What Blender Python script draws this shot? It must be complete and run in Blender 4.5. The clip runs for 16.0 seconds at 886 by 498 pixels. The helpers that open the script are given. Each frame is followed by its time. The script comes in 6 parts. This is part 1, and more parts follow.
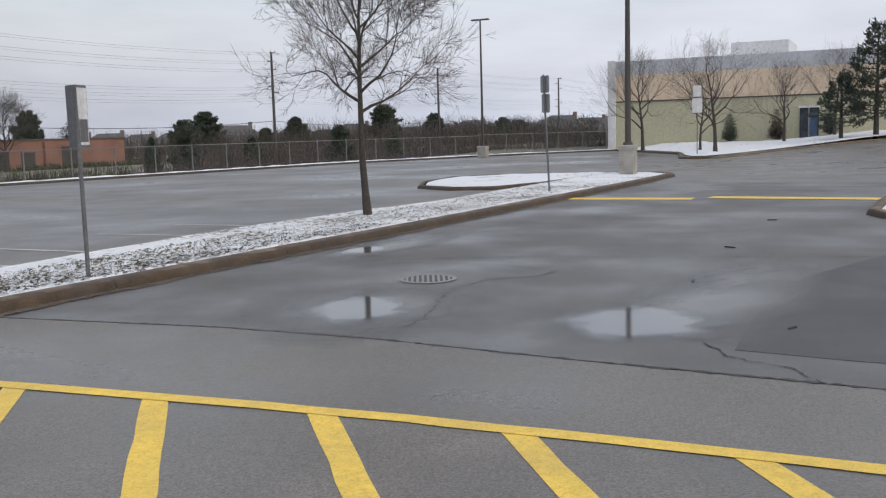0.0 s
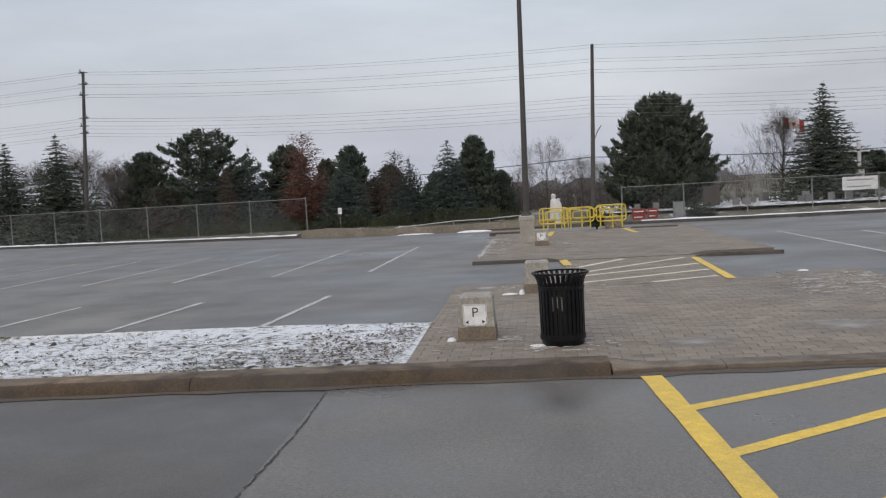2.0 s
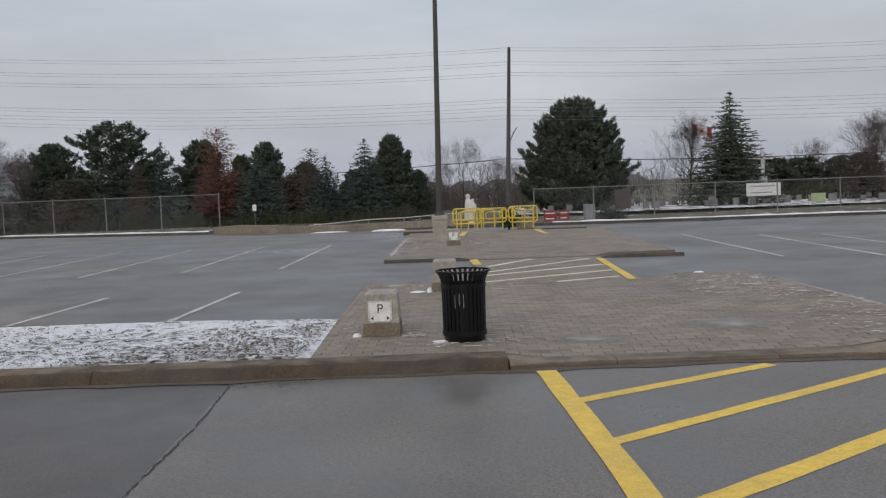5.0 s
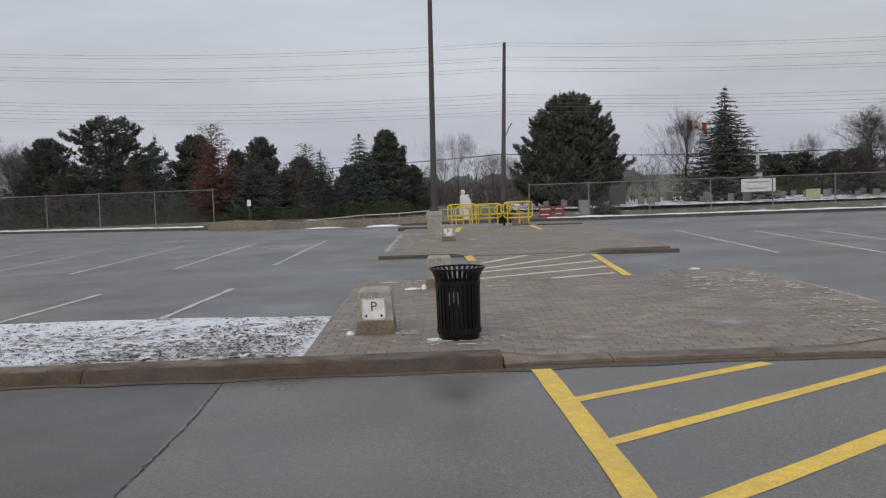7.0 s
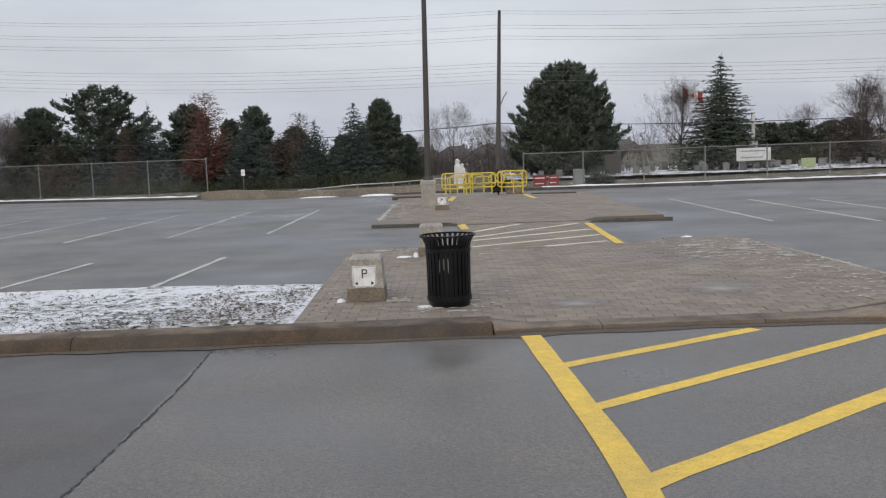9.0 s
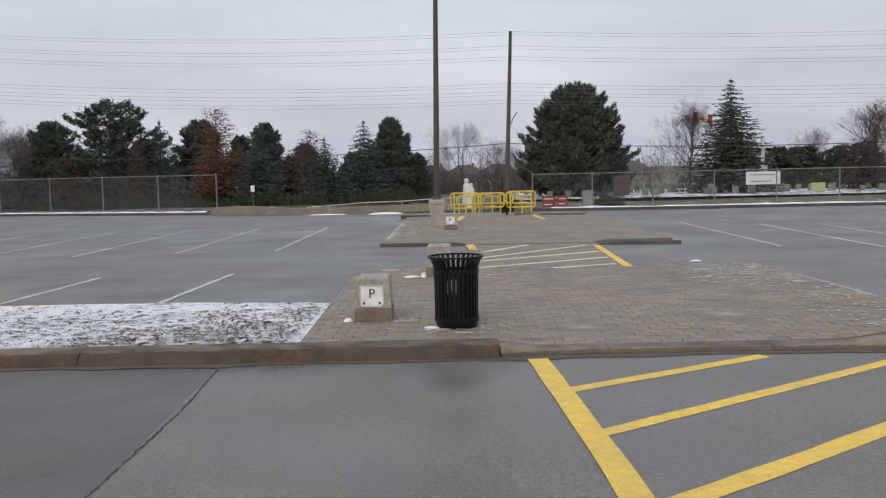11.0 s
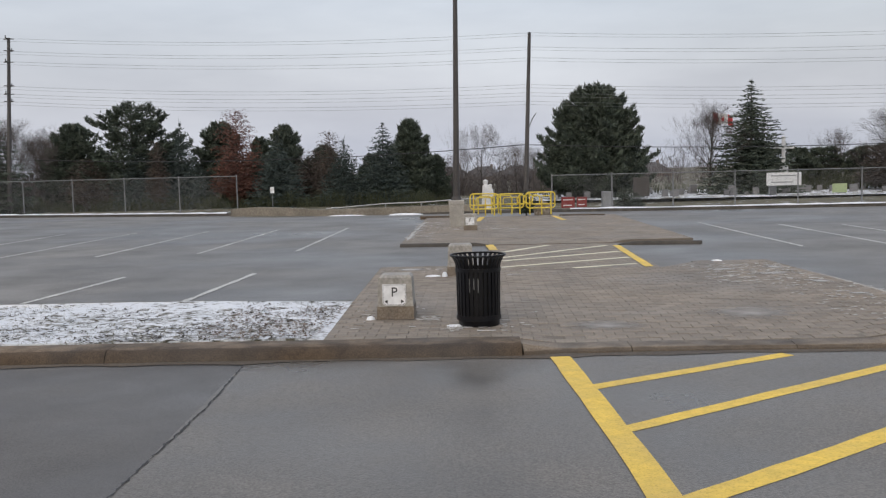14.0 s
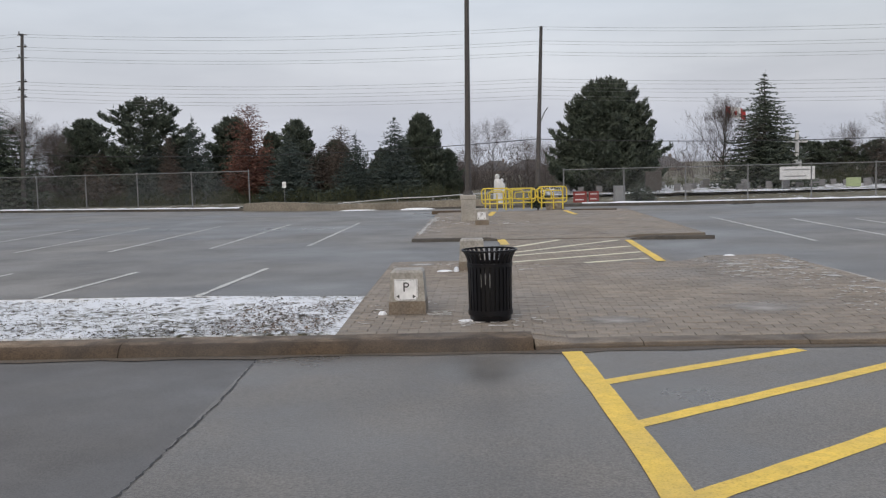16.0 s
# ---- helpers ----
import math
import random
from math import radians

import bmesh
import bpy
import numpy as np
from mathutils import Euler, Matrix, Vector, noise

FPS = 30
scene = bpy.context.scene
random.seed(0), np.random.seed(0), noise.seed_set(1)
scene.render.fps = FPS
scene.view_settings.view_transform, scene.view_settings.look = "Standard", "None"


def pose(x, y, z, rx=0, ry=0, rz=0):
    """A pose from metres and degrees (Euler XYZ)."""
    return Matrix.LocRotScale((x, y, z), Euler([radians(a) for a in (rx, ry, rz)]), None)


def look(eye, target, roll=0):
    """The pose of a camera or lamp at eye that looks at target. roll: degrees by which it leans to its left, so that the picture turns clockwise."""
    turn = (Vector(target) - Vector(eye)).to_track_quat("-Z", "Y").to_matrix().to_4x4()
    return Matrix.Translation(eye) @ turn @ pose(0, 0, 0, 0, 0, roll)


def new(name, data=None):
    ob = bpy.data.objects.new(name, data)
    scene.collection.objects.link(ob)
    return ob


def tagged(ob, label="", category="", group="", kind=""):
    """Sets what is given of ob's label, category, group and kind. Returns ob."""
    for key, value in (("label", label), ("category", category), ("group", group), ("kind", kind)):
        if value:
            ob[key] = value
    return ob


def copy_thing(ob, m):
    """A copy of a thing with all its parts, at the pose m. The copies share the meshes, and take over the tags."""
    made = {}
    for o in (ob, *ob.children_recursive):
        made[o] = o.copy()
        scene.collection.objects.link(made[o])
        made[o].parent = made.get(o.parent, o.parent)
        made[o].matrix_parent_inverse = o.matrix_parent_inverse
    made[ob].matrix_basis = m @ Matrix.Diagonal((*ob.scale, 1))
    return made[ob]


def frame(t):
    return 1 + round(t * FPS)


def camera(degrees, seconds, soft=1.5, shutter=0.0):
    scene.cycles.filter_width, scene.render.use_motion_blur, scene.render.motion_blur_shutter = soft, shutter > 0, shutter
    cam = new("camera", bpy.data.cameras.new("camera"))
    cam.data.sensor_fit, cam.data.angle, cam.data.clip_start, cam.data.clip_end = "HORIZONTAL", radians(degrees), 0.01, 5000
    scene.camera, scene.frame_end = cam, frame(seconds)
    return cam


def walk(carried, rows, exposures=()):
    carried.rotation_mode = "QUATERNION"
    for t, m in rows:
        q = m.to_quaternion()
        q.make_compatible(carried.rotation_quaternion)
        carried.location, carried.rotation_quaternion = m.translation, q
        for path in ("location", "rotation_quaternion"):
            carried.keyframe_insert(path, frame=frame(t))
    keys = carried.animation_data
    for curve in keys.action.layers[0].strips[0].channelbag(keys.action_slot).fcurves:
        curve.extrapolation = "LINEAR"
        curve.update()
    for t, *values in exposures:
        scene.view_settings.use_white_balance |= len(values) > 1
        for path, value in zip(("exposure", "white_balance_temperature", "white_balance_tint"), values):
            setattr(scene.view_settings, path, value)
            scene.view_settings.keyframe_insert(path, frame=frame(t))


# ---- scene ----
cam = camera(50.3, 16.0, soft=1.25)
PATH = [
    (0, (-0.264, 0.719, 2.0), (1.522, 1.586, 1.757), -1.6),
    (0.2, (-0.225, 0.665, 2.003), (1.389, 1.826, 1.778), -2.1),
    (0.3, (-0.166, 0.644, 2.019), (1.333, 1.947, 1.789), -2.3),
    (0.6, (-0.105, 0.651, 2.02), (1.03, 2.28, 1.781), -2.6),
    (0.9, (-0.063, 0.745, 1.996), (0.617, 2.616, 1.801), -3.1),
    (1, (-0.078, 0.768, 1.985), (0.44, 2.691, 1.805), -3.1),
    (1.5, (-0.135, 0.81, 1.985), (-0.282, 2.796, 1.807), -3.7),
    (2, (-0.115, 0.581, 2.018), (-0.323, 2.567, 1.896), -3.3),
    (2.5, (0.02, 0.345, 2.046), (-0.122, 2.332, 1.862), -2.2),
    (3, (-0.007, 0.336, 2.021), (-0.108, 2.326, 1.842), -2.5),
    (3.5, (-0.005, 0.309, 2.045), (-0.141, 2.295, 1.852), -2.3),
    (4, (0.042, 0.362, 2.029), (-0.084, 2.352, 1.877), -1.9),
    (4.5, (0.041, 0.333, 2.029), (-0.034, 2.327, 1.895), -2.3),
    (5, (0.046, 0.322, 2.013), (0.013, 2.317, 1.881), -2.2),
    (5.2, (0.056, 0.327, 2.029), (0.033, 2.322, 1.898), -2.2),
    (7.3, (0.055, 0.426, 2.028), (0.032, 2.421, 1.885), -2.1),
    (7.5, (0.067, 0.406, 2.024), (0.039, 2.402, 1.891), -1.8),
    (8, (0.061, 0.394, 2.008), (0.034, 2.389, 1.873), -1.1),
    (8.5, (0.067, 0.393, 2.022), (-0.013, 2.382, 1.831), -1.2),
    (9, (0.118, 0.44, 1.991), (0.102, 2.429, 1.785), -2.2),
    (9.2, (0.1, 0.462, 1.992), (0.075, 2.449, 1.772), -3.2),
    (11.3, (0.114, 0.439, 2.022), (0.083, 2.434, 1.879), -1.2),
    (11.5, (0.09, 0.396, 2.003), (0.06, 2.391, 1.872), -1.2),
    (12, (0.077, 0.364, 2.016), (0.053, 2.36, 1.884), -0.8),
    (12.5, (0.085, 0.406, 2.003), (0.045, 2.4, 1.856), -0.8),
    (13, (0.086, 0.401, 2.004), (0.033, 2.394, 1.856), -0.8),
    (13.5, (0.067, 0.41, 1.98), (-0.002, 2.401, 1.807), -1.0),
    (14, (0.067, 0.386, 1.99), (-0.003, 2.378, 1.828), -1.4),
    (14.5, (0.073, 0.344, 2.003), (0.007, 2.336, 1.843), -1.2),
    (15, (0.072, 0.334, 2.014), (-0.002, 2.325, 1.84), -1.4),
    (15.5, (0.062, 0.353, 1.997), (-0.016, 2.344, 1.83), -1.2),
    (16, (0.068, 0.375, 1.997), (-0.027, 2.366, 1.824), -1.5),
]
walk(cam, [(t, look(eye, target, roll)) for t, eye, target, roll in PATH],
     exposures=[(0, 0.03), (0.4, -0.13), (1, -0.06), (1.5, -0.02), (2, -0.12), (3.5, -0.02), (4.2, -0.14), (5, -0.3), (7.5, -0.24), (8.3, -0.2), (9, -0.02), (11.5, -0.02), (16, -0.02)])


# ---------------------------------------------------------------- light
world = bpy.data.worlds.new("overcast_sky")
scene.world = world
world.use_nodes = True
wn, wl = world.node_tree.nodes, world.node_tree.links
wn.clear()


def wnode(kind, **kw):
    n = wn.new(kind)
    for k, v in kw.items():
        n.inputs[k].default_value = v
    return n


sky = wn.new("ShaderNodeTexSky")
sky.sky_type = 'NISHITA'
sky.sun_disc = False
sky.sun_elevation, sky.sun_rotation = radians(40), radians(200)
sky.air_density, sky.dust_density = 2.0, 6.0
sky_bg = wn.new("ShaderNodeBackground")
sky_bg.inputs["Strength"].default_value = 0.05
wl.new(sky.outputs[0], sky_bg.inputs[0])
wtc = wn.new("ShaderNodeTexCoord")
wsep = wn.new("ShaderNodeSeparateXYZ")
wl.new(wtc.outputs["Generated"], wsep.inputs[0])
grad = wn.new("ShaderNodeValToRGB")
grad.color_ramp.elements[0].position, grad.color_ramp.elements[0].color = 0.0, (0.63, 0.66, 0.752, 1)
grad.color_ramp.elements[1].position, grad.color_ramp.elements[1].color = 0.9, (0.72, 0.75, 0.842, 1)
e = grad.color_ramp.elements.new(0.22)
e.color = (0.55, 0.585, 0.702, 1)
wl.new(wsep.outputs[2], grad.inputs[0])
wmap = wn.new("ShaderNodeMapping")
wmap.inputs["Scale"].default_value = (1.6, 1.6, 7.0)
wl.new(wtc.outputs["Generated"], wmap.inputs[0])
cloud = wnode("ShaderNodeTexNoise", Scale=1.9, Detail=6.0, Roughness=0.55)
wl.new(wmap.outputs[0], cloud.inputs["Vector"])
cramp = wn.new("ShaderNodeValToRGB")
cramp.color_ramp.elements[0].position, cramp.color_ramp.elements[0].color = 0.33, (0.86, 0.87, 0.90, 1)
cramp.color_ramp.elements[1].position, cramp.color_ramp.elements[1].color = 0.68, (1.10, 1.10, 1.09, 1)
wl.new(cloud.outputs[0], cramp.inputs[0])
cmul = wn.new("ShaderNodeMix")
cmul.data_type, cmul.blend_type = 'RGBA', 'MULTIPLY'
cmul.inputs[0].default_value = 1.0
# the overcast is a little heavier towards the north-east
heavy = wn.new("ShaderNodeVectorMath")
heavy.operation = 'DOT_PRODUCT'
heavy.inputs[1].default_value = (0.53, 0.848, 0.0)
wl.new(wtc.outputs["Generated"], heavy.inputs[0])
side = wn.new("ShaderNodeMapRange")
side.interpolation_type = 'SMOOTHSTEP'
side.inputs[1].default_value, side.inputs[2].default_value = 0.88, 1.0
side.inputs[3].default_value, side.inputs[4].default_value = 1.07, 0.90
wl.new(heavy.outputs["Value"], side.inputs[0])
east = wn.new("ShaderNodeMapRange")
east.inputs[1].default_value, east.inputs[2].default_value = -1.0, 1.0
east.inputs[3].default_value, east.inputs[4].default_value = 0.85, 1.12
wl.new(wsep.outputs[0], east.inputs[0])
both = wn.new("ShaderNodeMath")
both.operation = 'MULTIPLY'
wl.new(side.outputs[0], both.inputs[0])
wl.new(east.outputs[0], both.inputs[1])
smul = wn.new("ShaderNodeVectorMath")
smul.operation = 'SCALE'
wl.new(grad.outputs[0], smul.inputs[0])
wl.new(both.outputs[0], smul.inputs[3])
wl.new(smul.outputs[0], cmul.inputs[6])
wl.new(cramp.outputs[0], cmul.inputs[7])
cloud_bg = wn.new("ShaderNodeBackground")
cloud_bg.inputs["Strength"].default_value = 0.86
wl.new(cmul.outputs[2], cloud_bg.inputs[0])
wadd = wn.new("ShaderNodeAddShader")
wl.new(sky_bg.outputs[0], wadd.inputs[0])
wl.new(cloud_bg.outputs[0], wadd.inputs[1])
wout = wn.new("ShaderNodeOutputWorld")
wl.new(wadd.outputs[0], wout.inputs[0])

sun_data = bpy.data.lights.new("sun", 'SUN')
sun_data.energy, sun_data.angle, sun_data.color = 0.5, radians(25), (1.0, 0.97, 0.93)
sun = new("sun", sun_data)
sun.matrix_world = look((0, 0, 30), (8, 24, 0))


# ---------------------------------------------------------------- materials
def mat(name, c1, c2, scale=40, rough=(0.7, 0.9), bump=0.2, metal=0.0, large=0.35, spread=0.22, detail=4.0,
        spec=0.5, vary=0.0, lo=0.35, hi=0.65, dist=0.01, mid=0.0, midscale=1.7, sharp=0.2):
    """Two colours mixed by fine noise, broken up by large soft stains, with relief and uneven gloss."""
    m = bpy.data.materials.new(name)
    m.use_nodes = True
    N, L = m.node_tree.nodes, m.node_tree.links
    b = N["Principled BSDF"]
    tc = N.new("ShaderNodeTexCoord")
    fine = N.new("ShaderNodeTexNoise")
    fine.inputs["Scale"].default_value, fine.inputs["Detail"].default_value = scale, detail
    L.new(tc.outputs["Object"], fine.inputs["Vector"])
    r = N.new("ShaderNodeValToRGB")
    r.color_ramp.elements[0].position, r.color_ramp.elements[0].color = lo, (*c1, 1)
    r.color_ramp.elements[1].position, r.color_ramp.elements[1].color = hi, (*c2, 1)
    L.new(fine.outputs[0], r.inputs[0])
    big = N.new("ShaderNodeTexNoise")
    big.inputs["Scale"].default_value, big.inputs["Detail"].default_value = large, 5.0
    L.new(tc.outputs["Object"], big.inputs["Vector"])
    mr = N.new("ShaderNodeMapRange")
    mr.inputs[1].default_value, mr.inputs[2].default_value = 0.5 - sharp, 0.5 + sharp
    mr.inputs[3].default_value, mr.inputs[4].default_value = 1 - spread, 1 + spread * 0.6
    L.new(big.outputs[0], mr.inputs[0])
    mul = N.new("ShaderNodeVectorMath")
    mul.operation = 'SCALE'
    L.new(r.outputs[0], mul.inputs[0])
    L.new(mr.outputs[0], mul.inputs[3])
    out = mul.outputs[0]
    if mid:
        stain = N.new("ShaderNodeTexNoise")
        stain.inputs["Scale"].default_value, stain.inputs["Detail"].default_value, stain.inputs["Roughness"].default_value = midscale, 8.0, 0.62
        L.new(tc.outputs["Object"], stain.inputs["Vector"])
        sr = N.new("ShaderNodeMapRange")
        sr.inputs[1].default_value, sr.inputs[2].default_value = 0.36, 0.64
        sr.inputs[3].default_value, sr.inputs[4].default_value = 1 - mid, 1 + mid
        L.new(stain.outputs[0], sr.inputs[0])
        sm = N.new("ShaderNodeVectorMath")
        sm.operation = 'SCALE'
        L.new(out, sm.inputs[0])
        L.new(sr.outputs[0], sm.inputs[3])
        out = sm.outputs[0]
    if vary:
        info = N.new("ShaderNodeObjectInfo")
        geo = N.new("ShaderNodeNewGeometry")
        addn = N.new("ShaderNodeMath")
        L.new(info.outputs["Random"], addn.inputs[0])
        L.new(geo.outputs["Random Per Island"], addn.inputs[1])
        fr = N.new("ShaderNodeMath")
        fr.operation = 'FRACT'
        L.new(addn.outputs[0], fr.inputs[0])
        v = N.new("ShaderNodeMapRange")
        v.inputs[3].default_value, v.inputs[4].default_value = 1 - vary, 1 + vary
        L.new(fr.outputs[0], v.inputs[0])
        mul2 = N.new("ShaderNodeVectorMath")
        mul2.operation = 'SCALE'
        L.new(out, mul2.inputs[0])
        L.new(v.outputs[0], mul2.inputs[3])
        out = mul2.outputs[0]
    L.new(out, b.inputs["Base Color"])
    rr = N.new("ShaderNodeMapRange")
    rr.inputs[1].default_value, rr.inputs[2].default_value = 0.35, 0.65
    rr.inputs[3].default_value, rr.inputs[4].default_value = rough
    L.new(big.outputs[0], rr.inputs[0])
    L.new(rr.outputs[0], b.inputs["Roughness"])
    b.inputs["Metallic"].default_value = metal
    b.inputs["Specular IOR Level"].default_value = spec
    if bump:
        bp = N.new("ShaderNodeBump")
        bp.inputs["Strength"].default_value, bp.inputs["Distance"].default_value = bump, dist
        L.new(fine.outputs[0], bp.inputs["Height"])
        L.new(bp.outputs[0], b.inputs["Normal"])
    return m


M_ASPHALT = mat("asphalt", (0.074, 0.067, 0.058), (0.186, 0.171, 0.151), 62, (0.25, 0.58), 0.45, large=0.45, spread=0.17, mid=0.15, midscale=0.9, lo=0.3, hi=0.7, detail=5.0)
M_LOT = mat("lot_asphalt", (0.106, 0.102, 0.096), (0.180, 0.174, 0.163), 45, (0.27, 0.8), 0.3, large=0.14, spread=0.36, mid=0.24, midscale=0.5, sharp=0.12)
M_DARK = mat("dark_patch_asphalt", (0.067, 0.063, 0.059), (0.120, 0.114, 0.106), 85, (0.28, 0.7), 0.3, large=0.35, spread=0.2, mid=0.14, midscale=0.8)
M_TAR = mat("tar_seam", (0.02, 0.02, 0.02), (0.05, 0.05, 0.05), 60, (0.5, 0.9), 0.4)
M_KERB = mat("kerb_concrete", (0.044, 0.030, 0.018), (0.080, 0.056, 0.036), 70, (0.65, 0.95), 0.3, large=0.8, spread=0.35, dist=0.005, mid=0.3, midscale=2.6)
M_CONC = mat("block_concrete", (0.29, 0.275, 0.245), (0.42, 0.40, 0.365), 30, (0.8, 0.95), 0.5, large=2.5, spread=0.25)
M_OLDKERB = mat("old_dark_kerb", (0.042, 0.037, 0.031), (0.085, 0.076, 0.065), 60, (0.7, 0.95), 0.5, large=1.5, spread=0.35, dist=0.01, mid=0.3, midscale=4.0)


def pale_topped(m, top_gain, low, high):
    """Leaves the colour alone below a noisy height, and scales it paler above."""
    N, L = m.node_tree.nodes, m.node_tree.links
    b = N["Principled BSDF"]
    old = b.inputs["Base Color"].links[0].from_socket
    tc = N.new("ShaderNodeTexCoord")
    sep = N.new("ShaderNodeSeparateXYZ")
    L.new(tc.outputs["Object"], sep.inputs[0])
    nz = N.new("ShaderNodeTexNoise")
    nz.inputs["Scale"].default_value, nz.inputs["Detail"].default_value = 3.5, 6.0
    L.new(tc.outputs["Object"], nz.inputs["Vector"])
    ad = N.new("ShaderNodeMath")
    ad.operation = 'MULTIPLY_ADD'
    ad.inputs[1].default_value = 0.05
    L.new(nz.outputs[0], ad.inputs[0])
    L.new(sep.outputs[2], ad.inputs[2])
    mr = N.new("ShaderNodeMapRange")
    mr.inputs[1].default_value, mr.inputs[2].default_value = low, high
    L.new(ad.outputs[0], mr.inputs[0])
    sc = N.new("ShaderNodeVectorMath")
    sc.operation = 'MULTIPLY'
    sc.inputs[1].default_value = top_gain
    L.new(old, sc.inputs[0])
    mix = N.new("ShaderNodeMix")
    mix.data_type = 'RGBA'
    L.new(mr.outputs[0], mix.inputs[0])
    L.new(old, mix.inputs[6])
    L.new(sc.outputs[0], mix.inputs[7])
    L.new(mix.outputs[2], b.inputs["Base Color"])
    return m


pale_topped(M_KERB, (2.6, 2.8, 3.05), 0.158, 0.170)
M_LOWKERB = pale_topped(mat("lowered_kerb_concrete", (0.072, 0.052, 0.035), (0.118, 0.091, 0.064), 70, (0.65, 0.95), 0.4, large=0.9, spread=0.35, dist=0.008, mid=0.3, midscale=3.0), (2.0, 2.15, 2.35), 0.072, 0.086)
M_CONCD = mat("damp_concrete", (0.14, 0.11, 0.082), (0.22, 0.185, 0.145), 45, (0.7, 0.9), 0.4, large=4, spread=0.3)
M_PAVER = mat("paver_clay", (0.172, 0.142, 0.112), (0.262, 0.225, 0.182), 60, (0.55, 0.9), 0.35, large=0.4, spread=0.22, vary=0.15, mid=0.15, midscale=0.9)
M_JOINT = mat("joint_sand", (0.125, 0.105, 0.085), (0.20, 0.173, 0.142), 80, (0.85, 0.95), 0.3)
M_YELLOW = mat("yellow_road_paint", (0.52, 0.335, 0.045), (0.73, 0.505, 0.085), 55, (0.5, 0.75), 0.3, large=1.1, spread=0.18, mid=0.09, midscale=9.0, lo=0.25, hi=0.5)
M_WHITE = mat("worn_white_paint", (0.30, 0.30, 0.29), (0.66, 0.66, 0.63), 24, (0.6, 0.85), 0.3, large=0.9, spread=0.2)
M_STEEL = mat("black_coated_steel", (0.003, 0.003, 0.0045), (0.006, 0.006, 0.008), 60, (0.3, 0.45), 0.05, large=4, spread=0.2, spec=0.28)
M_LINER = mat("black_liner", (0.004, 0.004, 0.005), (0.008, 0.008, 0.009), 30, (0.5, 0.7), 0.2)
M_SIGNW = mat("white_sign_sheet", (0.66, 0.67, 0.68), (0.78, 0.79, 0.80), 12, (0.35, 0.55), 0.03, large=3, spread=0.12)
M_BLACKINK = mat("black_print", (0.02, 0.02, 0.02), (0.035, 0.035, 0.035), 40, (0.5, 0.7), 0.0)
M_RED = mat("dark_red_paint", (0.115, 0.009, 0.014), (0.165, 0.015, 0.022), 14, (0.35, 0.55), 0.05, large=2.5, spread=0.2)
M_REDF = mat("red_board", (0.20, 0.028, 0.026), (0.27, 0.04, 0.036), 8, (0.5, 0.7), 0.05)
M_GALV = mat("galvanised_steel", (0.24, 0.25, 0.26), (0.38, 0.39, 0.40), 30, (0.4, 0.6), 0.05, metal=0.6, large=2)
M_SIGNBACK = mat("sign_back_aluminium", (0.30, 0.31, 0.32), (0.40, 0.41, 0.42), 20, (0.4, 0.6), 0.05, metal=0.5, large=2)
M_POST = mat("grey_post_steel", (0.10, 0.105, 0.115), (0.16, 0.165, 0.175), 30, (0.5, 0.7), 0.05, large=2)
M_BROWNPOLE = mat("brown_painted_pole", (0.046, 0.041, 0.039), (0.076, 0.069, 0.065), 20, (0.5, 0.7), 0.1, large=1)
M_WOODPOLE = mat("weathered_pole_wood", (0.060, 0.056, 0.054), (0.118, 0.110, 0.106), 12, (0.8, 0.95), 0.3, large=0.5)
M_WIRE = mat("power_line", (0.20, 0.205, 0.215), (0.26, 0.265, 0.27), 5, (0.6, 0.8), 0.0)
M_YRAIL = mat("yellow_enamel", (0.60, 0.45, 0.04), (0.73, 0.575, 0.075), 10, (0.35, 0.55), 0.05, large=2, spread=0.15)
M_SNOW = mat("thin_snow", (0.66, 0.68, 0.71), (0.82, 0.83, 0.85), 18, (0.7, 0.9), 0.4, large=1.2, spread=0.1, dist=0.03)
M_BARK = mat("grey_bark", (0.036, 0.031, 0.027), (0.085, 0.075, 0.065), 26, (0.85, 0.95), 0.7, large=2, spread=0.3, dist=0.02)
M_TWIG = mat("winter_twigs", (0.058, 0.047, 0.043), (0.102, 0.083, 0.075), 8, (0.85, 0.95), 0.0, vary=0.2)
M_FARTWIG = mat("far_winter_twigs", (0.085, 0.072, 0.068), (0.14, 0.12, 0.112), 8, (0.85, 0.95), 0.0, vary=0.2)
M_NEEDLE = mat("dark_pine_needles", (0.046, 0.060, 0.045), (0.088, 0.110, 0.080), 2.0, (0.7, 0.9), 0.0, large=0.35, spread=0.3, vary=0.12)
M_SPRUCE = mat("blue_green_spruce", (0.032, 0.046, 0.041), (0.070, 0.093, 0.083), 2.0, (0.7, 0.9), 0.0, large=0.4, spread=0.3, vary=0.14)
M_RUST = mat("rusty_dry_needles", (0.098, 0.044, 0.033), (0.185, 0.088, 0.066), 2.0, (0.8, 0.95), 0.0, large=0.5, spread=0.3, vary=0.3)
M_FENCE = mat("dull_zinc", (0.15, 0.155, 0.16), (0.24, 0.245, 0.25), 20, (0.55, 0.75), 0.0, metal=0.2, large=1)
M_SOIL = mat("dark_soil", (0.035, 0.028, 0.022), (0.075, 0.062, 0.05), 12, (0.85, 0.95), 0.2, vary=0.3)
M_BROWNLEAF = mat("dull_brown_crown", (0.055, 0.042, 0.034), (0.105, 0.082, 0.068), 2.0, (0.8, 0.95), 0.0, large=0.5, spread=0.3, vary=0.3)
M_DEADLEAF = mat("dead_leaves", (0.10, 0.065, 0.045), (0.20, 0.14, 0.10), 10, (0.8, 0.95), 0.0, vary=0.4)
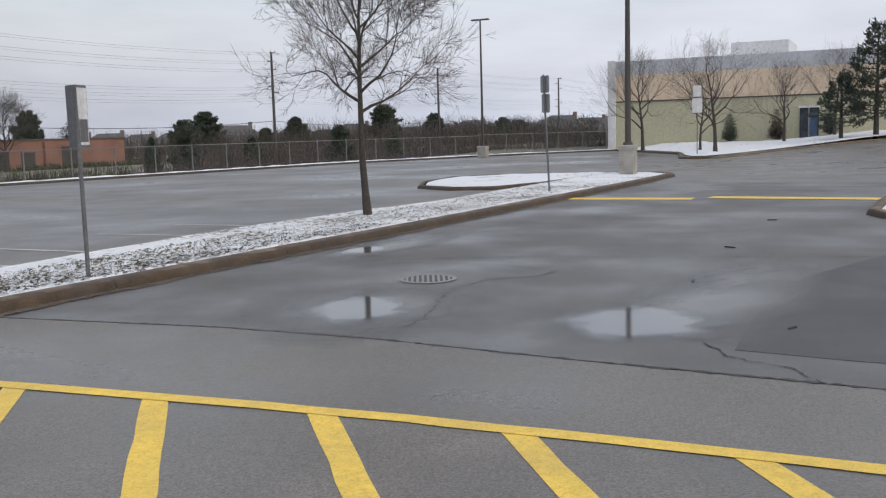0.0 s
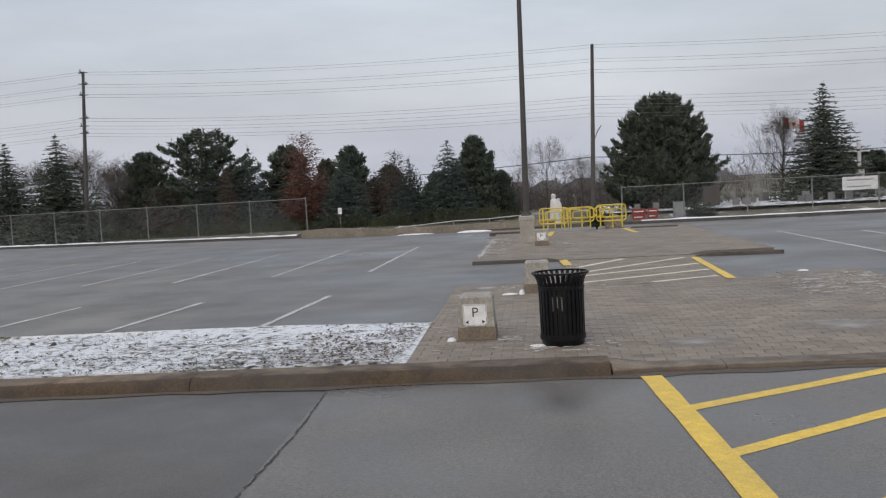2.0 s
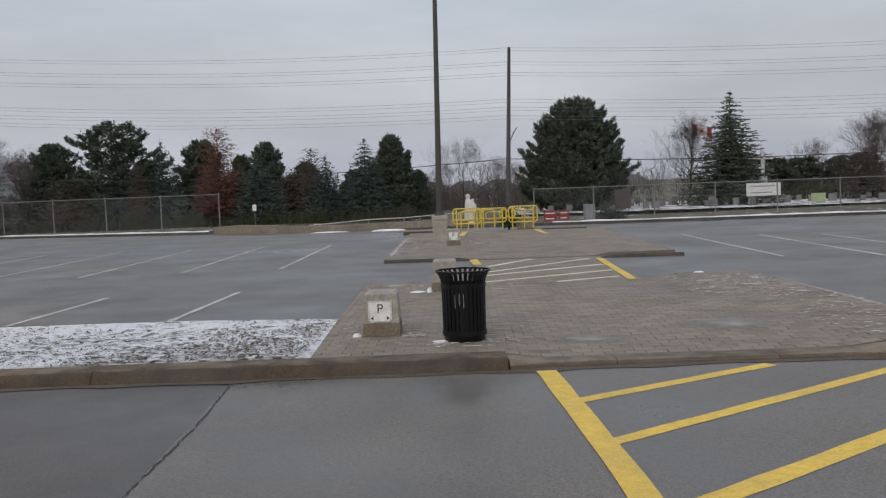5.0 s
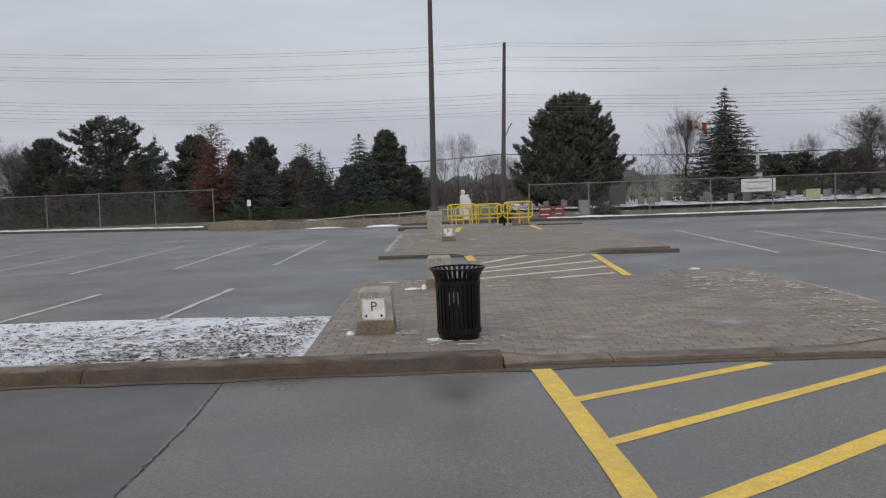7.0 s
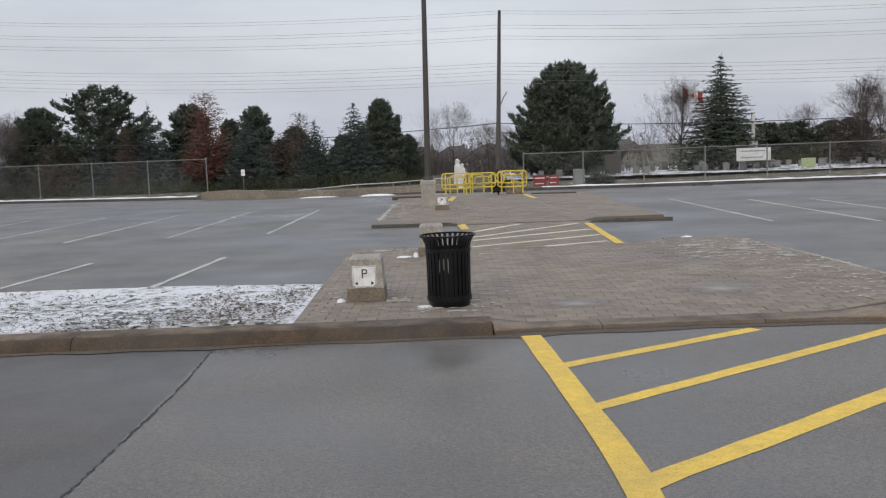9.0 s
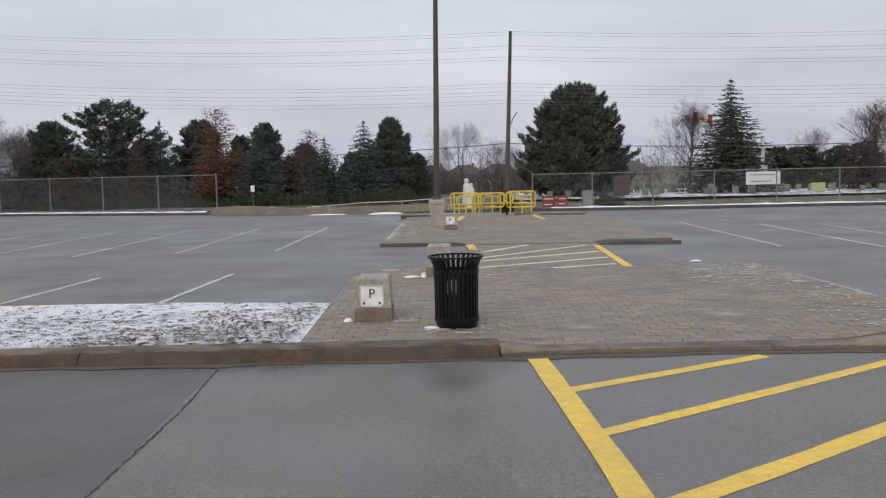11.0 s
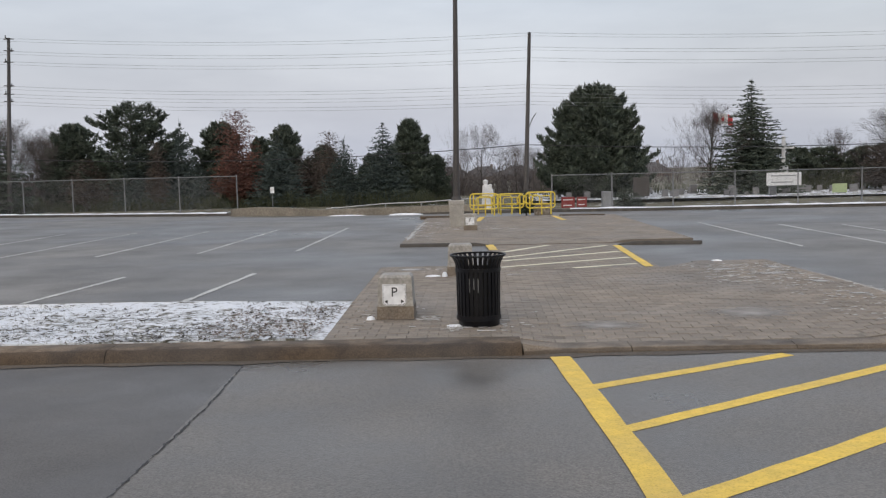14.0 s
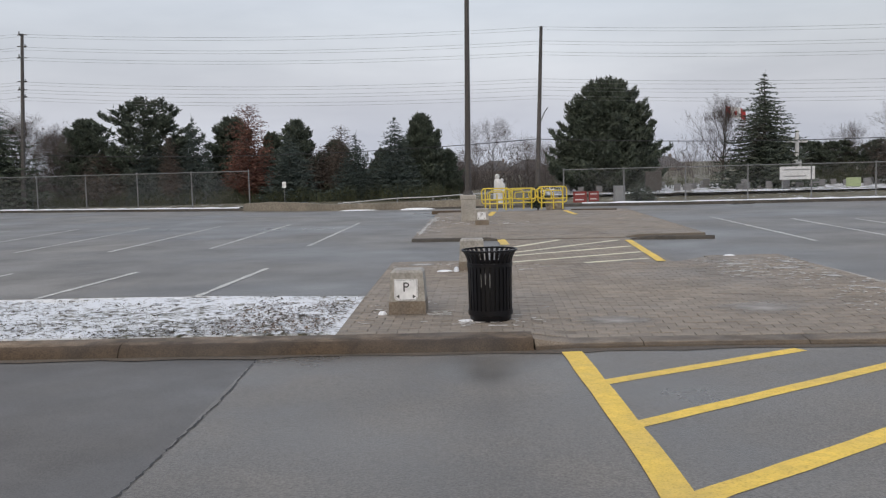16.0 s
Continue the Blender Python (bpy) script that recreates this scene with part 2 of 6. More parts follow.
M_GRASS = mat("winter_grass", (0.06, 0.055, 0.03), (0.14, 0.13, 0.07), 20, (0.85, 0.95), 0.2, vary=0.3)
M_STATUE = mat("white_stone", (0.55, 0.56, 0.57), (0.70, 0.70, 0.71), 12, (0.6, 0.8), 0.1)
M_BRICK = mat("orange_brick", (0.22, 0.115, 0.088), (0.32, 0.175, 0.135), 9, (0.8, 0.95), 0.2, large=0.4, spread=0.2)
M_ROOF = mat("grey_shingles", (0.07, 0.07, 0.075), (0.14, 0.135, 0.135), 6, (0.8, 0.95), 0.2, large=0.5)
M_HOUSE = mat("far_house_brick", (0.15, 0.12, 0.108), (0.21, 0.17, 0.155), 3, (0.8, 0.95), 0.0, large=0.05, vary=0.2)
M_OLIVE = mat("olive_stucco", (0.42, 0.405, 0.285), (0.49, 0.475, 0.345), 5, (0.8, 0.95), 0.1, large=0.2, spread=0.12)
M_TAN = mat("tan_stucco", (0.62, 0.50, 0.37), (0.70, 0.575, 0.44), 5, (0.8, 0.95), 0.1, large=0.2, spread=0.1)
M_BGREY = mat("blue_grey_cladding", (0.42, 0.44, 0.48), (0.50, 0.52, 0.56), 4, (0.6, 0.8), 0.1, large=0.2, spread=0.1)
M_PALE = mat("pale_panel", (0.60, 0.61, 0.63), (0.70, 0.71, 0.72), 4, (0.6, 0.8), 0.1, large=0.2, spread=0.1)
M_IRON = mat("cast_iron", (0.05, 0.048, 0.046), (0.10, 0.095, 0.09), 40, (0.5, 0.7), 0.3, metal=0.5)
M_IRONL = mat("worn_grate_bars", (0.22, 0.215, 0.21), (0.32, 0.31, 0.30), 40, (0.4, 0.6), 0.2, metal=0.3)
M_GLASS = mat("dark_glazing", (0.02, 0.025, 0.035), (0.05, 0.06, 0.08), 3, (0.08, 0.15), 0.0, spec=0.7)
M_BLUE = mat("blue_door", (0.05, 0.09, 0.18), (0.08, 0.13, 0.24), 4, (0.4, 0.6), 0.0)
M_GREENB = mat("pale_green_board", (0.34, 0.42, 0.22), (0.42, 0.50, 0.28), 4, (0.5, 0.7), 0.0)
M_STONE = mat("headstone_granite", (0.12, 0.12, 0.125), (0.30, 0.30, 0.305), 9, (0.5, 0.8), 0.1, vary=0.4)
M_ROCK = mat("brown_boulder", (0.17, 0.14, 0.11), (0.30, 0.26, 0.21), 10, (0.8, 0.95), 0.6, large=2, dist=0.05)
M_LEAFRED = mat("litter_orange", (0.45, 0.16, 0.09), (0.55, 0.22, 0.14), 10, (0.6, 0.8), 0.0)
M_HEDGE = mat("cedar_hedge", (0.03, 0.04, 0.018), (0.07, 0.075, 0.035), 3, (0.8, 0.95), 0.0, vary=0.3)


def snow_over(name, ground1, ground2, cover, scale, soft=0.06):
    """Thin broken snow over winter turf: noise decides where the turf shows."""
    m = mat(name, ground1, ground2, 30, (0.85, 0.95), 0.5, large=1.0, spread=0.3, dist=0.03)
    N, L = m.node_tree.nodes, m.node_tree.links
    b = N["Principled BSDF"]
    tc = N.new("ShaderNodeTexCoord")
    n1 = N.new("ShaderNodeTexNoise")
    n1.inputs["Scale"].default_value, n1.inputs["Detail"].default_value, n1.inputs["Roughness"].default_value = scale, 7.0, 0.68
    L.new(tc.outputs["Object"], n1.inputs["Vector"])
    n2 = N.new("ShaderNodeTexNoise")
    n2.inputs["Scale"].default_value, n2.inputs["Detail"].default_value = 0.42, 3.0
    L.new(tc.outputs["Object"], n2.inputs["Vector"])
    ad = N.new("ShaderNodeMath")
    ad.operation = 'MULTIPLY_ADD'
    ad.inputs[1].default_value = 0.45
    L.new(n2.outputs[0], ad.inputs[0])
    L.new(n1.outputs[0], ad.inputs[2])
    ramp = N.new("ShaderNodeMapRange")
    ramp.inputs[1].default_value, ramp.inputs[2].default_value = 1.0 - cover - soft, 1.0 - cover + soft
    L.new(ad.outputs[0], ramp.inputs[0])
    mix = N.new("ShaderNodeMix")
    mix.data_type = 'RGBA'
    old = b.inputs["Base Color"].links[0].from_socket
    L.new(ramp.outputs[0], mix.inputs[0])
    L.new(old, mix.inputs[6])
    mix.inputs[7].default_value = (0.66, 0.68, 0.71, 1)
    L.new(mix.outputs[2], b.inputs["Base Color"])
    return m


M_STRIP = snow_over("snowy_turf", (0.05, 0.046, 0.03), (0.135, 0.122, 0.075), 0.352, 6.5, 0.075)
M_FIELD = snow_over("snowy_field", (0.07, 0.065, 0.04), (0.15, 0.135, 0.09), 0.13, 1.3)
M_LAWN = snow_over("snowy_lawn", (0.08, 0.07, 0.05), (0.15, 0.135, 0.09), 0.30, 0.9)
M_SNOWBANK = snow_over("snow_bank", (0.10, 0.09, 0.06), (0.18, 0.16, 0.11), 0.44, 4.0)


# ---------------------------------------------------------------- mesh helpers
class G:
    """Collects points and faces of one mesh."""

    def __init__(self):
        self.v, self.f = [], []

    def quad(self, a, b, c, d):
        k = len(self.v)
        self.v += [tuple(a), tuple(b), tuple(c), tuple(d)]
        self.f.append((k, k + 1, k + 2, k + 3))

    def tri(self, a, b, c):
        k = len(self.v)
        self.v += [tuple(a), tuple(b), tuple(c)]
        self.f.append((k, k + 1, k + 2))

    def box(self, x0, x1, y0, y1, z0, z1, m=None, c=0.0):
        k = len(self.v)
        ps = [Vector((x, y, z)) for z in (z0, z1) for x, y in ((x0, y0), (x1, y0), (x1, y1), (x0, y1))]
        if c:
            ps = ps[:4] + [Vector((x, y, z1 - c)) for x, y in ((x0, y0), (x1, y0), (x1, y1), (x0, y1))] + \
                [Vector((x, y, z1)) for x, y in ((x0 + c, y0 + c), (x1 - c, y0 + c), (x1 - c, y1 - c), (x0 + c, y1 - c))]
        if m is not None:
            ps = [m @ p for p in ps]
        self.v += [tuple(p) for p in ps]
        self.f.append((k + 3, k + 2, k + 1, k))
        n = len(ps)
        for lvl in range(0, n - 4, 4):
            for i in range(4):
                j = (i + 1) % 4
                self.f.append((k + lvl + i, k + lvl + j, k + lvl + 4 + j, k + lvl + 4 + i))
        self.f.append((k + n - 4, k + n - 3, k + n - 2, k + n - 1))
        return self

    def prism(self, poly, z0, z1):
        k, n = len(self.v), len(poly)
        self.v += [(x, y, z0) for x, y in poly] + [(x, y, z1) for x, y in poly]
        self.f.append(tuple(range(k + n - 1, k - 1, -1)))
        self.f.append(tuple(range(k + n, k + 2 * n)))
        for i in range(n):
            j = (i + 1) % n
            self.f.append((k + i, k + j, k + n + j, k + n + i))
        return self

    def cone(self, p0, p1, r0, r1, n=8, caps=True):
        p0, p1 = Vector(p0), Vector(p1)
        d = (p1 - p0)
        if d.length < 1e-6:
            return self
        d.normalize()
        a = d.orthogonal().normalized()
        c = d.cross(a)
        k = len(self.v)
        for p, r in ((p0, r0), (p1, r1)):
            for i in range(n):
                t = 2 * math.pi * i / n
                self.v.append(tuple(p + r * (math.cos(t) * a + math.sin(t) * c)))
        for i in range(n):
            j = (i + 1) % n
            self.f.append((k + i, k + j, k + n + j, k + n + i))
        if caps:
            self.f.append(tuple(range(k + n - 1, k - 1, -1)))
            self.f.append(tuple(range(k + n, k + 2 * n)))
        return self

    def pipe(self, pts, r, n=8):
        for a, c in zip(pts, pts[1:]):
            self.cone(a, c, r, r, n)
        return self

    def tube(self, pts, r, n=6):
        k = len(self.v)
        m = len(pts)
        for i, p in enumerate(pts):
            d = (Vector(pts[min(m - 1, i + 1)]) - Vector(pts[max(0, i - 1)])).normalized()
            a = d.cross(Vector((0.13, 0.21, 0.97))).normalized()
            c = d.cross(a)
            for q in range(n):
                t = 2 * math.pi * q / n
                self.v.append(tuple(Vector(p) + r * (math.cos(t) * a + math.sin(t) * c)))
        for i in range(m - 1):
            for q in range(n):
                j = (q + 1) % n
                self.f.append((k + i * n + q, k + i * n + j, k + (i + 1) * n + j, k + (i + 1) * n + q))
        return self

    def lathe(self, prof, n=32):
        k = len(self.v)
        for r, z in prof:
            for i in range(n):
                t = 2 * math.pi * i / n
                self.v.append((r * math.cos(t), r * math.sin(t), z))
        for q in range(len(prof) - 1):
            for i in range(n):
                j = (i + 1) % n
                self.f.append((k + q * n + i, k + q * n + j, k + q * n + n + j, k + q * n + n + i))
        return self

    def mesh(self, name, material, smooth=False):
        me = bpy.data.meshes.new(name)
        me.from_pydata(self.v, [], self.f)
        me.materials.append(material)
        if smooth:
            me.shade_smooth()
            me.set_sharp_from_angle(angle=radians(40))
        me.update()
        return me


def part(name, g, material, parent, label="", smooth=False, at=None, kind=""):
    ob = new(name, g.mesh(name, material, smooth) if isinstance(g, G) else g)
    ob.parent = parent
    if at is not None:
        ob.matrix_basis = at
    if label:
        ob["label"] = label
    if kind:
        ob["kind"] = kind
    return ob


def thing(name, m, label, category, group="", kind=""):
    ob = new(name)
    ob.empty_display_size = 0.2
    ob.matrix_basis = m
    return tagged(ob, label, category, group, kind)


def solid(name, g, material, label, category, group="", kind="", m=None, smooth=False):
    ob = new(name, g.mesh(name, material, smooth))
    if m is not None:
        ob.matrix_basis = m
    return tagged(ob, label, category, group, kind)


def lerp(a, c, t):
    return a + (c - a) * t


def wobble(pts, step, amp, seed):
    """A polyline cut into short steps with small sideways wandering."""
    rnd = random.Random(seed)
    out = []
    for (x0, y0), (x1, y1) in zip(pts, pts[1:]):
        n = max(1, int(math.hypot(x1 - x0, y1 - y0) / step))
        for i in range(n):
            t = i / n
            out.append((lerp(x0, x1, t) + rnd.uniform(-amp, amp), lerp(y0, y1, t) + rnd.uniform(-amp, amp)))
    out.append(pts[-1])
    return out


def ribbon(g, pts, w, z, seed=0, uneven=0.0):
    rnd = random.Random(seed)
    prev = None
    for i, (x, y) in enumerate(pts):
        a, c = pts[max(0, i - 1)], pts[min(len(pts) - 1, i + 1)]
        d = Vector((c[0] - a[0], c[1] - a[1])).normalized()
        h = w / 2 * (1 + rnd.uniform(-uneven, uneven))
        cur = ((x - d.y * h, y + d.x * h, z), (x + d.y * h, y - d.x * h, z))
        if prev:
            g.quad(prev[1], cur[1], cur[0], prev[0])
        prev = cur
    return g


# ---------------------------------------------------------------- ground
# Outline of the paved lot: far kerb from west to east, then round the south.
FAR_KERB = [(-62, 65), (-25.9, 53.2), (-12.8, 48.7), (-3.1, 45.8), (7.5, 44.1), (19.2, 43.2), (32.4, 40.9), (47.4, 38.8),
            (57.6, 37.0), (72, 31.5), (84, 24)]
LOT = FAR_KERB + [(69, 15.2), (60, 13.3), (58.8, 10.7), (64.2, 8.1), (77.6, 6.7), (99.8, 2.0), (150, -4), (150, -45), (-62, -45)]


def build_ground():
    g = G()
    rings = [(0.0, -0.07), (0.25, 0.10), (2.5, 0.10), (14, -0.35), (29, -1.9), (47, -1.9), (57, -1.2), (240, -1.2), (700, -1.2), (3500, -1.2)]
    c = Vector((20, 10))
    n = len(LOT)
    for d, z in rings:
        for x, y in LOT:
            v = Vector((x, y)) - c
            u = v.normalized()
            east = x > 57 and -5 < y < 33
            zz = max(z, 0.12) if east and 0 < d < 100 else z
            g.v.append((x + u.x * d, y + u.y * d, zz))
    for r in range(len(rings) - 1):
        for i in range(n):
            j = (i + 1) % n
            g.f.append((r * n + j, r * n + i, (r + 1) * n + i, (r + 1) * n + j))
    solid("ground", g, M_FIELD, "winter grass with a thin broken snow cover", "ground", kind="structure")
    lot = G()
    lot.prism(list(reversed(LOT)), -0.06, 0.0)
    solid("parking_lot", lot, M_LOT, "grey weathered asphalt of an empty parking lot", "parking lot", kind="structure")
    # near drive lane, one shade lighter, between two seams
    lane = G().prism([(-2.33, -8), (7.2, -8), (7.33, 0.76), (7.45, 3.2), (7.63, 5.3), (7.61, 7.2), (7.33, 9.4), (7.2, 10.4), (-2.44, 10.5), (-2.27, 6.3)], -0.02, 0.007)
    solid("drive_lane", lane, M_ASPHALT, "coarse worn grey asphalt lane with salt stains", "road", kind="structure")
    west = G().prism([(-62, -8), (-2.37, -8), (-2.27, 6.3), (-2.44, 10.5), (-62, 10.2)], -0.02, 0.004)
    solid("drive_lane_west", west, M_DARK, "smoother darker asphalt lane, slightly damp", "road", kind="structure")
    east = G().prism([(7.24, -8), (34, -8), (34, 9), (25.6, 9.4), (15.1, 9.8), (8.7, 10.3), (7.24, 10.4), (7.37, 9.4), (7.65, 7.2), (7.67, 5.3), (7.49, 3.2), (7.37, 0.76)], -0.02, 0.004)
    solid("drive_lane_east", east, M_DARK, "dark patched asphalt lane with damp stains", "road", kind="structure")
    patch = G().prism([(8.2, 1.0), (8.3, 2.0), (9.6, 2.05), (11.2, 1.95), (12.9, 1.75), (15.2, 0.9), (16.5, 0.2), (16, -3), (8.2, -3)], -0.02, 0.0085)
    solid("asphalt_patch", patch, M_TARPATCH, "newer dark asphalt repair patch", "road", kind="structure")
    # far street
    st = G()
    ribbon(st, [(x, 84 - 0.096 * x) for x in range(-400, 420, 20)], 8.0, -1.86)
    solid("street", st, M_LOT, "two-lane asphalt street beyond the fence", "street", kind="structure")


M_TARPATCH = mat("new_asphalt", (0.048, 0.048, 0.050), (0.085, 0.085, 0.087), 85, (0.5, 0.8), 0.3, large=0.5, spread=0.2)
build_ground()


def seam(pts, w, z, seed, amp=0.035):
    g = ribbon(G(), wobble(pts, 0.055, amp * 0.75, seed), w, z, seed, 0.85)
    return solid("asphalt_crack", g, M_TAR, "dark jagged crack in the asphalt", "crack", kind="structure")


seam([(-2.44, 10.45), (-2.3, 8.4), (-2.27, 6.3), (-2.34, 2), (-2.37, -6)], 0.014, 0.012, 3, 0.018)
seam([(7.22, 10.3), (7.35, 9.4), (7.63, 7.2), (7.65, 5.3), (7.47, 3.2), (7.35, 0.76), (7.22, -6)], 0.036, 0.012, 4, 0.022)
seam([(8.5, 2.3), (8.0, 2.0), (7.8, 1.5), (7.37, 1.2)], 0.015, 0.012, 5)
seam([(7.93, 5.26), (9.0, 5.4), (9.82, 5.7), (10.6, 5.85), (11.4, 5.75), (11.94, 5.13), (12.39, 5.08)], 0.016, 0.0135, 6, 0.05)
seam([(12.39, 5.08), (12.75, 5.96), (12.75, 6.9), (12.6, 7.8), (11.6, 8.4)], 0.016, 0.0135, 7, 0.05)
seam([(12.5, 8.8), (13.6, 6.5), (14.2, 4.0), (15.0, 1.0)], 0.02, 0.012, 8, 0.06)


# ---------------------------------------------------------------- road paint
def paint(name, pts, w, material, label, z=0.014, seed=0, uneven=0.05, group=""):
    (x0, y0), (x1, y1) = pts[0], pts[-1]
    steps = wobble(pts, 0.35, 0.006, seed)
    g = ribbon(G(), steps, w, z, seed, uneven)
    return solid(name, g, material, label, "road marking", group, "structure")


def along(y, table):
    """x of a bent line at y, from a few (y, x) bends."""
    for (ya, xa), (yc, xc) in zip(table, table[1:]):
        if y >= yc:
            return lerp(xa, xc, (ya - y) / (ya - yc))
    return table[-1][1]


def left_x(y):
    return along(y, [(10.4, 0.925), (7.6, 1.10), (6.1, 1.165), (-4, 1.2)])


def right_x(y):
    return along(y, [(10.3, 4.74), (7.2, 5.11), (5.85, 5.25), (4.3, 5.40), (3.1, 5.455), (1.9, 5.505), (-4, 5.62)])


paint("crossing_edge_line", [(left_x(y), y) for y in (10.3, 9, 8, 7, 6, 5, 3, 0, -3)], 0.215, M_YELLOW, "broad worn yellow crosswalk edge line on asphalt", seed=11)
paint("crossing_edge_line", [(right_x(y), y) for y in (10.15, 9, 8, 7, 6, 5, 3.8, 2, 0, -3)], 0.17, M_YELLOW, "narrow yellow crosswalk edge line on asphalt", seed=12)
for i, (a, c, w) in enumerate([((1.02, 8.83), (3.3, 10.24), 0.165), ((1.1, 7.41), (4.72, 10.05), 0.16), ((1.16, 5.76), (4.95, 8.74), 0.20),
                               ((1.2, 4.12), (5.1, 7.32), 0.20), ((1.22, 2.55), (5.24, 5.94), 0.20), ((1.24, 0.95), (5.36, 4.48), 0.20),
                               ((1.24, -0.3), (5.45, 2.99), 0.20), ((1.24, -1.75), (5.5, 1.5), 0.20)]):
    paint("crosswalk_stripe", [a, c], w, M_YELLOW, "diagonal yellow crosswalk stripe on grey asphalt", 0.010, 20 + i, group="crosswalk stripes")
paint("lane_bar", [(26.1, 9.35), (26.3, 5.85)], 0.75, M_YELLOW, "yellow bar painted across the lane", seed=31, group="lane bars")
paint("lane_bar", [(26.9, 5.5), (26.6, 1.1)], 0.75, M_YELLOW, "yellow bar painted across the lane", seed=32, group="lane bars")
STALLS = [((-4.68, 15.3), (-4.5, 19.6)), ((-7.4, 15.5), (-7.15, 19.4)), ((-10.1, 15.6), (-9.9, 19.6)),
          ((-12.7, 15.6), (-12.5, 19.6)), ((-4.68, 25.1), (-4.68, 35.4)), ((-7.27, 24.95), (-7.27, 35.3)),
          ((-9.86, 24.6), (-9.88, 35.2)), ((-12.6, 25.0), (-12.6, 35.2)), ((-15.2, 25.5), (-15.4, 35.4)), ((-18, 26), (-18.1, 35.5)),
          ((-20.7, 26), (-20.8, 35.6)), ((7.94, 23.3), (7.94, 34.0)), ((10.05, 22.2), (10.12, 32.0)), ((11.85, 21.6), (11.88, 31.2)),
          ((13.85, 21.4), (13.9, 29.9)), ((15.9, 21.2), (15.9, 29.5)), ((10.6, 14.0), (10.45, 17.5)), ((12.5, 14.2), (12.4, 16.9)), ((15.3, 14.2), (15.1, 16.6)), ((17.4, 14.2), (17.3, 16.4))]
for i, (a, c) in enumerate(STALLS):
    paint("stall_line", [a, c], 0.11, M_WHITE, "worn white parking stall line", 0.008, 40 + i, 0.3, "stall lines")


# ---------------------------------------------------------------- kerbs
def kerb(name, pts, heights, width, label, piece=3.0, back_left=True, lean=0.07, material=M_KERB):
    """A run of concrete kerb pieces; pts follow the foot of the front face, the back lies on the left."""
    root = thing(name, pose(0, 0, 0), label, "kerb", kind="structure")
    # resample to even steps
    P, Hs = [], []
    for (a, c, h0, h1) in zip(pts, pts[1:], heights, heights[1:]):
        n = max(1, int(math.dist(a, c) / 0.5))
        for i in range(n):
            P.append((lerp(a[0], c[0], i / n), lerp(a[1], c[1], i / n)))
            Hs.append(lerp(h0, h1, i / n))
    P.append(pts[-1]), Hs.append(heights[-1])
    sgn = 1 if back_left else -1
    prof = []
    rnd = random.Random(len(pts) * 7)
    for i, (x, y) in enumerate(P):
        a, c = P[max(0, i - 1)], P[min(len(P) - 1, i + 1)]
        d = Vector((c[0] - a[0], c[1] - a[1])).normalized()
        nrm = Vector((-d.y, d.x)) * sgn
        h = Hs[i] + rnd.uniform(-0.004, 0.004)
        sec = [(0, -0.03), (lean * 0.35, h * 0.5), (lean * 0.8, h - 0.022), (lean * 1.25, h), (width - 0.03, h + 0.004), (width, h - 0.015), (width, -0.03)]
        prof.append(([(x + nrm.x * o, y + nrm.y * o, z) for o, z in sec], d))
    per = max(1, int(piece / 0.5))
    cuts = list(range(0, len(P) - 1, per))
    if len(cuts) > 1 and len(P) - 1 - cuts[-1] < per * 0.6:
        cuts.pop()
    for s, e2 in zip(cuts, cuts[1:] + [len(P) - 1]):
        g = G()
        rows = []
        for i in range(s, e2 + 1):
            pr, d = prof[i]
            off = 0.004 if i == s else (-0.004 if i == e2 else 0)
            rows.append([(x + d.x * off, y + d.y * off, z) for x, y, z in pr])
        k = len(rows[0])
        for r in rows:
            g.v += r
        for i in range(len(rows) - 1):
            for j in range(k - 1):
                q = (i * k + j, (i + 1) * k + j, (i + 1) * k + j + 1, i * k + j + 1)
                g.f.append(q if sgn > 0 else q[::-1])
        g.f.append(tuple(range(k)))
        g.f.append(tuple(range((len(rows) - 1) * k, len(rows) * k))[::-1])
        part("kerb_stone", g, material, root, smooth=True)
    return root


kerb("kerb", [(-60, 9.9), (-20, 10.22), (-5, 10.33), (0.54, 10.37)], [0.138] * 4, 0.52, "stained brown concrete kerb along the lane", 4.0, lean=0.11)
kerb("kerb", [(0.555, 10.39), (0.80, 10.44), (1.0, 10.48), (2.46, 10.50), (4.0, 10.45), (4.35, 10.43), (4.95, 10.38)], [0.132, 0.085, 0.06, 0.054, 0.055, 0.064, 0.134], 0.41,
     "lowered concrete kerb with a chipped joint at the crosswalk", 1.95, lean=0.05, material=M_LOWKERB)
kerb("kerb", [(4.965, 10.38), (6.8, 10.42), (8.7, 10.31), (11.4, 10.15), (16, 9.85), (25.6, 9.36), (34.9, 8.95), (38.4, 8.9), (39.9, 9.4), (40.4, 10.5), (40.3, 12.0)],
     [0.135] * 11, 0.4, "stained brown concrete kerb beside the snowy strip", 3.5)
kerb("kerb", [(40.3, 12.1), (40.6, 14.0), (39.5, 16.6), (37.2, 18.4), (33.5, 18.0), (30.8, 16.8), (29.6, 15.0), (30.0, 13.4), (32.5, 12.6)], [0.12] * 9, 0.2, "kerb round a snowy end island", 2.5)
kerb("kerb", [(-1.98, 25.62), (0.05, 25.5), (0.45, 25.46)], [0.09, 0.09, 0.02], 0.14, "dark weathered kerb of the raised walk", 2.0, lean=0.03, material=M_OLDKERB)
kerb("kerb", [(3.75, 24.95), (4.15, 24.85), (5.85, 24.62)], [0.02, 0.09, 0.09], 0.14, "dark weathered kerb of the raised walk", 2.0, lean=0.03, material=M_OLDKERB)
